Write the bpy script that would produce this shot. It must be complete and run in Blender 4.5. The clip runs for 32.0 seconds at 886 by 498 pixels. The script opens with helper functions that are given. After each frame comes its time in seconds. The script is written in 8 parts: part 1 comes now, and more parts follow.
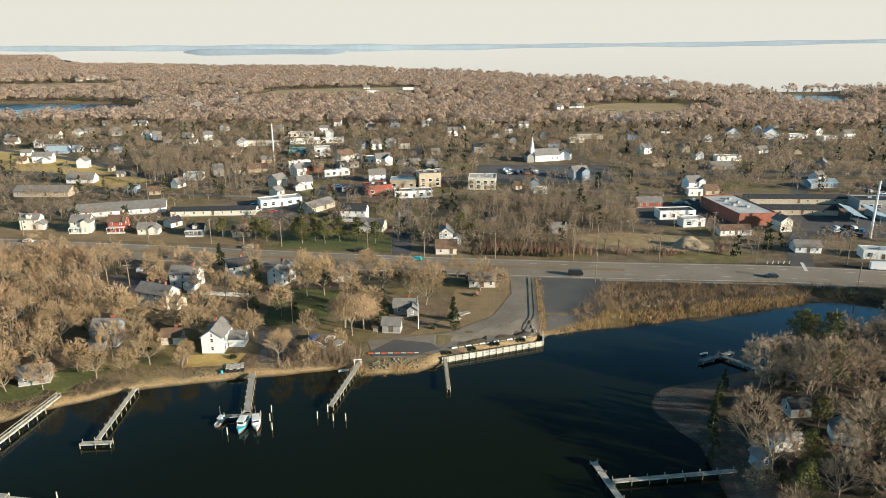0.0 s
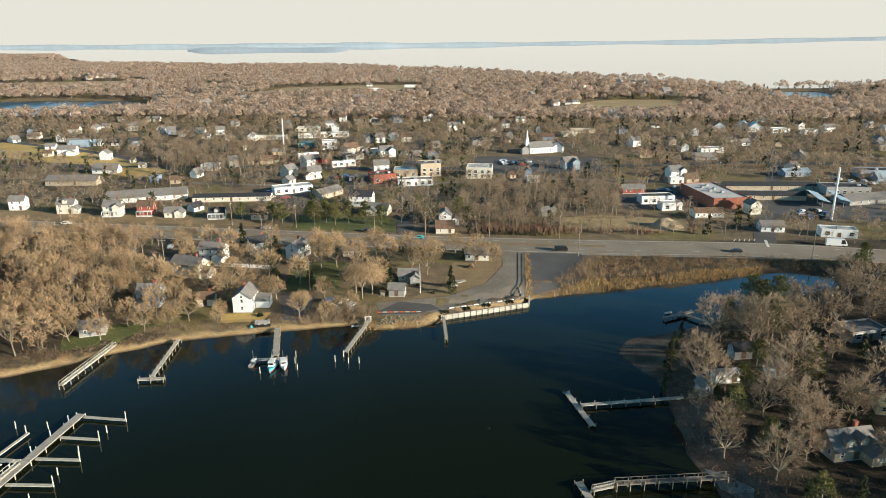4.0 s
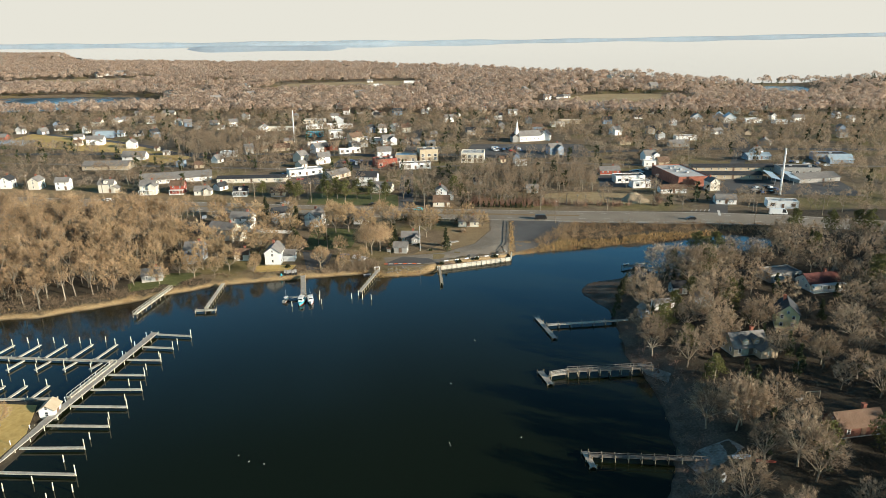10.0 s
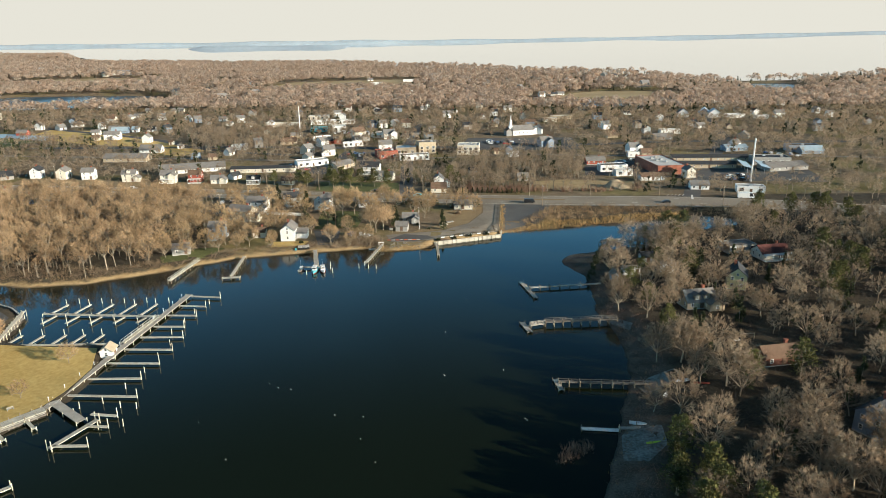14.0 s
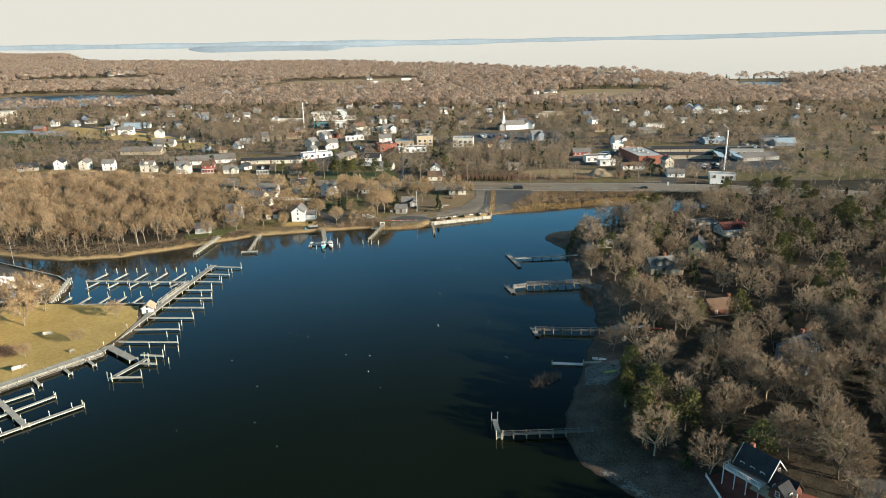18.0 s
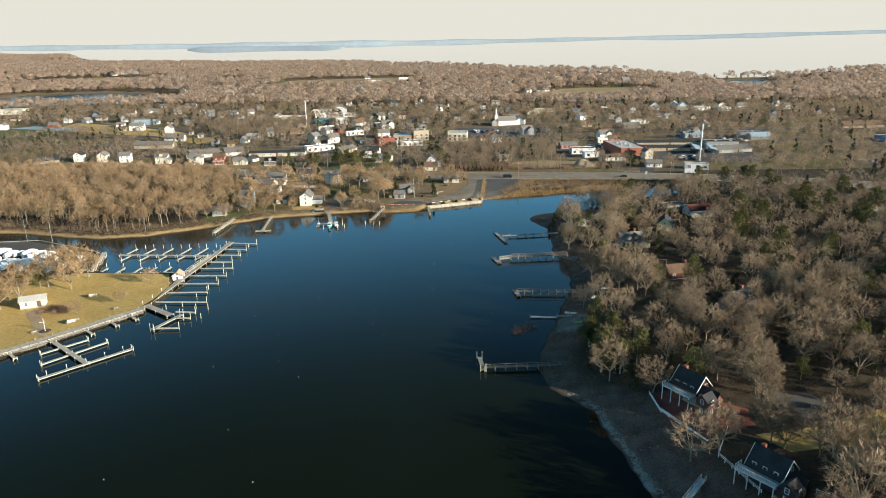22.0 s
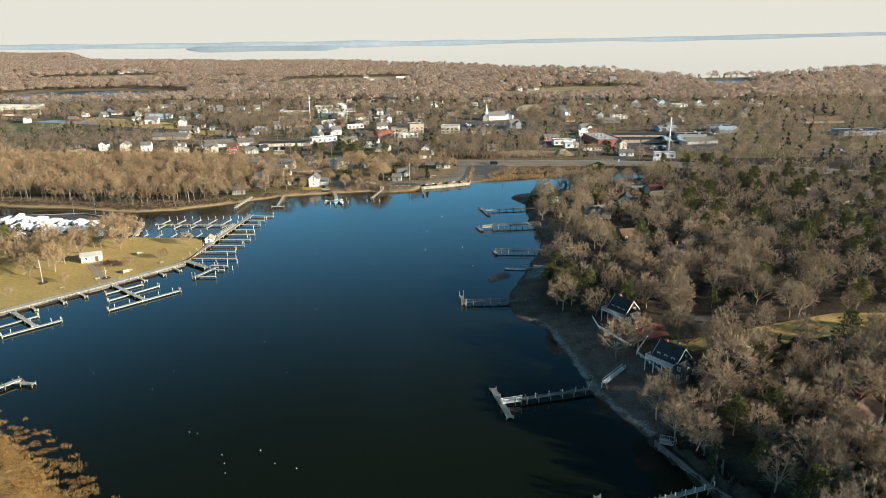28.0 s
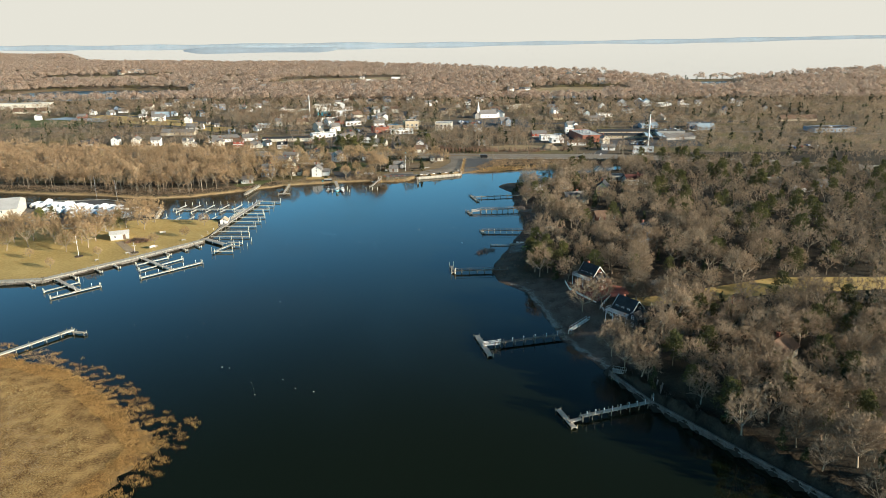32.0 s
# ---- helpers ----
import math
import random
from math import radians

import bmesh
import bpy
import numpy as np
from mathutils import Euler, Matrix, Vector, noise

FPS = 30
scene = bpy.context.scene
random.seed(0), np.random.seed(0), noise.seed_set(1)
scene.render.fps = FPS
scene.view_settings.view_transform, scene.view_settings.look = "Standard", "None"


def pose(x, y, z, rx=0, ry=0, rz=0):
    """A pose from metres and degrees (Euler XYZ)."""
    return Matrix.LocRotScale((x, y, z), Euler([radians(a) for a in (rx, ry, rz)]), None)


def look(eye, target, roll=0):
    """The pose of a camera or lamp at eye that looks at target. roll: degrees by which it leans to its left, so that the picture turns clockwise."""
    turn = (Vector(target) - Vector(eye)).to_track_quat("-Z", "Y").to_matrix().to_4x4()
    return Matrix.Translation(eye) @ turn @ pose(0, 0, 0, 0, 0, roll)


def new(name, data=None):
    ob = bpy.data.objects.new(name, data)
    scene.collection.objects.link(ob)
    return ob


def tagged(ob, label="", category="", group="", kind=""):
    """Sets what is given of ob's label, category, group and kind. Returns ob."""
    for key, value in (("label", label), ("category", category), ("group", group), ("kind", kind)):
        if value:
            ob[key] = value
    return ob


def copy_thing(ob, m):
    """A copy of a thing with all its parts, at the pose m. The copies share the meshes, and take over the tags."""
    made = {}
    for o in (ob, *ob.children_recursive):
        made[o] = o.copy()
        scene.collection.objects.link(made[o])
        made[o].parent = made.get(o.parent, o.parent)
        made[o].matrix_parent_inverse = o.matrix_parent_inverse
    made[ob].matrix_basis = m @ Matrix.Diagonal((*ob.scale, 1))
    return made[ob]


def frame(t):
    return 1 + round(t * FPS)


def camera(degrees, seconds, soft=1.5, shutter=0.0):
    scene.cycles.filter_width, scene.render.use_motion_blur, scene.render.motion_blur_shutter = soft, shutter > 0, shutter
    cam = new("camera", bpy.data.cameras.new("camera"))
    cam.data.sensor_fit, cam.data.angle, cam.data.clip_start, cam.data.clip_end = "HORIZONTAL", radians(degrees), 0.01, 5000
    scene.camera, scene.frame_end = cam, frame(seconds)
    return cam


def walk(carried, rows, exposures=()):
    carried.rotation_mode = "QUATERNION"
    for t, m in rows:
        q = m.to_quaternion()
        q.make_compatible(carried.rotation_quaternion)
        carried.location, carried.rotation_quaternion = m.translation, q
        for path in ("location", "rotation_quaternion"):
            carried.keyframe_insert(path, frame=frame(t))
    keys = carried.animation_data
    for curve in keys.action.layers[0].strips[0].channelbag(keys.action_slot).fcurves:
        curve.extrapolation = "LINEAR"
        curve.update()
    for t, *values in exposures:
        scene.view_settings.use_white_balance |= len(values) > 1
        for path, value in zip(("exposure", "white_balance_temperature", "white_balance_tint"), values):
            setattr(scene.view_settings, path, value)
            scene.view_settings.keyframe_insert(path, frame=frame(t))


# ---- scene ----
cam = camera(65.4, 32.0, soft=0.5)
PATH = [
    (0, pose(0.00, 0.00, 90.00, 72.630, 0.193, 0.000)),
    (2, pose(0.55, -15.84, 90.61, 72.564, 0.249, 0.081)),
    (4, pose(1.00, -31.79, 91.09, 72.487, 0.298, 0.104)),
    (6, pose(1.29, -47.95, 91.36, 72.395, 0.339, 0.038)),
    (8, pose(1.63, -64.44, 91.56, 72.324, 0.395, -0.039)),
    (10, pose(2.22, -81.32, 91.86, 72.302, 0.483, -0.054)),
    (12, pose(2.89, -98.49, 92.20, 72.294, 0.571, -0.065)),
    (14, pose(3.48, -115.79, 92.47, 72.265, 0.628, -0.135)),
    (16, pose(4.10, -133.10, 92.70, 72.240, 0.673, -0.228)),
    (18, pose(4.85, -150.34, 92.89, 72.249, 0.728, -0.301)),
    (20, pose(5.48, -167.64, 93.06, 72.270, 0.765, -0.402)),
    (22, pose(5.82, -185.10, 93.23, 72.277, 0.754, -0.567)),
    (24, pose(6.25, -202.51, 93.45, 72.275, 0.701, -0.709)),
    (26, pose(7.11, -219.72, 93.77, 72.282, 0.624, -0.755)),
    (28, pose(7.99, -237.02, 94.03, 72.314, 0.543, -0.806)),
    (30, pose(8.43, -254.73, 94.07, 72.382, 0.474, -0.971)),
    (32, pose(8.59, -272.71, 93.99, 72.472, 0.414, -1.210)),
]
walk(cam, PATH, exposures=((0, 0.88), (32, 0.87)))

# ---- light: low late sun from the east-south-east, clear sky with a pale horizon ----
SUN_EL = radians(15.0)
SUN_AZ = radians(116.0)
world = bpy.data.worlds.new("world")
scene.world = world
world.use_nodes = True
wn = world.node_tree.nodes
wl = world.node_tree.links
sky = wn.new("ShaderNodeTexSky")
sky.sky_type = "NISHITA"
sky.sun_disc = False
sky.sun_elevation = SUN_EL
sky.sun_rotation = SUN_AZ
sky.air_density = 1.0
sky.dust_density = 0.6
sky.ozone_density = 2.0
# the pale late-day haze along the horizon, fading into the blue above
tc = wn.new("ShaderNodeTexCoord")
sep = wn.new("ShaderNodeSeparateXYZ")
wl.new(tc.outputs["Generated"], sep.inputs[0])
low = wn.new("ShaderNodeMapRange")
low.interpolation_type = "SMOOTHSTEP"
low.inputs[1].default_value, low.inputs[2].default_value = 0.07, 0.17
low.inputs[3].default_value, low.inputs[4].default_value = 1.0, 0.0
wl.new(sep.outputs["Z"], low.inputs[0])
hz = wn.new("ShaderNodeMix")
hz.data_type = "RGBA"
hz.inputs[7].default_value = (7.5, 7.32, 6.5, 1)
wl.new(low.outputs[0], hz.inputs[0])
tint = wn.new("ShaderNodeMix")
tint.data_type, tint.blend_type = "RGBA", "MULTIPLY"
tint.inputs[0].default_value = 1.0
tint.inputs[7].default_value = (0.50, 0.98, 1.10, 1)
wl.new(sky.outputs[0], tint.inputs[6])
deep = wn.new("ShaderNodeMapRange")
deep.interpolation_type = "SMOOTHSTEP"
deep.inputs[1].default_value, deep.inputs[2].default_value = 0.14, 0.56
deep.inputs[3].default_value, deep.inputs[4].default_value = 3.4, 0.40
wl.new(sep.outputs["Z"], deep.inputs[0])
scaled = wn.new("ShaderNodeVectorMath")
scaled.operation = "SCALE"
wl.new(tint.outputs[2], scaled.inputs[0])
wl.new(deep.outputs[0], scaled.inputs[3])
# thin broken cloud high over the place, on a flat layer
lift = wn.new("ShaderNodeMath")
lift.operation = "MAXIMUM"
lift.inputs[1].default_value = 0.06
wl.new(sep.outputs["Z"], lift.inputs[0])
layer = wn.new("ShaderNodeVectorMath")
layer.operation = "DIVIDE"
wl.new(tc.outputs["Generated"], layer.inputs[0])
wl.new(lift.outputs[0], layer.inputs[1])
cloud = wn.new("ShaderNodeTexNoise")
cloud.inputs["Scale"].default_value = 0.75
cloud.inputs["Detail"].default_value = 5
cloud.inputs["Roughness"].default_value = 0.55
wl.new(layer.outputs[0], cloud.inputs["Vector"])
cover = wn.new("ShaderNodeMapRange")
cover.interpolation_type = "SMOOTHSTEP"
cover.inputs[1].default_value, cover.inputs[2].default_value = 0.54, 0.74
cover.inputs[3].default_value, cover.inputs[4].default_value = 0.0, 0.55
wl.new(cloud.outputs[0], cover.inputs[0])
fade = wn.new("ShaderNodeMapRange")
fade.interpolation_type = "SMOOTHSTEP"
fade.inputs[1].default_value, fade.inputs[2].default_value = 0.24, 0.42
fade.inputs[3].default_value, fade.inputs[4].default_value = 1.0, 0.08
wl.new(sep.outputs["Z"], fade.inputs[0])
thin = wn.new("ShaderNodeMath")
thin.operation = "MULTIPLY"
wl.new(cover.outputs[0], thin.inputs[0])
wl.new(fade.outputs[0], thin.inputs[1])
veil = wn.new("ShaderNodeMix")
veil.data_type = "RGBA"
veil.inputs[7].default_value = (3.4, 4.0, 4.3, 1)
wl.new(thin.outputs[0], veil.inputs[0])
wl.new(scaled.outputs[0], veil.inputs[6])
wl.new(veil.outputs[2], hz.inputs[6])
wl.new(hz.outputs[2], wn["Background"].inputs[0])
wn["Background"].inputs[1].default_value = 0.058
sun_data = bpy.data.lights.new("sun", "SUN")
sun_data.energy = 5.0
sun_data.angle = radians(0.6)
sun_data.color = (0.98, 0.86, 0.69)
sun = new("sun", sun_data)
to_sun = Vector((math.sin(SUN_AZ) * math.cos(SUN_EL), math.cos(SUN_AZ) * math.cos(SUN_EL), math.sin(SUN_EL)))
sun.matrix_world = look(to_sun * 400, (0, 0, 0))


# ---- materials ----
def nodes_of(name):
    m = bpy.data.materials.new(name)
    m.use_nodes = True
    return m, m.node_tree.nodes, m.node_tree.links, m.node_tree.nodes["Principled BSDF"]


def surface(name, dark, light, rough=0.85, scale=1.0, fine=12.0, bump=0.2, metal=0.0, vary=0.0, island=False, coat=0.0):
    """A matt surface: two colours mixed by noise at two sizes (per metre), with fine relief and a change from piece to piece."""
    m, n, l, b = nodes_of(name)
    geo = n.new("ShaderNodeNewGeometry")
    big = n.new("ShaderNodeTexNoise")
    big.inputs["Scale"].default_value = scale
    big.inputs["Detail"].default_value = 5
    small = n.new("ShaderNodeTexNoise")
    small.inputs["Scale"].default_value = fine
    small.inputs["Detail"].default_value = 3
    l.new(geo.outputs["Position"], big.inputs["Vector"])
    l.new(geo.outputs["Position"], small.inputs["Vector"])
    add = n.new("ShaderNodeMath")
    add.operation = "ADD"
    l.new(big.outputs[0], add.inputs[0])
    l.new(small.outputs[0], add.inputs[1])
    ramp = n.new("ShaderNodeMapRange")
    ramp.inputs[1].default_value, ramp.inputs[2].default_value = 0.7, 1.3
    l.new(add.outputs[0], ramp.inputs[0])
    mix = n.new("ShaderNodeMix")
    mix.data_type = "RGBA"
    mix.inputs[6].default_value = (*dark, 1)
    mix.inputs[7].default_value = (*light, 1)
    l.new(ramp.outputs[0], mix.inputs[0])
    out = mix.outputs[2]
    if vary:
        if island:
            rnd = geo.outputs["Random Per Island"]
        else:
            rnd = n.new("ShaderNodeObjectInfo").outputs["Random"]
        mr = n.new("ShaderNodeMapRange")
        mr.inputs[3].default_value, mr.inputs[4].default_value = 1 - vary, 1 + vary
        l.new(rnd, mr.inputs[0])
        hsv = n.new("ShaderNodeHueSaturation")
        l.new(out, hsv.inputs["Color"])
        l.new(mr.outputs[0], hsv.inputs["Value"])
        out = hsv.outputs[0]
    l.new(out, b.inputs["Base Color"])
    b.inputs["Roughness"].default_value = rough
    b.inputs["Metallic"].default_value = metal
    b.inputs["Specular IOR Level"].default_value = 0.3
    if coat:
        b.inputs["Coat Weight"].default_value = coat
    if bump:
        bp = n.new("ShaderNodeBump")
        bp.inputs["Strength"].default_value = bump
        bp.inputs["Distance"].default_value = 0.05
        l.new(small.outputs[0], bp.inputs["Height"])
        l.new(bp.outputs[0], b.inputs["Normal"])
    return m


def see_through(m, share):
    """Sprays of fine twigs let part of the light pass to their other side."""
    n, l = m.node_tree.nodes, m.node_tree.links
    b, out = n["Principled BSDF"], n["Material Output"]
    t = n.new("ShaderNodeBsdfTranslucent")
    l.new(b.inputs["Base Color"].links[0].from_socket, t.inputs["Color"])
    mix = n.new("ShaderNodeMixShader")
    mix.inputs[0].default_value = share
    l.new(b.outputs[0], mix.inputs[1])
    l.new(t.outputs[0], mix.inputs[2])
    l.new(mix.outputs[0], out.inputs["Surface"])


def water_material(name, deep, rough, ripple, ior=1.33):
    m, n, l, b = nodes_of(name)
    geo = n.new("ShaderNodeNewGeometry")
    mapping = n.new("ShaderNodeMapping")
    mapping.inputs["Scale"].default_value = (1.0, 0.45, 1.0)
    mapping.inputs["Rotation"].default_value = (0, 0, radians(25))
    l.new(geo.outputs["Position"], mapping.inputs[0])
    fine = n.new("ShaderNodeTexNoise")
    fine.inputs["Scale"].default_value = 1.1
    fine.inputs["Detail"].default_value = 4
    slow = n.new("ShaderNodeTexNoise")
    slow.inputs["Scale"].default_value = 0.018
    slow.inputs["Detail"].default_value = 3
    l.new(mapping.outputs[0], fine.inputs[0])
    l.new(mapping.outputs[0], slow.inputs[0])
    rr = n.new("ShaderNodeMapRange")
    rr.inputs[1].default_value, rr.inputs[2].default_value = 0.46, 0.68
    rr.inputs[3].default_value, rr.inputs[4].default_value = rough * 0.8, rough * 3.4
    l.new(slow.outputs[0], rr.inputs[0])
    l.new(rr.outputs[0], b.inputs["Roughness"])
    bp = n.new("ShaderNodeBump")
    bp.inputs["Strength"].default_value = ripple
    bp.inputs["Distance"].default_value = 0.05
    l.new(fine.outputs[0], bp.inputs["Height"])
    l.new(bp.outputs[0], b.inputs["Normal"])
    b.inputs["Base Color"].default_value = (*deep, 1)
    b.inputs["IOR"].default_value = ior
    return m


WATER = water_material("creek_water", (0.007, 0.0105, 0.0045), 0.05, 0.05)
POND_WATER = water_material("pond_water", (0.05, 0.075, 0.085), 0.22, 0.3)
BAY_WATER = water_material("bay_water", (0.12, 0.13, 0.13), 0.02, 0.0, 1.5)
BAY_WATER.node_tree.nodes["Principled BSDF"].inputs["Coat Weight"].default_value = 1.0
LITTER = surface("leaf_litter", (0.065, 0.048, 0.033), (0.15, 0.11, 0.07), 0.95, 0.08, 1.5, 0.5)
LAWN = surface("winter_lawn", (0.40, 0.272, 0.085), (0.58, 0.415, 0.155), 0.95, 0.06, 0.9, 0.3)
GREEN = surface("shaded_green_lawn", (0.07, 0.085, 0.025), (0.15, 0.15, 0.055), 0.95, 0.08, 0.9, 0.3)
SAND = surface("beach_sand", (0.30, 0.22, 0.14), (0.46, 0.36, 0.24), 0.95, 0.25, 2.0, 0.4)
MUD = surface("dark_mud", (0.05, 0.04, 0.032), (0.11, 0.085, 0.065), 0.7, 0.2, 2.0, 0.4)
FIELD = surface("dry_field", (0.27, 0.20, 0.10), (0.42, 0.32, 0.18), 0.95, 0.02, 0.3, 0.2)
ASPHALT = surface("asphalt", (0.075, 0.072, 0.07), (0.125, 0.12, 0.115), 0.9, 0.07, 2.5, 0.15)
ROADWAY = surface("worn_highway", (0.19, 0.158, 0.12), (0.285, 0.243, 0.19), 0.9, 0.05, 1.8, 0.15)
GRAVEL = surface("gravel_lot", (0.155, 0.132, 0.104), (0.27, 0.235, 0.19), 0.95, 0.12, 2.2, 0.3)
MEDIAN = surface("median_grass", (0.19, 0.13, 0.07), (0.30, 0.22, 0.12), 0.95, 0.2, 1.5, 0.3)
PAINTLINE = surface("road_paint", (0.55, 0.53, 0.48), (0.75, 0.73, 0.68), 0.8, 0.6, 4, 0)
PALE_MUD = surface("pale_beach", (0.11, 0.095, 0.08), (0.33, 0.31, 0.28), 0.95, 0.35, 1.5, 0.4)
CONCRETE = surface("concrete", (0.35, 0.33, 0.30), (0.52, 0.50, 0.46), 0.9, 0.3, 4, 0.2)
BRICKPAVE = surface("brick_paving", (0.22, 0.072, 0.055), (0.33, 0.12, 0.09), 0.9, 0.5, 6, 0.3)
BARK = surface("grey_bark", (0.19, 0.155, 0.11), (0.38, 0.315, 0.235), 0.95, 1.5, 6, 0.4, vary=0.25)
TWIG = surface("bare_twigs", (0.17, 0.122, 0.08), (0.41, 0.305, 0.205), 0.95, 0.25, 2, 0, vary=0.25)
TWIG_STUFF = surface("bare_twigs_of_woods", (0.165, 0.12, 0.08), (0.39, 0.292, 0.198), 0.95, 0.06, 0.4, 0, vary=0.25, island=True)
WARM_TWIG = surface("warm_brown_twigs", (0.26, 0.188, 0.125), (0.45, 0.34, 0.235), 0.95, 0.03, 0.3, 0, vary=0.14, island=True)
GOLD_TWIG = surface("golden_brown_twigs", (0.20, 0.13, 0.074), (0.43, 0.298, 0.175), 0.95, 0.05, 0.3, 0, vary=0.3, island=True)
BARK_STUFF = surface("bark_of_woods", (0.14, 0.115, 0.085), (0.30, 0.25, 0.19), 0.95, 0.1, 3, 0, vary=0.2, island=True)
# Far twigs are coloured paler than near ones to stand for distance haze.
FAR_TWIG = surface("far_twigs_haze_paled", (0.44, 0.325, 0.245), (0.58, 0.445, 0.345), 0.95, 0.012, 0.1, 0, vary=0.04, island=True)
for twig_material in (FAR_TWIG, WARM_TWIG):
    see_through(twig_material, 0.55)
DARK_SIDE = surface("near_black_siding", (0.03, 0.03, 0.032), (0.06, 0.06, 0.062), 0.8, 1.0, 8, 0.2)
DARK_BRICK = surface("dark_red_brick", (0.12, 0.05, 0.036), (0.19, 0.085, 0.06), 0.9, 0.6, 9, 0.3)
HEATH = surface("grey_brown_marsh_grass", (0.20, 0.135, 0.07), (0.45, 0.318, 0.165), 0.95, 0.25, 1.2, 0, vary=0.3, island=True)
STRAW = surface("straw_marsh_grass", (0.42, 0.31, 0.13), (0.64, 0.49, 0.23), 0.95, 0.12, 1.2, 0, vary=0.25, island=True)
RUST = surface("rusty_reeds", (0.26, 0.145, 0.05), (0.49, 0.30, 0.112), 0.95, 0.12, 1.2, 0, vary=0.35, island=True)
GARDEN_TWIG = surface("garden_tree_twigs", (0.22, 0.145, 0.08), (0.45, 0.318, 0.18), 0.95, 0.25, 2, 0, vary=0.24)
RED_TWIG = surface("reddish_twigs", (0.20, 0.11, 0.075), (0.35, 0.22, 0.155), 0.95, 0.2, 2, 0, vary=0.2)
NEEDLE = surface("pine_needles", (0.055, 0.058, 0.018), (0.155, 0.147, 0.046), 0.9, 0.5, 3, 0, vary=0.3)
CEDAR = surface("dark_cedar", (0.025, 0.034, 0.014), (0.065, 0.072, 0.028), 0.9, 0.5, 3, 0, vary=0.3)
REED = surface("dry_reeds", (0.30, 0.185, 0.075), (0.52, 0.35, 0.16), 0.95, 0.12, 1.2, 0, vary=0.3, island=True)
MARSH = surface("marsh_thatch", (0.14, 0.095, 0.05), (0.34, 0.245, 0.13), 0.95, 0.12, 1.0, 0.6)
DECK = surface("weathered_deck", (0.30, 0.28, 0.245), (0.47, 0.44, 0.39), 0.9, 0.6, 5, 0.3, vary=0.12)
# Darker timber: the shadow over the east docks is put into its colour.
DARK_TIMBER = surface("shade_dark_timber", (0.10, 0.092, 0.08), (0.22, 0.20, 0.178), 0.85, 0.6, 5, 0.3, vary=0.12)
# Brush colour is darkened to stand for shade between the east trees.
UNDERBRUSH = surface("shade_dark_underbrush", (0.055, 0.042, 0.034), (0.125, 0.095, 0.072), 0.95, 0.1, 1, 0, vary=0.25, island=True)
DECK_PALE = surface("pale_dock_boards", (0.36, 0.335, 0.28), (0.56, 0.525, 0.445), 0.9, 0.6, 5, 0.3, vary=0.12)
PILE = surface("timber_pile", (0.20, 0.16, 0.11), (0.40, 0.33, 0.24), 0.9, 1.5, 8, 0.3, vary=0.2)
PILE_PALE = surface("capped_pile", (0.55, 0.50, 0.38), (0.72, 0.66, 0.52), 0.8, 1.5, 8, 0.2, vary=0.15)
WHITE = surface("white_paint", (0.70, 0.69, 0.66), (0.82, 0.81, 0.78), 0.6, 0.8, 6, 0.1)
CREAM = surface("cream_siding", (0.58, 0.53, 0.43), (0.70, 0.65, 0.55), 0.7, 0.8, 6, 0.1)
YELLOW = surface("pale_yellow_siding", (0.66, 0.56, 0.30), (0.75, 0.66, 0.38), 0.7, 0.8, 6, 0.1)
GREY_SIDE = surface("grey_shingle_siding", (0.25, 0.24, 0.22), (0.38, 0.365, 0.34), 0.85, 1.0, 8, 0.2)
BLUE_SIDE = surface("blue_grey_siding", (0.18, 0.23, 0.29), (0.26, 0.32, 0.39), 0.75, 0.8, 6, 0.1)
TEAL = surface("teal_paint", (0.06, 0.34, 0.42), (0.10, 0.45, 0.52), 0.5, 0.8, 6, 0.05)
TAN = surface("tan_siding", (0.40, 0.32, 0.22), (0.52, 0.43, 0.31), 0.8, 0.8, 6, 0.1)
RED_SIDE = surface("barn_red_siding", (0.26, 0.06, 0.04), (0.38, 0.10, 0.065), 0.8, 0.8, 6, 0.1)
BRICK = surface("red_brick", (0.22, 0.075, 0.048), (0.34, 0.13, 0.085), 0.9, 0.6, 9, 0.3)
ROOF_DARK = surface("charcoal_shingles", (0.028, 0.03, 0.034), (0.06, 0.062, 0.066), 0.9, 0.5, 5, 0.3)
ROOF_GREY = surface("grey_shingles", (0.15, 0.14, 0.13), (0.25, 0.235, 0.22), 0.9, 0.5, 5, 0.3)
ROOF_BROWN = surface("brown_shingles", (0.12, 0.075, 0.05), (0.20, 0.13, 0.09), 0.9, 0.5, 5, 0.3)
ROOF_FLAT = surface("pale_flat_roof", (0.42, 0.41, 0.39), (0.60, 0.585, 0.56), 0.85, 0.15, 2, 0.1)
ROOF_RED = surface("red_metal_roof", (0.085, 0.03, 0.026), (0.14, 0.052, 0.044), 0.85, 0.5, 3, 0.05)
ROOF_BLUE = surface("blue_metal_roof", (0.24, 0.32, 0.38), (0.34, 0.42, 0.48), 0.4, 0.5, 3, 0.05)
METAL = surface("galvanised_metal", (0.40, 0.40, 0.40), (0.56, 0.56, 0.55), 0.45, 1, 8, 0.05, metal=0.7)
POLEWOOD = surface("utility_pole_wood", (0.16, 0.12, 0.085), (0.30, 0.235, 0.17), 0.9, 1, 8, 0.2)
TYRE = surface("black_rubber", (0.015, 0.015, 0.015), (0.03, 0.03, 0.03), 0.8, 3, 20, 0.1)
STONE = surface("grey_boulder", (0.13, 0.112, 0.09), (0.28, 0.25, 0.21), 0.95, 0.8, 5, 0.5, vary=0.2, island=True)
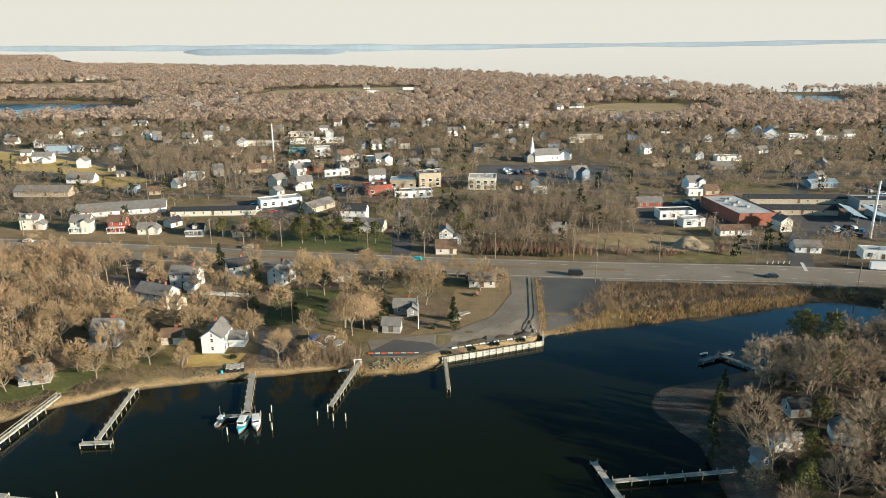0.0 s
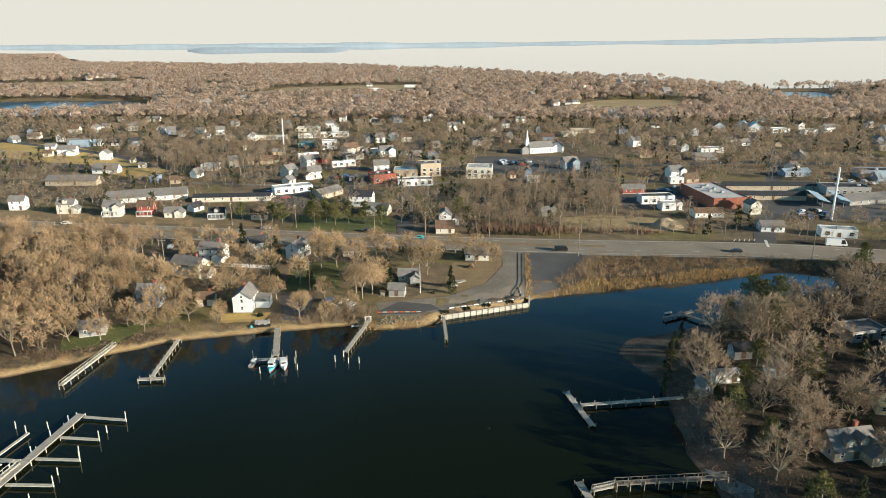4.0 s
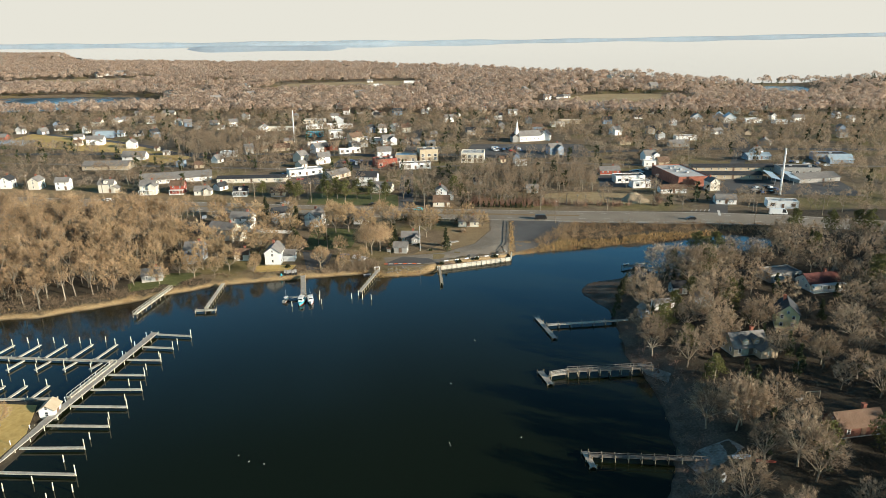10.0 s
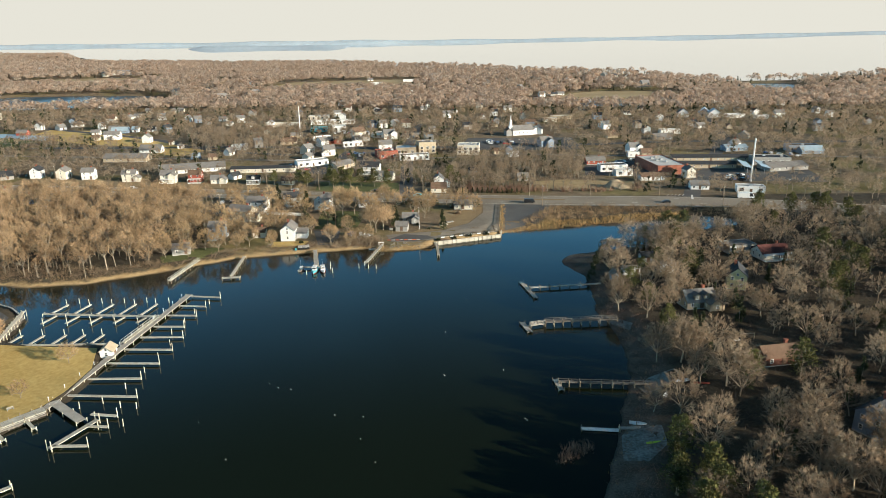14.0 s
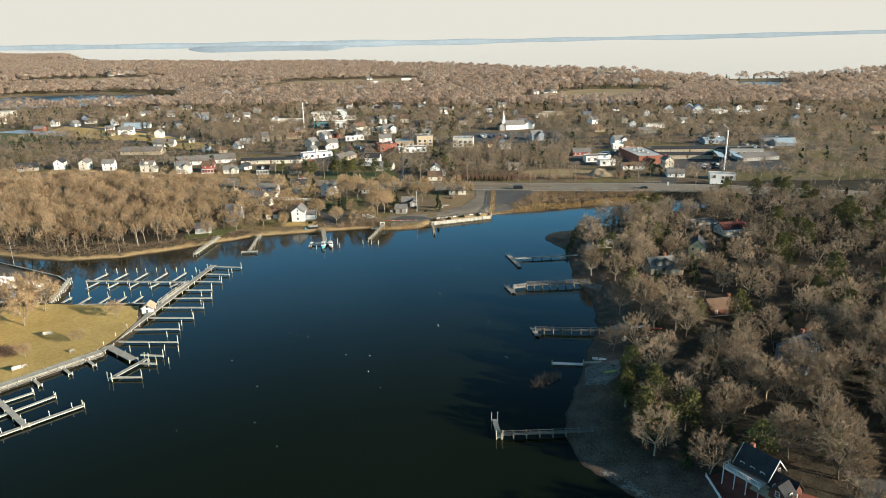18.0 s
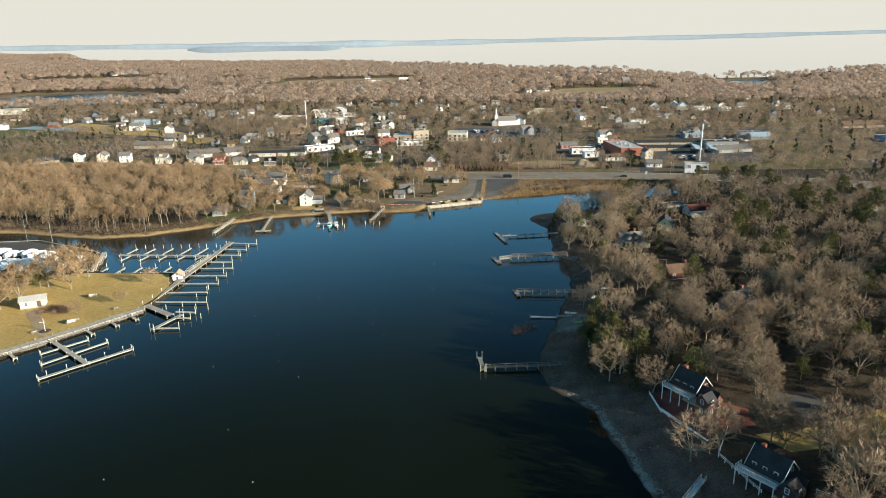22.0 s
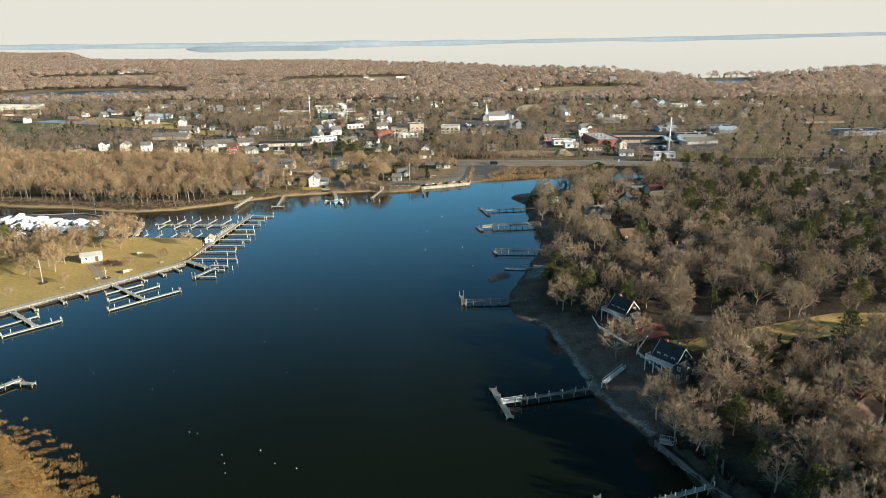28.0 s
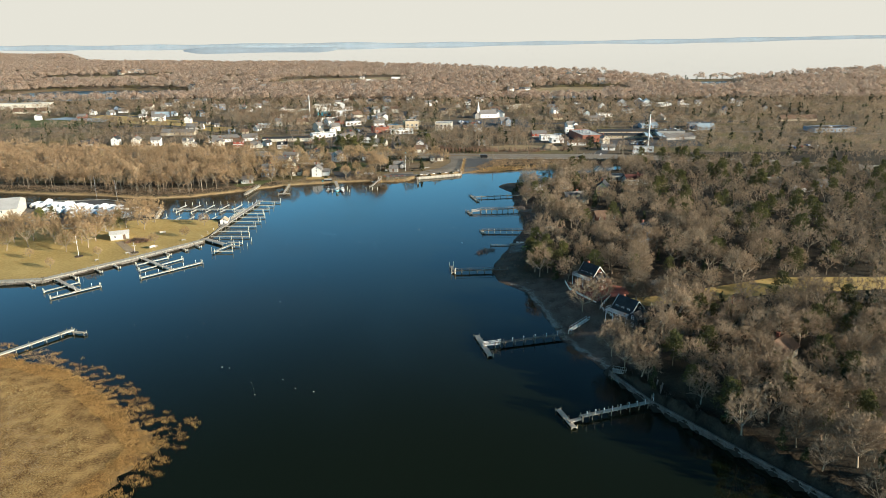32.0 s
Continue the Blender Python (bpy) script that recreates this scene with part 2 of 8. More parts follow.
# White wrap, with the bluish shade on the covers put into its colour.
SHRINK = surface("shade_tinted_boat_wrap", (0.56, 0.60, 0.65), (0.76, 0.79, 0.82), 0.45, 0.5, 3, 0.2)
# Distance haze is painted into this blue-grey land colour.
HAZE_LAND = surface("haze_blue_land", (0.34, 0.41, 0.47), (0.42, 0.49, 0.55), 1.0, 0.004, 0.03, 0)
ORANGE = surface("orange_plastic", (0.55, 0.10, 0.03), (0.68, 0.16, 0.05), 0.6, 1, 6, 0.05)
LIME = surface("lime_plastic", (0.42, 0.55, 0.05), (0.52, 0.66, 0.08), 0.5, 1, 6, 0.05)
PAINTS = {}
for pname, c in (("white_car_paint", (0.75, 0.75, 0.74)), ("black_car_paint", (0.02, 0.02, 0.022)), ("silver_car_paint", (0.42, 0.43, 0.44)),
                 ("blue_car_paint", (0.05, 0.10, 0.22)), ("red_car_paint", (0.35, 0.03, 0.03)), ("teal_car_paint", (0.05, 0.42, 0.45))):
    PAINTS[pname] = surface(pname, tuple(v * 0.92 for v in c), c, 0.35, 1, 5, 0, coat=0.4)
GLASS, gn, gl, gb = nodes_of("window_glass")
gb.inputs["Base Color"].default_value = (0.03, 0.035, 0.04, 1)
gb.inputs["Roughness"].default_value = 0.06
gb.inputs["Specular IOR Level"].default_value = 0.6

def ground_material():
    """Leaf litter, with sand along the north shore, mud along the east, thatch on the marsh; the edges wander."""
    m, n, l, b = nodes_of("winter_ground")
    geo = n.new("ShaderNodeNewGeometry")

    def noise_node(scale, detail=5):
        q = n.new("ShaderNodeTexNoise")
        q.inputs["Scale"].default_value = scale
        q.inputs["Detail"].default_value = detail
        l.new(geo.outputs["Position"], q.inputs["Vector"])
        return q.outputs[0]

    def attr(name):
        q = n.new("ShaderNodeAttribute")
        q.attribute_name = name
        return q.outputs["Fac"]

    def blend(fac, c0, c1):
        q = n.new("ShaderNodeMix")
        q.data_type = "RGBA"
        for s, c in ((6, c0), (7, c1)):
            if isinstance(c, tuple):
                q.inputs[s].default_value = (*c, 1)
            else:
                l.new(c, q.inputs[s])
        l.new(fac, q.inputs[0])
        return q.outputs[2]

    def ramp(v, lo, hi):
        q = n.new("ShaderNodeMapRange")
        q.inputs[1].default_value, q.inputs[2].default_value = lo, hi
        l.new(v, q.inputs[0])
        return q.outputs[0]

    def maths(op, x, y):
        q = n.new("ShaderNodeMath")
        q.operation = op
        for s, c in ((0, x), (1, y)):
            if isinstance(c, float):
                q.inputs[s].default_value = c
            else:
                l.new(c, q.inputs[s])
        return q.outputs[0]

    wide, mid, fine = noise_node(0.02), noise_node(0.22), noise_node(2.2)
    both = maths("ADD", mid, fine)
    # litter of the woods is darkened, with the trees' shade in its colour
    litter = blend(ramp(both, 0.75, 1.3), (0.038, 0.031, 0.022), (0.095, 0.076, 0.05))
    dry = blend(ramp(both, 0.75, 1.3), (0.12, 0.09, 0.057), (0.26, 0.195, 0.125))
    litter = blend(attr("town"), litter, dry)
    grassy = blend(ramp(both, 0.7, 1.3), (0.12, 0.105, 0.04), (0.24, 0.19, 0.085))
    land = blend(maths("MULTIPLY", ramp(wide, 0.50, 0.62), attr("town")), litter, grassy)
    sand = blend(ramp(both, 0.75, 1.3), (0.25, 0.165, 0.08), (0.54, 0.39, 0.21))
    mud = blend(ramp(both, 0.75, 1.3), (0.075, 0.052, 0.038), (0.19, 0.142, 0.108))
    marsh = blend(ramp(both, 0.8, 1.22), (0.14, 0.075, 0.027), (0.50, 0.315, 0.12))
    edge = maths("ADD", attr("shore"), maths("MULTIPLY", maths("SUBTRACT", mid, 0.5), 7.0))
    on_sand = maths("MULTIPLY", maths("SUBTRACT", 1.0, ramp(edge, 1.6, 3.4)), attr("sandy"))
    land = blend(on_sand, land, sand)
    land = blend(maths("MULTIPLY", maths("SUBTRACT", 1.0, ramp(edge, 8.0, 13.0)), attr("muddy")), land, mud)
    # reddish beach mud, painted lighter to make up for weak fill light
    shingle = blend(ramp(both, 0.75, 1.3), (0.10, 0.066, 0.05), (0.25, 0.178, 0.138))
    land = blend(maths("MULTIPLY", maths("SUBTRACT", 1.0, ramp(edge, 14.0, 22.0)), attr("pebbly")), land, shingle)
    strip = maths("MULTIPLY", maths("MULTIPLY", ramp(edge, 0.7, 1.1), maths("SUBTRACT", 1.0, ramp(edge, 2.4, 3.2))), attr("pebbly"))
    land = blend(maths("MULTIPLY", strip, ramp(both, 0.8, 1.2)), land, (0.42, 0.39, 0.345))
    land = blend(attr("marsh"), land, marsh)
    wet = maths("SUBTRACT", 1.0, ramp(attr("shore"), 0.2, 1.0))
    land = blend(maths("MULTIPLY", wet, 0.75), land, (0.035, 0.03, 0.024))
    l.new(land, b.inputs["Base Color"])
    b.inputs["Roughness"].default_value = 0.95
    b.inputs["Specular IOR Level"].default_value = 0.2
    bp = n.new("ShaderNodeBump")
    bp.inputs["Strength"].default_value = 0.6
    bp.inputs["Distance"].default_value = 0.25
    l.new(both, bp.inputs["Height"])
    l.new(bp.outputs[0], b.inputs["Normal"])
    return m


GROUND = ground_material()


# ---- mesh helpers ----
def mesh_np(name, verts, faces, material):
    """A mesh from arrays: verts (n, 3), faces (m, 3 or 4)."""
    me = bpy.data.meshes.new(name)
    verts = np.asarray(verts, dtype=np.float32)
    faces = np.asarray(faces, dtype=np.int32)
    k = faces.shape[1]
    me.vertices.add(len(verts))
    me.vertices.foreach_set("co", verts.ravel())
    me.loops.add(faces.size)
    me.loops.foreach_set("vertex_index", faces.ravel())
    me.polygons.add(len(faces))
    me.polygons.foreach_set("loop_start", np.arange(0, faces.size, k, dtype=np.int32))
    me.update(calc_edges=True)
    me.materials.append(material)
    return me


def child(name, me, parent, label="", m=None):
    ob = new(name, me)
    ob.parent = parent
    if m is not None:
        ob.matrix_basis = m
    if label:
        tagged(ob, label)
    return ob


def thing(name, x, y, z, rot, label, category, group="", kind=""):
    ob = new(name)
    ob.matrix_basis = pose(x, y, z, 0, 0, rot)
    return tagged(ob, label, category, group, kind)


def box_vf(x0, y0, z0, x1, y1, z1):
    v = [(x0, y0, z0), (x1, y0, z0), (x1, y1, z0), (x0, y1, z0), (x0, y0, z1), (x1, y0, z1), (x1, y1, z1), (x0, y1, z1)]
    f = [(0, 3, 2, 1), (4, 5, 6, 7), (0, 1, 5, 4), (1, 2, 6, 5), (2, 3, 7, 6), (3, 0, 4, 7)]
    return v, f


def join_vf(items):
    vs, fs, o = [], [], 0
    for v, f in items:
        vs += list(v)
        fs += [tuple(i + o for i in q) for q in f]
        o += len(v)
    return vs, fs


def solid(name, vf, material):
    me = bpy.data.meshes.new(name)
    me.from_pydata(vf[0], [], vf[1])
    me.update()
    me.materials.append(material)
    return me


def bevelled_box(name, sx, sy, sz, material, r=0.03, seg=1):
    bm = bmesh.new()
    bmesh.ops.create_cube(bm, size=1)
    bmesh.ops.scale(bm, vec=(sx, sy, sz), verts=bm.verts)
    bmesh.ops.bevel(bm, geom=bm.edges[:], offset=r, segments=seg, affect="EDGES")
    bmesh.ops.translate(bm, vec=(0, 0, sz / 2), verts=bm.verts)
    me = bpy.data.meshes.new(name)
    bm.to_mesh(me)
    bm.free()
    me.materials.append(material)
    return me


def rod(name, r0, r1, h, material, sides=8, cap=0.0):
    """An upright tapered rod from 0 to h, with a rounded top edge."""
    rings = [(0, r0), (h - cap, r1), (h, r1 * (0.45 if cap else 1.0))]
    v, f = [], []
    for z, r in rings:
        v += [(r * math.cos(2 * math.pi * i / sides), r * math.sin(2 * math.pi * i / sides), z) for i in range(sides)]
    for k in range(2):
        for i in range(sides):
            j = (i + 1) % sides
            f.append((k * sides + i, k * sides + j, (k + 1) * sides + j, (k + 1) * sides + i))
    f.append(tuple(range(2 * sides, 3 * sides)))
    return solid(name, (v, f), material)


# ---- the plan ----
BAY_EDGE = [(-700, 262), (-256, 152), (-222, 144), (-196, 141), (-177, 135), (-155, 130), (-136, 133), (-112, 145), (-100, 153), (-91, 158), (-83, 163),
            (-61, 168), (-42, 172), (-27, 175), (-21, 171), (-7, 173), (-1, 177), (0, 180), (29, 190.5), (30.5, 196), (46, 201), (66, 205), (79, 210),
            (84, 207), (95, 212), (108, 216), (124, 222), (137, 224), (149, 217), (147, 208), (128, 200), (105, 190), (88, 174), (72, 169), (56, 163),
            (52, 154), (54, 145), (58, 137), (58, 126), (55, 101), (57, 91), (57, 73), (55, 57), (50, 43)]
BAY_EDGE2 = [(45, 30), (41, 18), (36, 5), (33, -9), (35, -20), (40, -25), (44, -32), (46, -46), (48, -60), (49, -72), (55, -86), (59.5, -97),
             (66, -114), (76.5, -131), (91, -154), (150, -250), (190, -420), (-700, -420)]
PARK_EDGE = [(-95, 60), (-96, 47), (-98, 38.5), (-109, 24.5), (-120, 12.5), (-133, -2), (-145, -13), (-153, -14.3), (-165, -15), (-260, -25), (-420, -60), (-700, -70), (-700, 215), (-256, 126), (-215, 121), (-180, 124),
             (-147, 106), (-139, 99), (-134, 79), (-125, 78), (-99, 76)]
REED_EDGE = [(-260, -30), (-160, -62), (-130, -67), (-115, -73), (-99, -79), (-85, -88), (-71, -102), (-62, -111), (-55, -119), (-51, -125), (-50, -132), (-52, -139), (-53, -144), (-54, -148), (-72, -176), (-120, -190), (-260, -200)]
FAR_EDGE = [(-3000, 2900), (-1692, 2733), (-1422, 2575), (-1079, 2052), (-812, 1918), (-514, 1660), (-459, 1732), (-251, 1717), (-54, 1560), (60, 1520),
            (222, 1320), (359, 1160), (470, 1090), (600, 1100), (760, 1120), (1200, 1350), (3000, 1500)]
HIGHWAY = [(-700, 352), (-420, 318), (-195, 288), (-115, 276), (0, 259), (70, 252), (125, 248.5), (165, 242), (230, 224), (320, 189), (450, 130), (700, 0)]


def inside(poly, x, y):
    r = np.zeros(np.shape(x), bool)
    n = len(poly)
    for i in range(n):
        (ax, ay), (bx, by) = poly[i], poly[(i + 1) % n]
        c = (ay > y) != (by > y)
        with np.errstate(divide="ignore", invalid="ignore"):
            r ^= c & (x < (bx - ax) * (y - ay) / (by - ay + 1e-12) + ax)
    return r


def edge_distance(poly, x, y, closed=True):
    d = np.full(np.shape(x), 1e9)
    n = len(poly)
    for i in range(n if closed else n - 1):
        (ax, ay), (bx, by) = poly[i], poly[(i + 1) % n]
        t = np.clip(((x - ax) * (bx - ax) + (y - ay) * (by - ay)) / ((bx - ax) ** 2 + (by - ay) ** 2), 0, 1)
        d = np.minimum(d, np.hypot(x - ax - t * (bx - ax), y - ay - t * (by - ay)))
    return d


BAY = BAY_EDGE + BAY_EDGE2


def signed(poly, x, y):
    d = edge_distance(poly, x, y)
    return np.where(inside(poly, x, y), d, -d)


def ripple(x, y, s):
    return np.sin(x * s + 1.7 * np.sin(y * s * 0.7)) * np.sin(y * s * 1.3 + 0.9 * np.sin(x * s * 0.6))


PONDS = [[(-720, 775), (-640, 950), (-527, 955), (-432, 945), (-360, 880), (-360, 830), (-441, 775), (-600, 755)],
         [(165, 735), (197, 823), (255, 806), (275, 745)], [(440, 860), (485, 1050), (575, 1045), (530, 880)]]


def shore_distance(x, y):
    """Metres inland from the water's edge; negative on the water."""
    x, y = np.asarray(x, float), np.asarray(y, float)
    d = -signed(BAY, x, y)
    d = np.maximum(d, signed(PARK_EDGE, x, y))
    d = np.maximum(d, signed(REED_EDGE, x, y))
    fy = np.interp(x, [q[0] for q in FAR_EDGE], [q[1] for q in FAR_EDGE])
    d = np.minimum(d, fy - y)
    for q in PONDS:
        d = np.minimum(d, -signed(q, x, y))
    return d + 0.5 * ripple(x, y, 0.35)


def smooth(a, b, v):
    t = np.clip((v - a) / (b - a), 0, 1)
    return t * t * (3 - 2 * t)


def land_height(x, y):
    x, y = np.asarray(x, float), np.asarray(y, float)
    d = shore_distance(x, y)
    reed = signed(REED_EDGE, x, y) > -3
    park = signed(PARK_EDGE, x, y) > -3
    top = np.where(reed, 0.5, np.where(park, 1.2 + 0.8 * smooth(55, 75, y), 2.0))
    level = np.ones_like(d)
    for q in PONDS:
        level = np.minimum(level, 0.1 + 0.9 * smooth(10, 190, -signed(q, x, y)))
    top = top + 2.2 * smooth(55, 75, x) * smooth(150, 40, y) + 1.0 * smooth(-115, -130, x) * smooth(130, 170, y) * smooth(260, 235, y)
    top = top + level * (smooth(330, 480, y) * 2.0 + smooth(650, 1300, y) * (6 + 5 * ripple(x, y, 0.0045)))
    bulk = (edge_distance([(0, 180), (29, 190.5)], x, y, False) < 6) | (edge_distance([(59.5, -97), (66, -114), (76.5, -131), (91, -154), (150, -250)], x, y, False) < 4) \
        | ((edge_distance(PARK_EDGE, x, y) < 7) & (x > -400))
    run = np.where(bulk, 1.2, np.where(x > 0, 13.0, 6.0))
    islet = -0.55 + 1.0 * smooth(1, 14, d) + smooth(20, 8, d) * (0.17 * ripple(x, y * 1.4, 0.5) + 0.12 * ripple(x + 11, y, 0.95))
    top = np.where(reed, 0.45, top)
    return np.where(reed & (d > -3), islet, np.where(d > 0, top * smooth(0, 1, np.minimum(d / run, 1)) ** 0.8 + 0.02, np.maximum(d * 0.22, -2.5)))


def axis(stops):
    out = []
    for a, b, s in stops:
        out += list(np.arange(a, b, s))
    return np.array(out + [stops[-1][1]])


gx = axis([(-3000, -700, 100), (-700, -270, 12), (-270, 170, 2.5), (170, 340, 6), (340, 700, 12), (700, 3000, 100)])
gy = axis([(-420, -170, 10), (-170, 300, 2.5), (300, 700, 12), (700, 1100, 22), (1100, 3000, 50)])
GX, GY = np.meshgrid(gx, gy)
GZ = land_height(GX, GY)
shore = shore_distance(GX, GY)
nx, ny = len(gx), len(gy)
idx = np.arange(nx * ny).reshape(ny, nx)
quads = np.stack([idx[:-1, :-1], idx[:-1, 1:], idx[1:, 1:], idx[1:, :-1]], -1).reshape(-1, 4)
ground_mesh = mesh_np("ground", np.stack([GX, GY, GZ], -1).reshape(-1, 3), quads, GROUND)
for key, val in (("shore", shore), ("sandy", (GX < 42) & (GY > 95) & (GX > -300) & (signed(PARK_EDGE, GX, GY) < -6)), ("muddy", (GX > 0) & (GY < 185) & (GY > -96)), ("pebbly", (GX > 38) & (GY < -22) & (GY > -95)),
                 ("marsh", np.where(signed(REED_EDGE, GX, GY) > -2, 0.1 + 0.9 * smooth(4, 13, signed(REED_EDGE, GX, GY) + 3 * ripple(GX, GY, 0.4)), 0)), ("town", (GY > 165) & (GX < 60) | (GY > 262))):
    ground_mesh.attributes.new(key, "FLOAT", "POINT").data.foreach_set("value", np.asarray(val, np.float32).ravel())
ground_mesh.polygons.foreach_set("use_smooth", np.ones(len(quads), bool))
tagged(new("ground", ground_mesh), "winter ground of brown leaf litter, sandy shore and mud", "ground", kind="structure")

# the water: one flat sheet out to the far shore
wm = mesh_np("water", [(-5200, -900, 0), (5200, -900, 0), (5200, 900, 0), (-5200, 900, 0)], [(0, 1, 2, 3)], WATER)
tagged(new("water", wm), "calm dark water of the creek", "water", kind="structure")
bx = np.array([-5200, -3000, 0, 1500, 3200, 5200])
bz = np.array([6, 3, 1, 14, 36, 44])
bv = np.concatenate([np.stack([bx, np.full(6, yy), bz * k], -1) for yy, k in ((900, 0), (2900, 0), (4760, 1))])
wm = mesh_np("water_bay", bv, [(r * 6 + i, r * 6 + i + 1, r * 6 + i + 7, r * 6 + i + 6) for r in range(2) for i in range(5)], BAY_WATER)
tagged(new("water_bay", wm), "bright open bay reaching to the far shore", "water", kind="structure")


for k, q in enumerate(PONDS):
    tagged(new("water_pond", mesh_np("water_pond", [(x, y, 0.06) for x, y in q], [tuple(range(len(q)))], POND_WATER)), "wind-ruffled pale pond in the woods", "water", kind="structure")


# ---- far shore and island across the bay, with haze in their colour ----
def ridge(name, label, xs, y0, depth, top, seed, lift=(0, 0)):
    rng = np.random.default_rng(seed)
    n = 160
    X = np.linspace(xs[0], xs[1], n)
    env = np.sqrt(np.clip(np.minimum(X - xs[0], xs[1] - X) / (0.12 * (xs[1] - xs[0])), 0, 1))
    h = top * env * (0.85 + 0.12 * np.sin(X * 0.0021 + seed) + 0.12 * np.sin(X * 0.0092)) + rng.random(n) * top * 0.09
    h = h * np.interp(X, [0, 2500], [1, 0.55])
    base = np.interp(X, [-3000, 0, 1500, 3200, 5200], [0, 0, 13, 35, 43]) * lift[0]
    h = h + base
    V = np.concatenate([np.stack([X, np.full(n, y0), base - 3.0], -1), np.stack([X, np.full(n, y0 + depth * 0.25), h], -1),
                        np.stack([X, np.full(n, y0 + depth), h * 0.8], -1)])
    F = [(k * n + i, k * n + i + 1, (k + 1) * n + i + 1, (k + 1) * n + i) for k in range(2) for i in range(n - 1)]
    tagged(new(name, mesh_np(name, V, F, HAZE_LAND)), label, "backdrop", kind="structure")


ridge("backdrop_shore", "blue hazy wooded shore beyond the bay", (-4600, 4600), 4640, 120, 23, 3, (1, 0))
ridge("backdrop_island", "low wooded island coloured blue for haze in the bay", (-1330, -500), 3640, 200, 17, 5)


# ---- sheets on the ground ----
def ribbon(name, line, width, z, material, label, category, offset=0.0):
    pts = np.array(line, float)
    s = np.concatenate([[0], np.cumsum(np.hypot(*np.diff(pts, axis=0).T))])
    n = max(2, int(s[-1] / 6))
    t = np.linspace(0, s[-1], n)
    px, py = np.interp(t, s, pts[:, 0]), np.interp(t, s, pts[:, 1])
    for _ in range(3 if len(line) > 2 else 0):
        px[1:-1] = (px[:-2] + 2 * px[1:-1] + px[2:]) / 4
        py[1:-1] = (py[:-2] + 2 * py[1:-1] + py[2:]) / 4
    dx, dy = np.gradient(px), np.gradient(py)
    L = np.hypot(dx, dy)
    ox, oy = -dy / L, dx / L
    a = np.stack([px + ox * (offset - width / 2), py + oy * (offset - width / 2)], -1)
    b = np.stack([px + ox * (offset + width / 2), py + oy * (offset + width / 2)], -1)
    za = np.maximum(land_height(px, py), 1.9) + z
    V = np.concatenate([np.column_stack([a, za]), np.column_stack([b, za])])
    F = [(i, i + 1, n + i + 1, n + i) for i in range(n - 1)]
    return tagged(new(name, mesh_np(name, V, F, material)), label, category, kind="structure")


OPEN = [[(62, 128), (66, 147), (78, 152), (88, 147), (86, 135), (76, 127)]]          # open ground that no wood covers


def sheet(name, poly, z, material, label, category):
    """A flat patch over the ground, cut on a 3 m net so that it follows the land."""
    OPEN.append(poly)
    bm = bmesh.new()
    f = bm.faces.new([bm.verts.new((x, y, 0)) for x, y in poly])
    xs, ys = [q[0] for q in poly], [q[1] for q in poly]
    step = max(4.0, (max(xs) - min(xs)) / 30)
    for k in np.arange(min(xs) + step, max(xs), step):
        bmesh.ops.bisect_plane(bm, geom=bm.verts[:] + bm.edges[:] + bm.faces[:], plane_co=(k, 0, 0), plane_no=(1, 0, 0))
    for k in np.arange(min(ys) + step, max(ys), step):
        bmesh.ops.bisect_plane(bm, geom=bm.verts[:] + bm.edges[:] + bm.faces[:], plane_co=(0, k, 0), plane_no=(0, 1, 0))
    co = np.array([v.co[:2] for v in bm.verts])
    hz = land_height(co[:, 0], co[:, 1])
    for v, h in zip(bm.verts, hz):
        v.co.z = h + z
    bmesh.ops.recalc_face_normals(bm, faces=bm.faces[:])
    me = bpy.data.meshes.new(name)
    bm.to_mesh(me)
    bm.free()
    me.materials.append(material)
    return tagged(new(name, me), label, category, kind="structure")


ribbon("road_highway", HIGHWAY, 21, 0.08, ROADWAY, "wide worn grey highway of four lanes", "road")
ribbon("median", HIGHWAY[2:6], 2.6, 0.13, MEDIAN, "brown grass median between the lanes", "median", 1.0)
sheet("lawn_park", [(-97, 61), (-98, 48), (-100, 40.5), (-111, 27), (-122, 15), (-135, 1), (-146, -10), (-154, -11.5), (-166, -12), (-300, -25), (-300, 60), (-170, 70), (-133, 76), (-125, 75), (-101, 73)], 0.05, LAWN,
      "straw-coloured winter lawn of the waterside park", "lawn")
sheet("gravel_lot", [(-20, 178), (-23, 189), (-15, 191), (2, 195), (16, 208), (24, 228), (25, 247), (34, 247), (29.5, 195), (28, 192), (14, 187), (2, 183), (-8, 178)], 0.06, GRAVEL,
      "grey gravel parking lot at the landing", "parking lot")
sheet("lot_worn", [(-22, 181), (-15, 190), (-4, 187.5), (-1, 183.5), (-9, 179), (-20, 178.6)], 0.1, ASPHALT, "dark worn asphalt beside the cottage", "parking lot")
sheet("lawn_landing", [(-12, 192.5), (2, 196), (15.5, 208), (23, 228), (24, 240), (4, 232), (0, 205)], 0.05, MEDIAN, "brown worn grass beside the gravel lot", "lawn")
sheet("asphalt_lot", [(35, 247), (66, 242), (58, 226), (51, 209), (38, 203), (33, 200)], 0.05, ASPHALT, "grey-blue asphalt lot by the reeds", "parking lot")

ribbon("road_side", [(-17, 268), (-19, 300), (-21, 350), (-24, 420), (-20, 560)], 8, 0.07, ASPHALT, "side street running north into the town", "road")
ribbon("road_cross", [(140, 254), (152, 285), (178, 330), (205, 390), (238, 458), (275, 600)], 9, 0.07, ASPHALT, "street running north past the works", "road")
ribbon("railway", [(-420, 420), (-240, 398), (-70, 374), (0, 383), (60, 395), (140, 382), (250, 378), (420, 350)], 5, 0.07, GRAVEL, "brown gravel railway bed through the town", "railway")
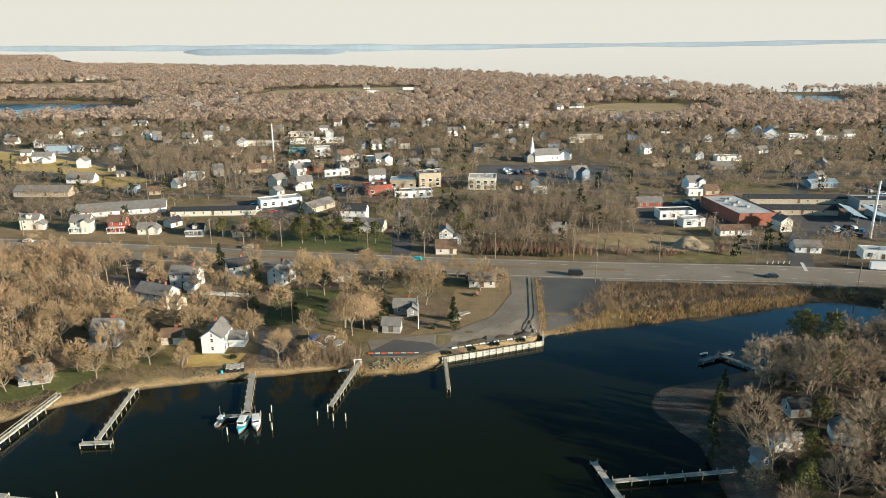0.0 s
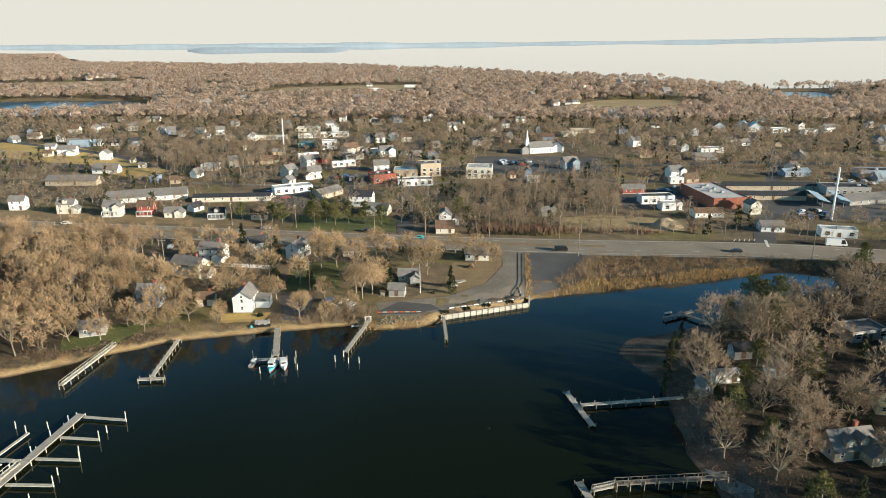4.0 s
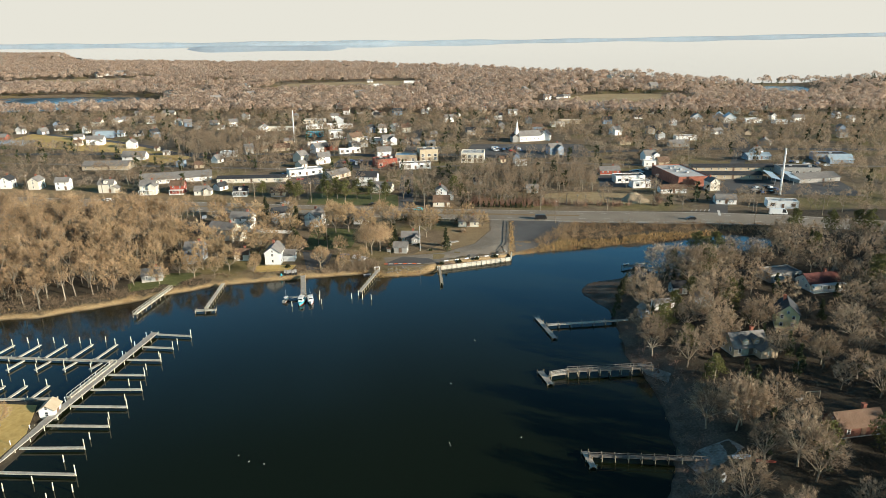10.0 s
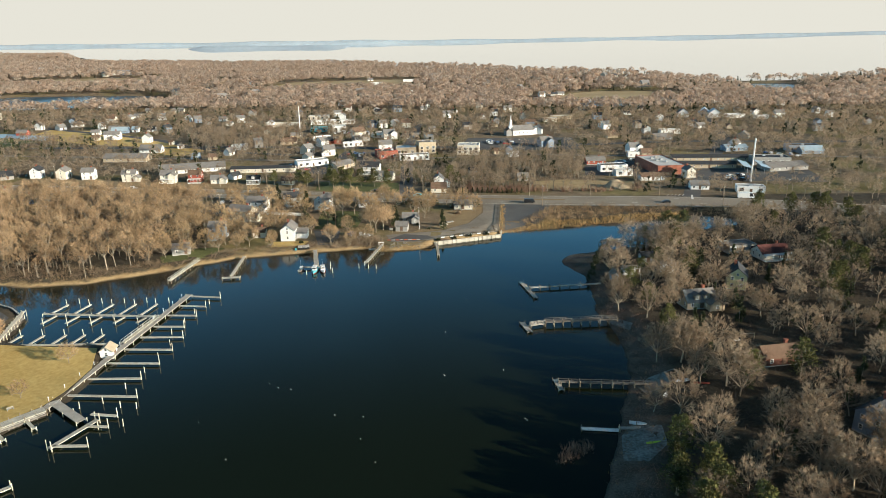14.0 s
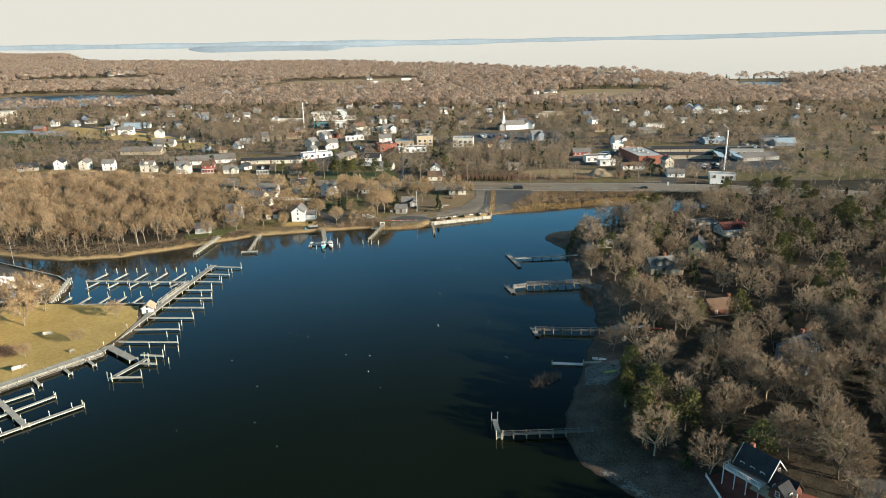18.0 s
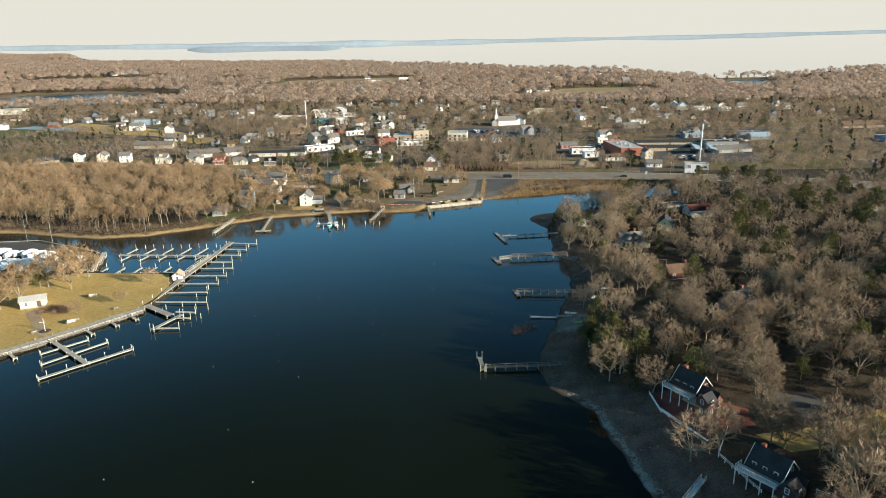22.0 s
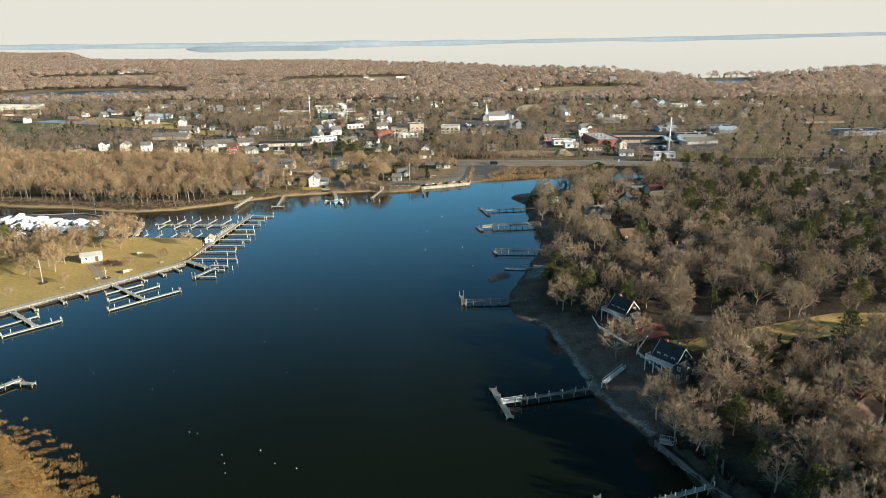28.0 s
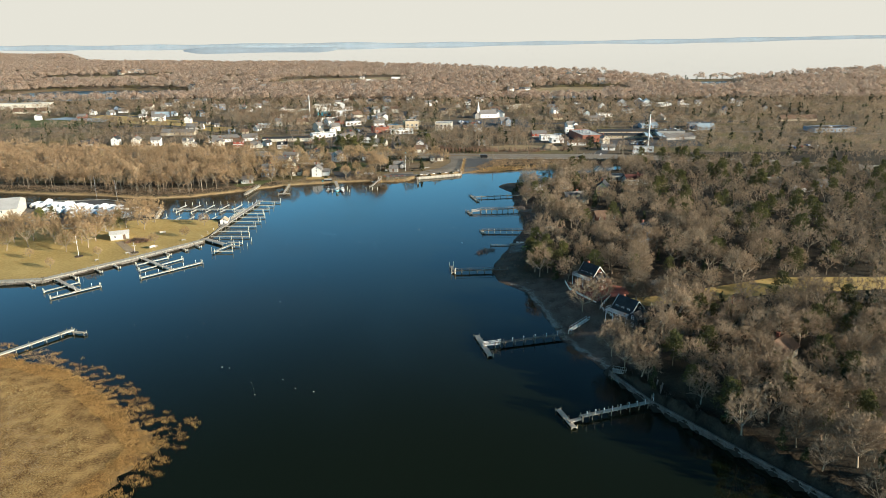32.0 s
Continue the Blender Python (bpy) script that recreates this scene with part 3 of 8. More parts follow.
ribbon("road_main", [(-330, 440), (-160, 436), (-40, 424), (60, 425), (200, 440), (330, 430)], 9, 0.09, ASPHALT, "grey main street of the town", "road")
ribbon("road_hill", [(-380, 556), (-285, 505), (-236, 472), (-193, 434), (-156, 413), (-110, 400)], 7, 0.08, ASPHALT, "street along the open lawn", "road")
sheet("lot_station", [(-115, 360), (-100, 335), (-72, 332), (-70, 362), (-92, 372)], 0.05, ASPHALT, "dark asphalt yard behind the warehouse", "parking lot")
sheet("lot_town", [(15, 412), (110, 410), (112, 465), (25, 468)], 0.05, ASPHALT, "large shaded parking lot in the town", "parking lot")
sheet("lot_works", [(95, 320), (128, 312), (140, 312), (165, 300), (235, 290), (245, 345), (165, 330), (136, 372), (100, 350)], 0.04, ASPHALT, "dark asphalt yard of the works", "parking lot")
sheet("lot_store", [(-75, 385), (-48, 378), (-48, 408), (-72, 412)], 0.05, ASPHALT, "small asphalt lot beside a store", "parking lot")
sheet("yard_sand", [(55, 285), (70, 278), (116, 276), (120, 298), (80, 306), (60, 302)], 0.05, FIELD, "sandy contractor's yard", "yard")
sheet("lawn_house", [(-72, 172), (-58, 174), (-57, 181), (-73, 180)], 0.05, LAWN, "straw-coloured lawn before the white house", "lawn")
sheet("lawn_green", [(-58, 200), (-38, 203), (-36, 232), (-60, 235)], 0.05, GREEN, "dull green lawn between bare trees", "lawn")
sheet("lawn_cottage", [(-112, 152), (-96, 160), (-92, 172), (-104, 172), (-116, 160)], 0.05, GREEN, "rough green lawn at the waterside cottage", "lawn")
sheet("drive_house", [(-125, 246), (-96, 246), (-92, 231), (-100, 228), (-112, 226), (-122, 232)], 0.06, ASPHALT, "asphalt forecourt behind the cream house", "driveway")
sheet("drive_pier", [(-58, 198), (-45, 196), (-44, 176), (-52, 175)], 0.06, ASPHALT, "shaded drive leading to the boat pier", "driveway")
sheet("lawn_roadside", [(-72, 283), (-22, 276), (-24, 302), (-74, 308)], 0.04, GREEN, "roadside lawn under evergreens", "lawn")
sheet("lawn_row", [(-270, 312), (-195, 301), (-88, 288), (-88, 300), (-200, 318), (-270, 328)], 0.04, MEDIAN, "straw-coloured front lawns along the highway", "lawn")
sheet("lawn_hill", [(-370, 550), (-316, 531), (-285, 512), (-238, 476), (-202, 446), (-182, 421), (-196, 400), (-215, 412), (-250, 445), (-290, 455), (-370, 500)], 0.06, LAWN, "open straw-coloured lawn on the hillside", "lawn")
sheet("field_north", [(-790, 1095), (-520, 1090), (-512, 1225), (-636, 1222), (-750, 1195)], 0.3, FIELD, "pale dry field beyond the woods", "field")
sheet("field_far", [(-280, 930), (-60, 945), (-12, 1075), (-75, 1115), (-160, 1084), (-240, 1048)], 0.3, FIELD, "pale dry field before the far woods", "field")
sheet("marsh_flat", [(105, 752), (190, 758), (330, 815), (332, 884), (226, 902), (196, 888), (143, 826), (106, 782)], 0.1, FIELD, "tawny salt marsh beside the pond", "marsh")
sheet("field_school", [(-440, 430), (-360, 440), (-336, 474), (-348, 478), (-391, 500), (-440, 505)], 0.06, GREEN, "green playing field", "field")
sheet("court_school", [(-418, 508), (-388, 498), (-338, 478), (-342, 504), (-402, 524)], 0.1, ROOF_BLUE, "blue running track and court", "court")
sheet("lawn_east", [(77, -49), (89, -47), (102, -42.5), (120, -36), (138, -30), (190, -31), (190, -42), (128, -47), (104, -54.5), (92, -54.5), (82, -56)], 0.05, LAWN, "sunlit straw-coloured lawn in the east woods", "lawn")
sheet("drive_east", [(88, -31), (99, -31), (101, -39), (92, -46), (87, -40)], 0.1, ASPHALT, "dark asphalt drive behind the waterfront house", "driveway")


# ---- road paint ----
def dashes(line, offset, z, dash, gap, width, label):
    pts = np.array(line, float)
    s = np.concatenate([[0], np.cumsum(np.hypot(*np.diff(pts, axis=0).T))])
    t = np.linspace(0, s[-1], int(s[-1] / 6))
    px, py = np.interp(t, s, pts[:, 0]), np.interp(t, s, pts[:, 1])
    for _ in range(3):
        px[1:-1] = (px[:-2] + 2 * px[1:-1] + px[2:]) / 4
        py[1:-1] = (py[:-2] + 2 * py[1:-1] + py[2:]) / 4
    dx, dy = np.gradient(px), np.gradient(py)
    L = np.hypot(dx, dy)
    vs, fs = [], []
    for a0 in np.arange(200, s[-1] - 300, dash + gap):
        o = len(vs)
        for u in (a0, a0 + dash):
            x, y = np.interp(u, t, px), np.interp(u, t, py)
            nx_, ny_ = -np.interp(u, t, dy / L), np.interp(u, t, dx / L)
            for w in (offset - width / 2, offset + width / 2):
                vs.append((x + nx_ * w, y + ny_ * w, max(float(land_height(x, y)), 1.9) + z))
        fs.append((o, o + 2, o + 3, o + 1))
    tagged(new("road_marking", solid("road_marking", (vs, fs), PAINTLINE)), label, "road marking", kind="structure")


dashes(HIGHWAY, 9.2, 0.1, 8, 0, 0.22, "white edge line of the highway")
dashes(HIGHWAY, -9.2, 0.1, 8, 0, 0.22, "white edge line of the highway")
dashes(HIGHWAY, 5.6, 0.1, 3, 9, 0.2, "dashed white lane line of the highway")
dashes(HIGHWAY, -4.6, 0.1, 3, 9, 0.2, "dashed white lane line of the highway")
sheet("stop_line", [(139, 251), (140.2, 250.8), (143.4, 261), (142.2, 261.4)], 0.14, PAINTLINE, "white stop line at the junction", "road marking")
for k in range(5):
    sheet("crosswalk", [(128 + 2.2 * k, 259.5), (128.35 + 2.2 * k, 259.45), (130.45 + 2.2 * k, 263.1), (130.1 + 2.2 * k, 263.2)], 0.14, PAINTLINE, "white hatching painted at the junction", "road marking")


# ---- trees ----
def prism(a, b, r0, r1):
    a, b = np.array(a, float), np.array(b, float)
    d = b - a
    u = np.cross(d, (0.3, 0.5, 0.81))
    u /= np.linalg.norm(u)
    w = np.cross(d, u)
    w /= np.linalg.norm(w)
    ang = np.array([0, 2.094, 4.189])
    ring = np.cos(ang)[:, None] * u + np.sin(ang)[:, None] * w
    v = np.concatenate([a + ring * r0, b + ring * r1])
    f = []
    for i in range(3):
        j = (i + 1) % 3
        f += [(i, j, 3 + j), (i, 3 + j, 3 + i)]
    return v, np.array(f)


def gather(items):
    vs, fs, o = [], [], 0
    for v, f in items:
        vs.append(v)
        fs.append(f + o)
        o += len(v)
    return np.concatenate(vs), np.concatenate(fs)


def slivers(rng, start, way, length, width):
    """Thin single twigs: one long triangle each."""
    n = len(start)
    side = np.cross(way, rng.normal(size=(n, 3)))
    side /= np.linalg.norm(side, axis=1)[:, None] + 1e-9
    v = np.stack([start - side * width[:, None] / 2, start + side * width[:, None] / 2, start + way * length[:, None]], 1).reshape(-1, 3)
    return v, np.arange(3 * n).reshape(-1, 3)


def bare_tree(seed, H, R, limbs=8, fans=150, twigs=7, width=0.1, low=0.24, flat=0.46, loose=0.45, under=0.4, branch=0, reach=(0.2, 0.42), shell=(0.35, 0.84)):
    """A leafless tree: a trunk with forking limbs, and a rounded crown of many small fans of fine twigs."""
    rng = np.random.default_rng(seed)
    wood = []
    th = H * rng.uniform(low - 0.06, low + 0.05)
    top = np.array([rng.normal() * 0.02 * H, rng.normal() * 0.02 * H, th])
    wood.append(prism((0, 0, -0.4), top, H * 0.021, H * 0.015))
    mid_z = H * (1 - flat)
    tips = []
    for i in range(limbs):
        az = i * 2.4 + rng.uniform(-0.4, 0.4)
        u = rng.uniform(-0.35, 0.85)
        out = R * math.sqrt(1 - u * u) * 0.72
        end = np.array([math.cos(az) * out, math.sin(az) * out, mid_z + u * H * flat * 0.72 - H * 0.05])
        mid = top + (end - top) * 0.45 + np.array([math.cos(az) * out * 0.1, math.sin(az) * out * 0.1, -H * 0.01])
        wood.append(prism(top - np.array([0, 0, rng.uniform(0, 0.06) * H]), mid, H * 0.011, H * 0.007))
        wood.append(prism(mid, end, H * 0.007, H * 0.003))
        tips += [end, mid + (end - mid) * 0.45]
        for j in range(branch):
            w = rng.normal(size=3) * np.array([1, 1, 0.7]) + np.array([math.cos(az), math.sin(az), 0.5])
            tip = mid + (end - mid) * rng.uniform(0.0, 0.6) + w / np.linalg.norm(w) * R * rng.uniform(0.3, 0.5)
            wood.append(prism(mid + (end - mid) * 0.1 * j, tip, H * 0.005, H * 0.002))
            tips.append(tip)
    tips = np.array(tips or [top])
    bulge = rng.normal(size=(6, 3))
    bulge /= np.linalg.norm(bulge, axis=1)[:, None]
    st, wy, ln, wd = [], [], [], []
    d = rng.normal(size=(fans, 3))
    d[:, 2] = np.abs(d[:, 2]) * 1.1 - under
    d /= np.linalg.norm(d, axis=1)[:, None]
    for q in d:
        k = 0.88 + 0.2 * max(0, (bulge @ q).max() - 0.5)
        p = np.array([0, 0, mid_z]) + q * np.array([R, R, H * flat]) * k * rng.uniform(*shell)
        a = tips[np.argmin(((tips - p) ** 2).sum(1))]
        L = np.linalg.norm(p - a) + 1e-6
        st.append(a[None])
        wy.append(((p - a) / L)[None])
        ln.append(np.array([L * 1.15]))
        wd.append(np.array([0.07 if branch else 0.1]))
        w = q * 0.75 + rng.normal(size=(twigs, 3)) * 0.42 + np.array([0, 0, 0.28])
        st.append(np.repeat(p[None], twigs, 0) + rng.normal(size=(twigs, 3)) * loose)
        wy.append(w / np.linalg.norm(w, axis=1)[:, None])
        ln.append(R * rng.uniform(*reach, twigs))
        wd.append(width * rng.uniform(0.6, 1.4, twigs))
    return gather(wood), slivers(rng, np.concatenate(st), np.concatenate(wy), np.concatenate(ln), np.concatenate(wd))


def evergreen(seed, H, R, kind, leaves=800, n_t=15, coarse=1.0):
    """A pine or cedar: trunk and short limbs, and a crown of many small tufts in uneven tiers."""
    rng = np.random.default_rng(seed)
    wood = [prism((0, 0, -0.3), (rng.normal() * 0.2, rng.normal() * 0.2, H * 0.93), H * 0.02, H * 0.004)]
    st, wy, ln, wd = [], [], [], []
    for i in range(n_t):
        u = (i + rng.uniform(0, 1)) / n_t
        z = H * (0.28 + 0.7 * u) if kind == "pine" else H * (0.06 + 0.92 * u)
        rad = R * ((1.0 - 0.62 * u ** 1.6) if kind == "pine" else (1.02 - u) ** 0.8)
        az = rng.uniform(0, 6.28)
        c = np.array([math.cos(az), math.sin(az), 0]) * rad * rng.uniform(0.3, 0.75) + np.array([0, 0, z])
        wood.append(prism((0, 0, z - H * 0.05), c, H * 0.006, H * 0.003))
        k = leaves // n_t
        off = rng.normal(size=(k, 3))
        off /= np.linalg.norm(off, axis=1)[:, None]
        rr = rad * rng.uniform(0.35, 0.62) * rng.uniform(0.35, 1.0, k) ** 0.5
        p = c + off * rr[:, None] * np.array([1, 1, 0.6])
        w = off * 0.7 + rng.normal(size=(k, 3)) * 0.5 + np.array([0, 0, 0.25])
        st.append(p)
        wy.append(w / np.linalg.norm(w, axis=1)[:, None])
        ln.append(coarse * rng.uniform(0.45, 1.0, k))
        wd.append(coarse * rng.uniform(0.25, 0.5, k))
    return gather(wood), slivers(rng, np.concatenate(st), np.concatenate(wy), np.concatenate(ln), np.concatenate(wd))


def placed(arrays, x, y, z, s, a):
    v, f = arrays
    c, q = math.cos(a), math.sin(a)
    w = np.empty_like(v)
    w[:, 0] = (v[:, 0] * c - v[:, 1] * q) * s + x
    w[:, 1] = (v[:, 0] * q + v[:, 1] * c) * s + y
    w[:, 2] = v[:, 2] * s + z
    return w, f


def scatter(rng, poly, spacing, keep=1.0):
    """Random spots in a polygon, on a jittered net."""
    xs, ys = [q[0] for q in poly], [q[1] for q in poly]
    X, Y = np.meshgrid(np.arange(min(xs), max(xs), spacing), np.arange(min(ys), max(ys), spacing))
    X = X + rng.uniform(-0.45, 0.45, X.shape) * spacing
    Y = Y + rng.uniform(-0.45, 0.45, Y.shape) * spacing
    ok = inside(poly, X, Y) & (rng.random(X.shape) < keep)
    return X[ok], Y[ok]


CLEAR = []          # open places without trees: (x, y, radius)


def puff_tree(seed, H, R, patches, size, rays, width, limbs=3):
    """A leafless tree seen from afar: trunk, limbs and a lumpy crown of small twig sprays lying round it, with loose ends."""
    rng = np.random.default_rng(seed)
    wood = [prism((0, 0, -0.3), (rng.normal() * 0.3, rng.normal() * 0.3, H * 0.5), H * 0.02, H * 0.01)]
    for i in range(limbs):
        a = i * 2.4 + rng.uniform(-0.5, 0.5)
        wood.append(prism((0, 0, H * rng.uniform(0.22, 0.4)), (math.cos(a) * R * 0.6, math.sin(a) * R * 0.6, H * rng.uniform(0.6, 0.8)), H * 0.01, H * 0.004))
    bulge = rng.normal(size=(7, 3))
    bulge /= np.linalg.norm(bulge, axis=1)[:, None]

    def spots(n, lo, hi):
        d = rng.normal(size=(n, 3))
        d[:, 2] = np.abs(d[:, 2]) * 1.1 - 0.35
        d /= np.linalg.norm(d, axis=1)[:, None]
        k = 0.78 + 0.45 * np.clip((d @ bulge.T).max(1) - 0.55, 0, 1)
        return d, d * np.array([R, R, H * 0.43]) * (k * rng.uniform(lo, hi, n))[:, None] + np.array([0, 0, H * 0.55])

    d, p = spots(patches, 0.72, 1.0)
    out = d + rng.normal(size=d.shape) * 0.45
    out /= np.linalg.norm(out, axis=1)[:, None]
    u = np.cross(out, rng.normal(size=d.shape))
    u /= np.linalg.norm(u, axis=1)[:, None] + 1e-9
    w = np.cross(out, u)
    r = size * rng.uniform(0.6, 1.3, (patches, 1))
    v = np.stack([p - u * r * 0.6 - w * r * 0.4, p + u * r * 0.6 - w * r * rng.uniform(0.1, 0.5, (patches, 1)), p + w * r * 0.8], 1).reshape(-1, 3)
    sprays = v, np.arange(3 * patches).reshape(-1, 3)
    d, p = spots(rays, 0.55, 0.95)
    q = d + rng.normal(size=d.shape) * 0.35 + np.array([0, 0, 0.3])
    q /= np.linalg.norm(q, axis=1)[:, None]
    return gather(wood), gather([sprays, slivers(rng, p, q, R * rng.uniform(0.2, 0.42, rays), width * rng.uniform(0.6, 1.4, rays))])


BARE = [bare_tree(11 + i, 12.5 + i % 2, 5.4 + 0.45 * (i % 3), limbs=9, fans=165, twigs=12, width=0.085, branch=3, reach=(0.13, 0.27), shell=(0.45, 0.9), loose=0.16, under=0.45) for i in range(6)]
SLIM = [bare_tree(31 + i, 15.0, 3.5 + 0.3 * (i % 2), limbs=5, fans=50, twigs=6, width=0.12, low=0.42, flat=0.4, loose=0.3, under=0.3, reach=(0.18, 0.36)) for i in range(4)]
WIDE = [bare_tree(41 + i, 12.5, 5.6, limbs=6, fans=78, twigs=9, width=0.15, branch=2, reach=(0.14, 0.28), shell=(0.45, 0.9), loose=0.2, under=0.45) for i in range(5)]
MIDDLE = [bare_tree(51 + i, 12.0, 5.0, limbs=3, fans=48, twigs=4, width=0.22, loose=0.35, reach=(0.15, 0.3), shell=(0.42, 0.9)) for i in range(4)]
TOWNPUFF = [puff_tree(61 + i, 11.5, 4.8, 62, 0.95, 60, 0.22) for i in range(5)]
FAR = [puff_tree(71 + i, 10.5, 5.4, 56, 1.6, 10, 0.4, 0) for i in range(6)]


def willow(seed, H, R):
    """A leafless willow: many fine shoots hanging from a rounded crown."""
    rng = np.random.default_rng(seed)
    wood = [prism((0, 0, -0.4), (0, 0, H * 0.3), H * 0.03, H * 0.022)]
    for i in range(7):
        a = i * 2.4
        wood.append(prism((0, 0, H * 0.28), (math.cos(a) * R * 0.55, math.sin(a) * R * 0.55, H * rng.uniform(0.6, 0.85)), H * 0.012, H * 0.004))
    n = 2000
    d = rng.normal(size=(n, 3))
    d[:, 2] = np.abs(d[:, 2]) * 1.0 - 0.1
    d /= np.linalg.norm(d, axis=1)[:, None]
    p = d * np.array([R, R, H * 0.42]) * rng.uniform(0.4, 1.0, n)[:, None] + np.array([0, 0, H * 0.55])
    w = d * np.array([0.5, 0.5, 0.1]) + rng.normal(size=(n, 3)) * 0.3 + np.array([0, 0, -0.55])
    w /= np.linalg.norm(w, axis=1)[:, None]
    return gather(wood), slivers(rng, p, w, rng.uniform(0.9, 2.4, n), 0.1 * rng.uniform(0.6, 1.4, n))


PINES = [evergreen(91 + i, 11.0, 4.0, "pine", 1500, 26, 0.8) for i in range(3)]
CEDARS = [evergreen(101 + i, 8.0, 2.0, "cedar", 600) for i in range(3)]
FARPINES = [evergreen(111 + i, 9.0, 2.6, "cedar", 90, 5, 2.2) for i in range(2)]


def tree_kind(prefix, variants, bark, leaf):
    return [(mesh_np(prefix + "_trunk", *t, bark), mesh_np(prefix + "_crown", *c, leaf)) for t, c in variants]


BARE_M = tree_kind("bare", BARE, BARK, TWIG)
WARM_M = tree_kind("garden", BARE, BARK, GARDEN_TWIG)
SLIM_M = tree_kind("slim", SLIM, BARK, TWIG)
PINE_M = tree_kind("pine", PINES, BARK, NEEDLE)
CEDAR_M = tree_kind("cedar", CEDARS, BARK, CEDAR)
WILLOW_M = tree_kind("willow", [willow(121, 13.5, 6.2), willow(122, 12, 5.4)], BARK, GOLD_TWIG)
RED_M = tree_kind("red", BARE[:2], BARK, RED_TWIG)


def tree(meshes, x, y, s, a, name, label, group):
    t = thing(name, x, y, float(land_height(x, y)), math.degrees(a), label, "tree", group)
    t.scale = (s, s, s)
    child("trunk", meshes[0], t)
    child("crown", meshes[1], t)
    return t


def clear_of(X, Y, extra=0.0):
    ok = (shore_distance(X, Y) > 1.5) & (edge_distance(HIGHWAY, X, Y, False) > 13.5)
    for poly in OPEN:
        ok &= ~inside(poly, X, Y)
    for x, y, r in CLEAR:
        ok &= np.hypot(X - x, Y - y) > r + extra
    return ok


def wood_stuff(name, label, X, Y, variants, scale, rng, bark=BARK_STUFF, leaf=TWIG_STUFF):
    """All trees of a wood too many to count, joined into trunks and twigs."""
    Z = land_height(X, Y)
    tr, cr = [], []
    for x, y, z in zip(X, Y, Z):
        v = variants[rng.integers(len(variants))]
        s, a = rng.uniform(*scale), rng.uniform(0, 6.28)
        tr.append(placed(v[0], x, y, z, s, a))
        cr.append(placed(v[1], x, y, z, s, a))
    if not tr:
        return
    base = thing(name, 0, 0, 0, 0, label, "woods", kind="stuff")
    child("trunks", mesh_np(name + "_trunks", *gather(tr), bark), base)
    child("twigs", mesh_np(name + "_twigs", *gather(cr), leaf), base)


# ---- buildings ----
def frame_vf(w, h, t, d):
    return join_vf([box_vf(-w / 2, -d, 0, -w / 2 + t, 0.02, h), box_vf(w / 2 - t, -d, 0, w / 2, 0.02, h), box_vf(-w / 2 + t, -d, 0, w / 2 - t, 0.02, t),
                    box_vf(-w / 2 + t, -d, h - t, w / 2 - t, 0.02, h), box_vf(-w / 2 + t, -d * 0.7, h * 0.5 - t / 3, w / 2 - t, 0.02, h * 0.5 + t / 3)])


WINDOW_FRAME = solid("window_frame", frame_vf(0.95, 1.3, 0.12, 0.07), WHITE)
WINDOW_PANE = solid("window_pane", box_vf(-0.36, -0.035, 0.11, 0.36, 0.0, 1.19), GLASS)
BIG_FRAME = solid("display_frame", frame_vf(2.2, 1.9, 0.14, 0.07), WHITE)
BIG_PANE = solid("display_pane", box_vf(-0.97, -0.035, 0.13, 0.97, 0.0, 1.77), GLASS)
DOOR_LEAF = solid("door_leaf", join_vf([box_vf(-0.5, -0.05, 0, 0.5, 0.0, 2.05), box_vf(-0.62, -0.09, 0, -0.5, 0.0, 2.15), box_vf(0.5, -0.09, 0, 0.62, 0.0, 2.15),
                                        box_vf(-0.62, -0.09, 2.05, 0.62, 0.0, 2.17)]), ROOF_BROWN)


FAR_WINDOW = solid("far_window", join_vf([frame_vf(0.95, 1.3, 0.1, 0.07), box_vf(-0.38, -0.035, 0.09, 0.38, 0.0, 1.21)]), WHITE)
FAR_WINDOW.materials.append(GLASS)
for p in FAR_WINDOW.polygons[30:]:
    p.material_index = 1


def wall_windows(parent, a, b, z0, storeys, big=False, panes=True, gap=2.7, door=False):
    """Windows in rows along the wall from a to b (local), which faces to the right of that way."""
    a, b = Vector((*a, 0)), Vector((*b, 0))
    L = (b - a).length
    n = max(1, int((L - 0.8) / gap))
    ang = math.degrees(math.atan2(b.y - a.y, b.x - a.x))
    for k in range(storeys):
        for i in range(n):
            p = a + (b - a) * ((i + 0.5) / n)
            if door and k == 0 and i == n // 2:
                child("door", DOOR_LEAF, parent, m=pose(p.x, p.y, z0, 0, 0, ang))
                continue
            w = child("window", BIG_FRAME if big else WINDOW_FRAME if panes else FAR_WINDOW, parent, m=pose(p.x, p.y, z0 + 0.75 + 2.5 * k, 0, 0, ang))
            if panes:
                child("pane", BIG_PANE if big else WINDOW_PANE, w)


def gable_vf(L, W, h, rise, z0=-0.4):
    x, y = L / 2, W / 2
    v = [(-x, -y, z0), (x, -y, z0), (x, y, z0), (-x, y, z0), (-x, -y, h), (x, -y, h), (x, y, h), (-x, y, h), (-x, 0, h + rise), (x, 0, h + rise)]
    f = [(0, 1, 5, 4), (2, 3, 7, 6), (1, 2, 6, 9, 5), (3, 0, 4, 8, 7)]
    return v, f


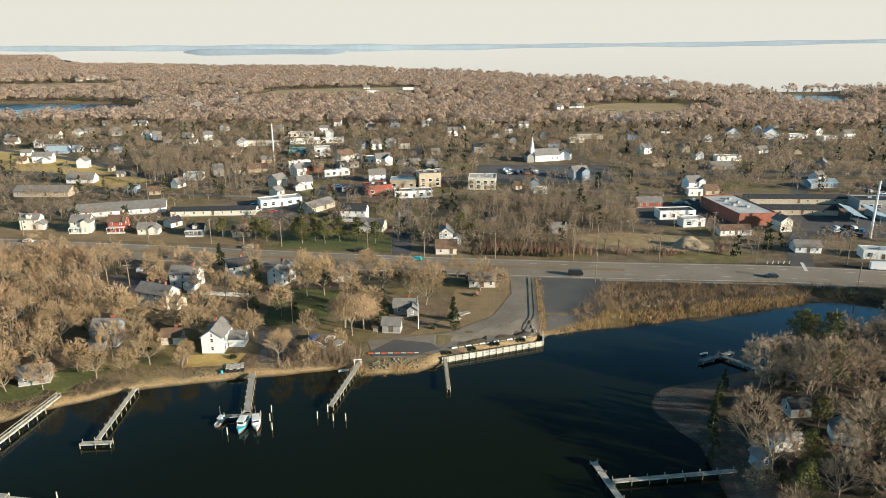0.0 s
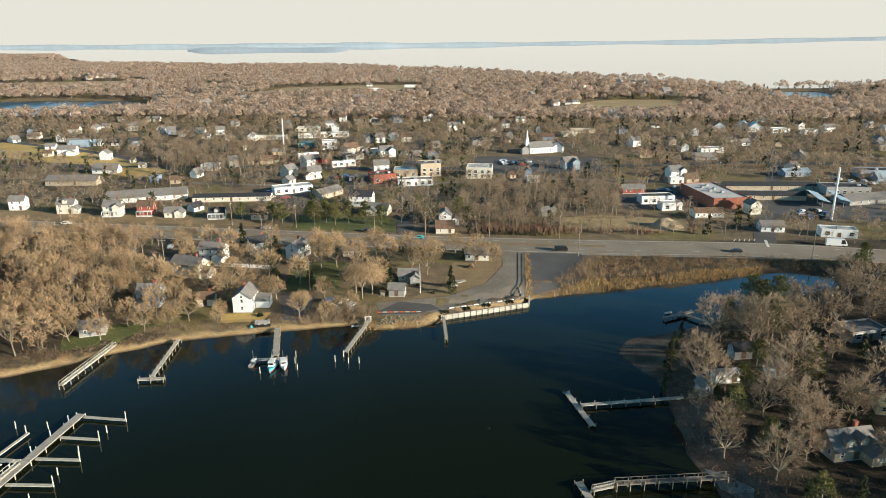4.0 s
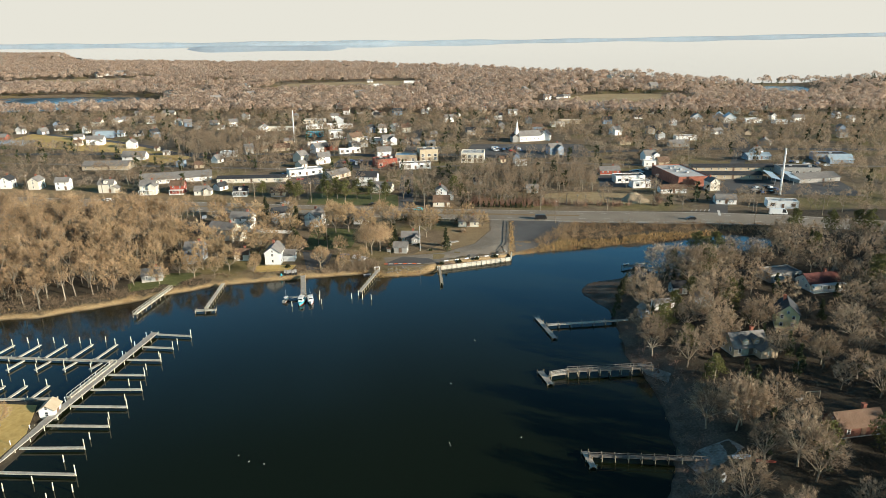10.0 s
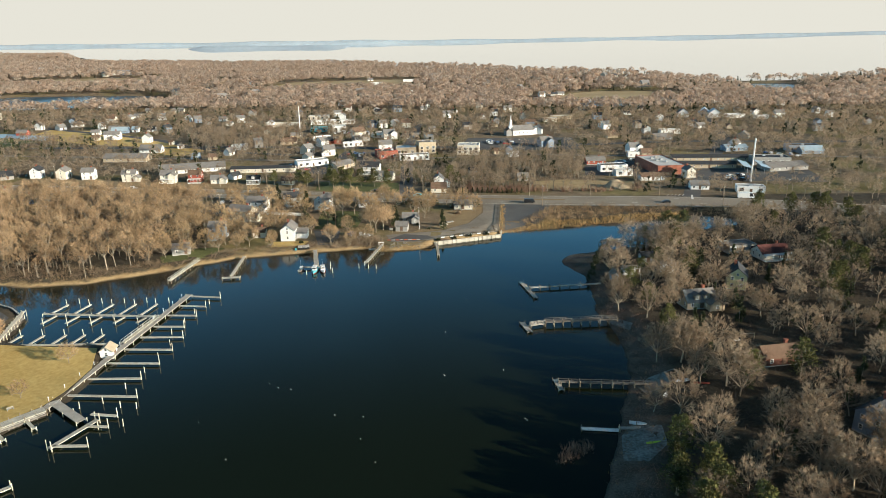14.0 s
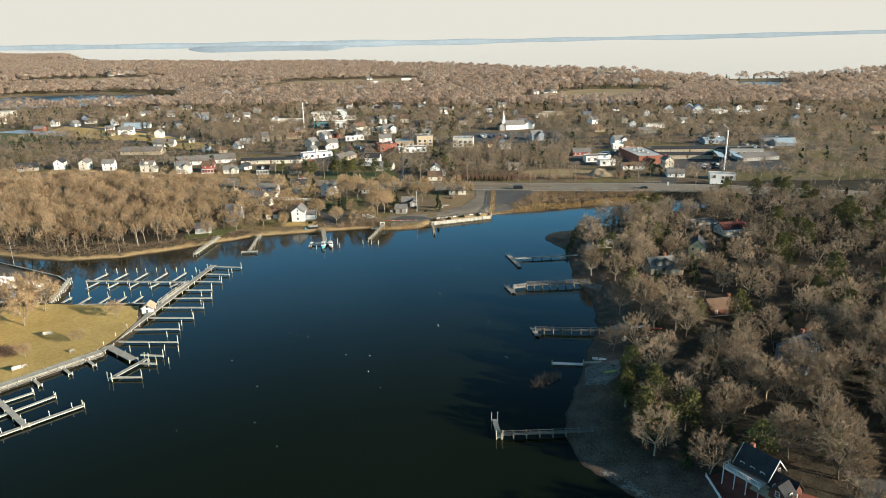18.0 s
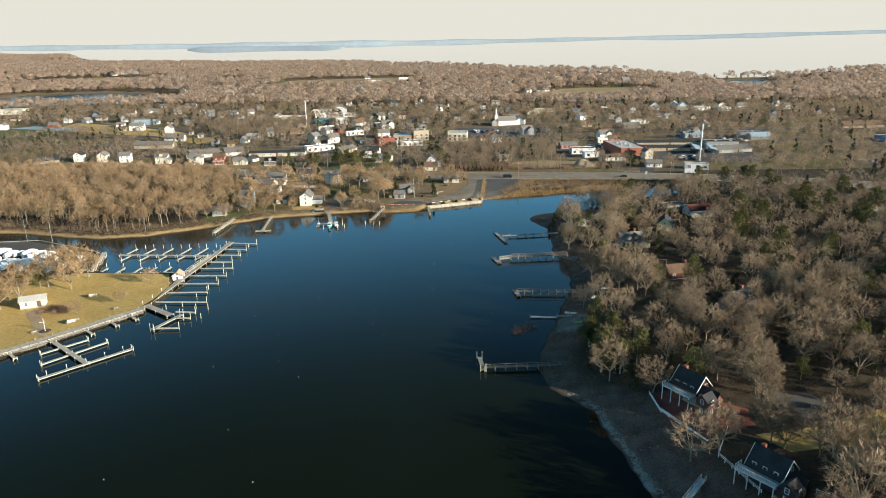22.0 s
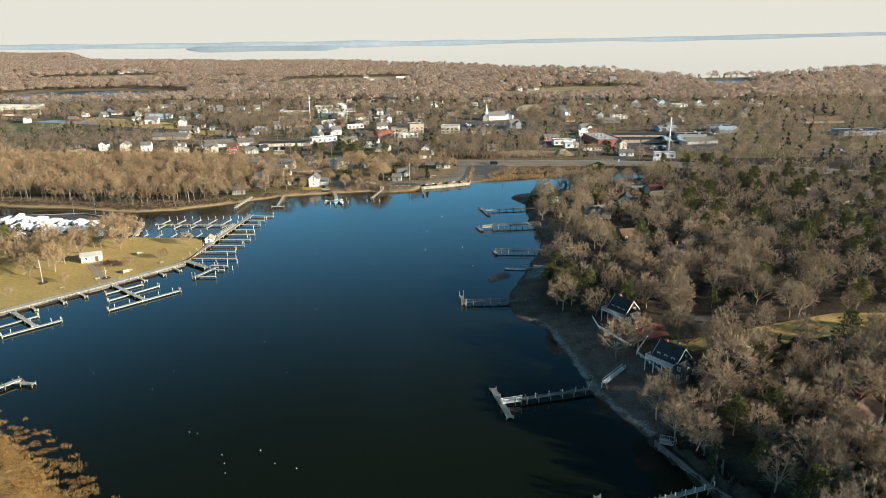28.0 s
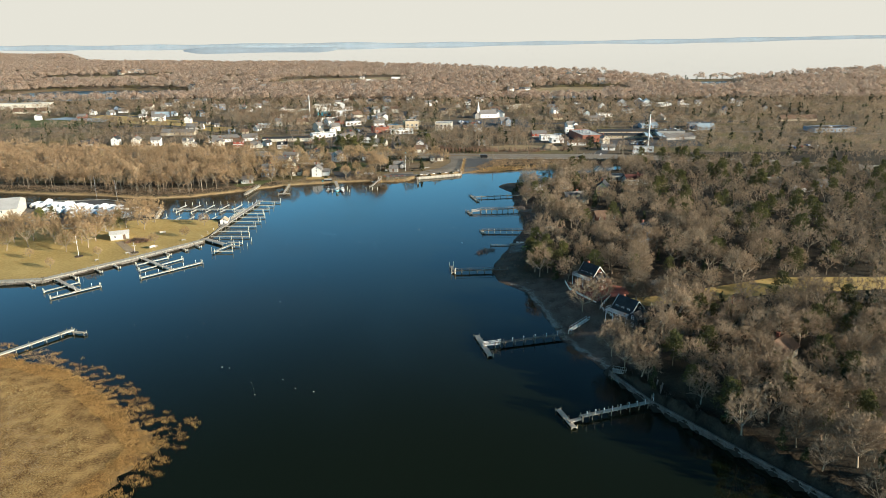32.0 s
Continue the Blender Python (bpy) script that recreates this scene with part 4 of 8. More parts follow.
def gable_roof_vf(L, W, h, rise, over=0.4, t=0.2):
    k = rise / (W / 2)
    x, y = L / 2 + over, W / 2 + over
    ze, zr = h - over * k, h + rise
    v = []
    for dz in (0.03, 0.03 + t):
        v += [(-x, -y, ze + dz), (x, -y, ze + dz), (x, 0, zr + dz), (-x, 0, zr + dz), (-x, y, ze + dz), (x, y, ze + dz)]
    f = [(6, 7, 8, 9), (9, 8, 11, 10), (1, 0, 3, 2), (2, 3, 4, 5), (0, 1, 7, 6), (5, 4, 10, 11), (1, 2, 8, 7), (2, 5, 11, 8), (3, 0, 6, 9), (4, 3, 9, 10)]
    return v, f


def house(x, y, rot, L, W, storeys, wall, roof, label, rise=None, chimney=True, porch=False, dormers=0, panes=True, faces="all", name="house", group="", wing=None, category="house"):
    if L < 25:
        L, W = L * (0.86 if panes else 0.72), W * (0.86 if panes else 0.72)
    h = (2.45 if panes else 2.15) * storeys + 0.3
    rise = W * 0.36 if rise is None else rise * 0.85
    z = float(land_height(x, y))
    t = thing(name, x, y, z, rot, label, category, group)
    w = child("wall", solid("house_wall", gable_vf(L, W, h, rise), wall), t)
    child("roof", solid("house_roof", gable_roof_vf(L, W, h, rise), roof), t)
    if panes:
        child("foundation", solid("house_foundation", box_vf(-L / 2 - 0.05, -W / 2 - 0.05, -0.6, L / 2 + 0.05, W / 2 + 0.05, 0.3), CONCRETE), t)
    gap = 2.7 if faces == "all" and L < 20 else 4.4
    wall_windows(w, (-L / 2, -W / 2), (L / 2, -W / 2), 0.3, storeys, panes=panes, door=True, gap=gap)
    wall_windows(w, (L / 2, -W / 2), (L / 2, W / 2), 0.3, storeys, panes=panes, gap=gap)
    if faces == "all":
        wall_windows(w, (-L / 2, W / 2), (-L / 2, -W / 2), 0.3, storeys, panes=panes, gap=gap)
    for sx, a in ((1, 90), (-1, -90)) if panes else ((1, 90),):
        g = child("window", WINDOW_FRAME if panes else FAR_WINDOW, w, m=pose(sx * L / 2, 0, h + 0.1, 0, 0, a) @ Matrix.Diagonal((0.8, 1, 0.7, 1)))
        if panes:
            child("pane", WINDOW_PANE, g)
    if chimney:
        child("chimney", solid("chimney", join_vf([box_vf(-0.4, -0.4, h, 0.4, 0.4, h + rise + 0.9), box_vf(-0.5, -0.5, h + rise + 0.9, 0.5, 0.5, h + rise + 1.1)]), BRICK), t, m=pose(L * 0.22, W * 0.12, 0))
    if porch:
        child("porch", solid("porch", join_vf([box_vf(-L / 2, -W / 2 - 2.2, 2.6, L / 2, -W / 2 - 0.02, 2.8), box_vf(-L / 2, -W / 2 - 2.2, -0.3, L / 2, -W / 2 - 0.06, 0.3)]
                                             + [box_vf(-L / 2 + k * (L - 0.2) / 4, -W / 2 - 2.15, 0.3, -L / 2 + 0.16 + k * (L - 0.2) / 4, -W / 2 - 1.99, 2.6) for k in range(5)]), WHITE), t)
    for k in range(dormers):
        dx = (k - (dormers - 1) / 2) * 3.4
        v, f = gable_vf(2.4, 1.9, 1.5, 0.7, 0)
        d = child("dormer", solid("dormer", (v, f), wall), t, m=pose(dx, -W * 0.30, h + rise * 0.18, 0, 0, 90))
        child("dormer_roof", solid("dormer_roof", gable_roof_vf(2.4, 1.9, 1.5, 0.7, 0.2, 0.12), roof), d)
        child("window", WINDOW_FRAME, d, m=pose(-1.2, 0, 0.15, 0, 0, -90) @ Matrix.Diagonal((0.8, 1, 0.8, 1)))
    if wing:
        wx, wy, wr, wL, wW, ws = wing
        wx, wy, wL, wW = wx * 0.86, wy * 0.86, wL * 0.86, wW * 0.86
        hh = 2.45 * ws + 0.2
        q = child("wing", solid("wing_wall", gable_vf(wL, wW, hh, wW * 0.34), wall), t, m=pose(wx, wy, 0, 0, 0, wr))
        child("wing_roof", solid("wing_roof", gable_roof_vf(wL, wW, hh, wW * 0.34), roof), q)
        for s in (-1, 1):
            child("window", WINDOW_FRAME, q, m=pose(0, s * wW / 2, 1.0, 0, 0, 0 if s < 0 else 180))
            child("window", WINDOW_FRAME, q, m=pose(s * wL / 2, 0, 1.0, 0, 0, 90 * s))
    CLEAR.append((x, y, max(L, W) * 0.5 + 0.6))
    if not panes:
        CLEAR.append((x, y - W / 2 - 4, 4.5))
    return t


def flat_building(x, y, rot, L, W, h, wall, roof, label, name="building", units=2, big=True, group="", storeys=1, category="building"):
    z = float(land_height(x, y))
    t = thing(name, x, y, z, rot, label, category, group)
    w = child("wall", solid("flat_wall", join_vf([box_vf(-L / 2, -W / 2, -0.5, L / 2, W / 2, h), box_vf(-L / 2, -W / 2, h, L / 2, -W / 2 + 0.3, h + 0.5),
                                                 box_vf(-L / 2, W / 2 - 0.3, h, L / 2, W / 2, h + 0.5), box_vf(-L / 2, -W / 2 + 0.3, h, -L / 2 + 0.3, W / 2 - 0.3, h + 0.5),
                                                 box_vf(L / 2 - 0.3, -W / 2 + 0.3, h, L / 2, W / 2 - 0.3, h + 0.5)]), wall), t)
    child("roof", solid("flat_roof", box_vf(-L / 2 + 0.31, -W / 2 + 0.31, h + 0.01, L / 2 - 0.31, W / 2 - 0.31, h + 0.12), roof), t)
    wall_windows(w, (-L / 2, -W / 2), (L / 2, -W / 2), 0.2, storeys, big=big, gap=3.6, door=True)
    wall_windows(w, (L / 2, -W / 2), (L / 2, W / 2), 0.2, storeys, big=False, gap=4.0)
    unit = bevelled_box("roof_unit", 1.8, 1.4, 1.1, METAL, 0.06)
    for k in range(units):
        child("roof_unit", unit, t, "grey metal roof unit", pose(L * (0.3 - 0.45 * k / max(1, units - 1)) if units > 1 else 0, W * (0.15 if k % 2 else -0.1), h + 0.12))
    CLEAR.append((x, y, max(L, W) * 0.5 + 1.0))
    if max(L, W) > 2.2 * min(L, W):
        a = radians(rot if L > W else rot + 90)
        for s in (-0.3, 0.3):
            CLEAR.append((x + math.cos(a) * s * max(L, W), y + math.sin(a) * s * max(L, W), min(L, W) * 0.7))
    return t


# homes of the north shore
house(-66.5, 185.5, 90, 11, 7.2, 2, WHITE, ROOF_GREY, "white two-storey house with a grey gabled roof near the bank", name="white_house", wing=(2.5, -6.0, 90, 6, 5.5, 1))
house(-100, 189, 0, 8.5, 7.5, 2, BLUE_SIDE, ROOF_GREY, "pale blue two-storey house half hidden by bare trees", name="blue_house", wing=(-1.5, -5.0, 90, 4, 5, 1))
house(-81, 189, 4, 6.5, 5.5, 1, CREAM, ROOF_BROWN, "small cream cottage among bare trees", name="cottage")
house(-97, 219, -22, 15, 7.5, 2, CREAM, ROOF_GREY, "long cream two-storey house with a grey roof", name="cream_house", wing=(8.5, 0.5, 0, 5, 5.5, 1))
house(-108.5, 165, 18, 8.5, 6, 1, GREY_SIDE, ROOF_GREY, "low grey waterside cottage under bare trees", name="cottage")
house(-94, 238, -8, 12, 7, 2, WHITE, ROOF_GREY, "white house with grey roof behind bare trees", name="white_house", wing=(4, -4.5, 90, 4, 5, 1))
house(-60, 241, 70, 11, 7, 2, WHITE, ROOF_GREY, "white gabled house near the highway", name="white_house")
house(-38, 243, 0, 8, 6, 1, WHITE, ROOF_GREY, "small white house near the highway", name="white_house")
house(-78, 247, 30, 9, 7, 2, WHITE, ROOF_DARK, "white house with a dark gabled roof near the highway", name="white_house")
house(-13, 212, 0, 8, 6, 1, GREY_SIDE, ROOF_GREY, "low grey shingled house with white trim behind evergreens", name="grey_house", wing=(3.2, -3.2, 90, 5, 4, 1))
house(-16, 197, -6, 6.4, 5.2, 1, GREY_SIDE, ROOF_GREY, "grey shed-like cottage with a broad grey roof by the lot", name="cottage", chimney=False)
house(14, 237, -3, 11, 6.5, 1, CREAM, ROOF_GREY, "low cream house behind a clipped hedge", name="cottage")
# homes north of the highway
house(-195, 316, 4, 10, 7, 2, CREAM, ROOF_GREY, "cream house with grey roof and dormer on the highway", name="roadside_house", dormers=1, wing=(5, -1, 90, 5, 5, 1))
house(-169, 312, 4, 10, 8, 2, CREAM, ROOF_GREY, "cream gambrel-fronted house with grey roof on the highway", name="roadside_house", porch=True, wing=(3.5, -2, 90, 7, 5, 2))
house(-152, 312, 4, 9, 7.5, 2, RED_SIDE, ROOF_BROWN, "dark red house with white porch on the highway", name="roadside_house", porch=True)
house(-137, 308, 6, 9, 7, 1, CREAM, ROOF_GREY, "low cream house with grey roof on the highway", name="roadside_house", wing=(4, -1.5, 90, 6, 5, 1))
house(-114, 306, 6, 9, 7, 1, GREY_SIDE, ROOF_DARK, "grey bungalow with dark roof on the highway", name="roadside_house", porch=True, dormers=1)
house(-92, 303, 6, 9, 7, 1, TAN, ROOF_BROWN, "tan bungalow with brown roof on the highway", name="roadside_house")
house(-225, 324, 6, 9, 7, 2, WHITE, ROOF_GREY, "white two-storey house on the highway", name="roadside_house")
house(-243, 327, 94, 10, 7, 2, CREAM, ROOF_GREY, "cream gable-fronted house on the highway", name="roadside_house")
house(-262, 330, 94, 9, 7, 2, WHITE, ROOF_DARK, "white gable-fronted house on the highway", name="roadside_house")
house(1, 277, 0, 10, 8, 1, CREAM, ROOF_BROWN, "low cream building with a brown hipped-looking roof on the highway", name="roadside_house", chimney=False, rise=3.2)
house(1, 292, 90, 9, 7, 2, WHITE, ROOF_GREY, "white two-storey gabled house behind the roadside building", name="white_house", wing=(-1, -5.5, 0, 7, 4.5, 1))
house(-44, 332, -8, 14.5, 8.5, 2, WHITE, ROOF_DARK, "white two-storey house with a dark roof", name="white_house", porch=True)
house(-33, 312, -12, 13, 9, 1, CREAM, ROOF_GREY, "cream gabled hall with a low grey roof", name="hall", wing=(-3, -3, 90, 7, 6, 1))
house(104.5 + 4, 357, 3, 15, 9, 1, RED_SIDE, ROOF_GREY, "red gabled building with a grey roof", name="red_barn", rise=2.4)
# sheds, stores and works buildings
flat_building(147, 336, 97, 38, 19, 5.6, BRICK, ROOF_FLAT, "large brick building with a pale flat roof", name="brick_building", units=5, big=False, storeys=2)
flat_building(115, 333, 4, 18, 8, 4, WHITE, ROOF_DARK, "white flat-roofed shed in the works", name="shed", units=0)
flat_building(118, 318, 8, 11, 6.5, 3.6, WHITE, ROOF_FLAT, "small white flat-roofed shed", name="shed", units=0)
house(-227, 386, 0, 31, 11, 1, TAN, ROOF_GREY, "long grey-roofed shed with a tan wall", name="long_shed", chimney=False, rise=3)
house(-166, 347, 18, 42, 15, 1, WHITE, ROOF_GREY, "long weathered warehouse with a grey roof and white gable", name="warehouse", chimney=False, rise=3.2)
house(-117, 343, 4, 42, 9, 1, CREAM, ROOF_DARK, "long low cream warehouse with a dark roof", name="warehouse", chimney=False, rise=1.2)
flat_building(-88, 362, 25, 22, 9, 3.6, WHITE, ROOF_FLAT, "white flat-roofed building behind the warehouse", units=1)
house(-66, 352, 55, 20, 10, 1, TAN, ROOF_GREY, "tan building with a long grey roof", name="long_shed", chimney=False, rise=2.6)
flat_building(-38, 388, 24, 14, 11, 5, RED_SIDE, ROOF_DARK, "red flat-roofed store in the town", name="store", units=2)
flat_building(-9, 406, 12, 13, 12, 8, TAN, ROOF_GREY, "tan brick two-storey block with flat roof", name="store", units=2, storeys=2)
flat_building(23, 401, -6, 16, 14, 6.5, CREAM, ROOF_FLAT, "cream two-storey store with a white upper front", name="store", units=3, storeys=2)
flat_building(-24, 404, 0, 15, 12, 4.5, TAN, ROOF_BLUE, "tan workshop with a pale blue roof", name="workshop", units=0)
flat_building(-17, 379, 8, 21, 8, 3.6, WHITE, ROOF_GREY, "white flat-roofed garage in the town", name="garage", units=1)
house(152, 277, -6, 12, 8, 1, WHITE, ROOF_GREY, "white corner cottage with a pale grey roof", name="corner_house", chimney=False, rise=2.4)
flat_building(178, 268, -12, 15, 7, 3.4, WHITE, ROOF_FLAT, "white roadside diner by the highway", name="diner", units=1)
house(132, 303, 4, 17, 7.5, 1, WHITE, ROOF_BROWN, "low white building with a brown roof", name="roadside_house", chimney=False, rise=2)
house(157, 309, 100, 8, 7, 2, CREAM, ROOF_GREY, "cream two-storey gabled house by the works", name="cream_house")
house(178, 341, -4, 40, 9, 1, TAN, ROOF_DARK, "long open-fronted shed with a dark roof", name="long_shed", chimney=False, rise=1.6)
house(190, 364, -2, 52, 9, 1, TAN, ROOF_DARK, "long dark-roofed storage shed", name="long_shed", chimney=False, rise=1.6)
flat_building(227, 352, -4, 24, 12, 4.5, GREY_SIDE, ROOF_DARK, "grey works building with a dark roof", units=2)
house(222, 400, 8, 20, 10, 1, BLUE_SIDE, ROOF_BLUE, "pale blue metal building by the works", name="workshop", chimney=False, rise=2)
flat_building(270, 395, -4, 22, 10, 4.5, BLUE_SIDE, ROOF_DARK, "low blue-grey works building", units=1)
house(84, 425, 20, 12, 8, 2, BLUE_SIDE, ROOF_GREY, "pale blue gabled house by the parking lot", name="blue_house", wing=(2, -4.5, 90, 6, 6, 2))
# east shore houses
house(109, 118, 70, 10, 7.5, 2, YELLOW, ROOF_DARK, "pale yellow gabled house with a dark roof in the woods", name="yellow_house", rise=3.4)
house(88, 99, 10, 12, 8, 1, TAN, ROOF_GREY, "large tan house with grey-brown roof and dormers", name="dormer_house", dormers=2, wing=(4.5, -4.5, 90, 6, 6, 1), rise=3.6)
house(137, 152, 12, 15, 9, 1, CREAM, ROOF_RED, "house with a dark red roof and long porch", name="red_roofed_house", porch=True, rise=3)
flat_building(127, 161, 14, 13, 8, 3, GREY_SIDE, ROOF_GREY, "low flat-roofed pavilion in the woods", name="pavilion", units=0)
house(90, 136, 75, 6.5, 6, 1, WHITE, ROOF_GREY, "small white shed in the woods", name="shed", chimney=False, rise=1.6)
house(67.5, 127, 100, 4, 3.6, 1, BLUE_SIDE, ROOF_GREY, "narrow white-blue boathouse near the dock", name="boathouse", chimney=False, rise=1.6)
house(85, 147.5, 5, 6, 5, 1, GREY_SIDE, ROOF_DARK, "dark shed with white bargeboards", name="shed", chimney=False)
house(102, 21, 30, 11, 8, 2, BLUE_SIDE, ROOF_DARK, "blue-grey house hidden among the trees", name="blue_house", wing=(-4, -5, 90, 5, 6, 1))
house(95, 56, 10, 13, 7, 1, DARK_BRICK, ROOF_BROWN, "low brick ranch house under the trees", name="ranch_house")
house(75, 132.5, 8, 8, 3.4, 1, WHITE, ROOF_FLAT, "long low white shed on the point's lawn", name="shed", chimney=False, rise=0.8)
house(113, -56, 15, 3.5, 3, 1, RED_SIDE, ROOF_BROWN, "tiny red garden shed under trees", name="garden_shed", chimney=False, rise=1.4)
house(107, -95, 40, 14, 9, 1, TAN, ROOF_BROWN, "brown-roofed house under the trees", name="ranch_house", rise=3)
# the town, street by street
house(-222, 418, 0, 22.8, 10.5, 1, WHITE, ROOF_GREY, "white barn with a broad curved-looking grey roof", name="barn", panes=False, faces="front", chimney=False, rise=4)
house(-244, 464, 90, 8.1, 9.6, 2, WHITE, ROOF_GREY, "white gable-fronted house above the open lawn", name="white_house", panes=False, faces="front")
house(-282, 484, 8, 18.2, 9.3, 2, WHITE, ROOF_GREY, "large white house with wings above the open lawn", name="white_house", panes=False, faces="front", wing=(4, -4.5, 90, 6, 6, 1))
house(-294, 479, 10, 8.6, 8.1, 1, CREAM, ROOF_BROWN, "small cream house above the open lawn", name="cottage", panes=False, faces="front")
house(-310, 512, 10, 10.3, 8.1, 1, WHITE, ROOF_GREY, "small white house among bare trees", name="cottage", panes=False, faces="front", chimney=False)
house(-205, 433, 0, 6.0, 4.7, 1, WHITE, ROOF_GREY, "small white shed on the open lawn", name="shed", panes=False, faces="front", chimney=False, rise=1.2)
house(-219, 451, 0, 4.3, 5.8, 1, CREAM, ROOF_BROWN, "tiny cream shed beside the street", name="shed", panes=False, faces="front", chimney=False, rise=1.2)
house(-323, 551, 90, 7.6, 7.3, 2, WHITE, ROOF_GREY, "white gable-fronted house in the upper street", name="town_house", panes=False, faces="front")
house(-304, 535, 5, 11.8, 9.3, 1, GREY_SIDE, ROOF_GREY, "low grey house in a terrace of homes", name="town_house", panes=False, faces="front", chimney=False)
house(-293, 532, 5, 10.5, 9.3, 1, WHITE, ROOF_GREY, "low white house in a terrace of homes", name="town_house", panes=False, faces="front", chimney=False)
house(-281, 529, 5, 8.0, 9.3, 1, WHITE, ROOF_BLUE, "white house with a pale blue roof", name="town_house", panes=False, faces="front", chimney=False)
house(-356, 570, 5, 14.1, 9.3, 1, WHITE, ROOF_GREY, "low white house in the upper street", name="town_house", panes=False, faces="front", chimney=False)
house(-250, 524, 60, 9.3, 8.9, 2, BLUE_SIDE, ROOF_DARK, "blue house with a dark gabled roof", name="blue_house", panes=False, faces="front")
house(-266, 529, 0, 9.1, 8.1, 1, WHITE, ROOF_DARK, "low white house with a dark roof", name="town_house", panes=False, faces="front", chimney=False)
house(-256, 597, 90, 10.5, 8.1, 2, WHITE, ROOF_GREY, "tall white gable-fronted house", name="white_house", panes=False, faces="front")
house(-244, 590, 20, 9.8, 9.3, 2, BLUE_SIDE, ROOF_GREY, "pale blue gabled house", name="blue_house", panes=False, faces="front")
house(-291, 618, 20, 11.7, 9.3, 2, WHITE, ROOF_GREY, "white house among bare trees", name="white_house", panes=False, faces="front")
house(-324, 636, 0, 9.5, 8.1, 1, WHITE, ROOF_GREY, "low white house among bare trees", name="town_house", panes=False, faces="front", chimney=False)
house(-335, 598, 0, 13.1, 9.3, 2, CREAM, ROOF_BROWN, "cream house half hidden by trees", name="cream_house", panes=False, faces="front")
house(-300, 689, 3, 18.6, 9.3, 1, CREAM, ROOF_GREY, "long pale house in the trees", name="town_house", panes=False, faces="front", chimney=False)
flat_building(-156, 426, 4, 11.3, 8, 3.4, WHITE, ROOF_BLUE, "low pale motel-like building with a blue-grey roof", name="building", units=0, big=False, storeys=1)
house(-158, 404, 70, 9.3, 7.5, 1, WHITE, ROOF_GREY, "white cottage with a steep gable", name="cottage", panes=False, faces="front", rise=3.6)
house(-165, 387, 8, 8.1, 8.1, 1, TAN, ROOF_BROWN, "tan shed behind the warehouse", name="shed", panes=False, faces="front", chimney=False)
flat_building(-179, 391, 0, 5.0, 7, 3.4, BLUE_SIDE, ROOF_DARK, "dark blue garage beside the lane", name="garage", units=0, big=False, storeys=1)
house(-222, 602, 0, 11.0, 8.1, 1, WHITE, ROOF_GREY, "white house in the upper streets", name="town_house", panes=False, faces="front")
house(-200, 589, 20, 10.7, 9.3, 2, WHITE, ROOF_GREY, "white gabled house in the upper streets", name="white_house", panes=False, faces="front")
house(-160, 490, 30, 8.9, 9.3, 2, TAN, ROOF_BROWN, "tan house with a brown roof", name="town_house", panes=False, faces="front")
house(-182, 554, 0, 5.6, 8.1, 1, WHITE, ROOF_GREY, "little white house by the street", name="town_house", panes=False, faces="front", chimney=False)
house(-144, 435, 30, 8.8, 10.5, 2, GREY_SIDE, ROOF_GREY, "grey house with white trim", name="grey_house", panes=False, faces="front")
house(-130, 320, 60, 9.3, 7.4, 1, WHITE, ROOF_DARK, "dark-roofed house with a white gable on the highway", name="roadside_house", panes=False, faces="front")
house(-161, 551, 90, 9.3, 8.2, 2, WHITE, ROOF_GREY, "white gable-fronted house near the tower", name="white_house", panes=False, faces="front")
house(-152, 504, 10, 10.1, 9.3, 2, CREAM, ROOF_BROWN, "cream house with a hipped-looking roof", name="cream_house", panes=False, faces="front")
flat_building(-125, 608, 4, 22.4, 10, 3.4, CREAM, ROOF_FLAT, "low pale store behind the main street", name="store", units=1, big=True, storeys=1)
flat_building(-97, 571, 5, 28.6, 8, 3.4, WHITE, ROOF_FLAT, "long white flat-roofed store", name="store", units=1, big=True, storeys=1)
house(-99, 603, 90, 9.3, 8.2, 2, WHITE, ROOF_GREY, "white gable-fronted house behind the store", name="white_house", panes=False, faces="front")
flat_building(-109, 518, 6, 14.8, 8, 3.4, TEAL, ROOF_GREY, "teal-painted store on the main street", name="store", units=1, big=True, storeys=1)
flat_building(-89, 506, 10, 11.4, 10, 6.3, WHITE, ROOF_FLAT, "tall white flat-roofed block", name="store", units=0, big=True, storeys=2)
house(-70, 485, 40, 16.0, 11.6, 2, CREAM, ROOF_BROWN, "cream two-storey house with a tan roof", name="cream_house", panes=False, faces="front")
house(-89, 451, 12, 19.4, 10.5, 1, RED_SIDE, ROOF_DARK, "red house with steep white-trimmed gables", name="red_house", panes=False, faces="front", wing=(7, -3.5, 90, 7, 7, 1))
flat_building(-98, 465, 28, 15.0, 3.2, 3.4, WHITE, ROOF_FLAT, "long low white range beside the yard", name="store", units=1, big=True, storeys=1)
flat_building(-68, 434, 24, 16.1, 3.2, 3.4, WHITE, ROOF_FLAT, "long low white wall-like range by the railway", name="store", units=1, big=True, storeys=1)
house(-122, 448, 12, 16.9, 10.5, 1, TAN, ROOF_BROWN, "tan house with a brown roof near the tower", name="town_house", panes=False, faces="front")
house(-134, 444, 10, 5.4, 8.1, 1, TAN, ROOF_BROWN, "small orange-tan house in the town", name="town_house", panes=False, faces="front", chimney=False)
house(-99, 405, 55, 10.5, 11.2, 2, CREAM, ROOF_GREY, "cream gabled house above the yard", name="cream_house", panes=False, faces="front")
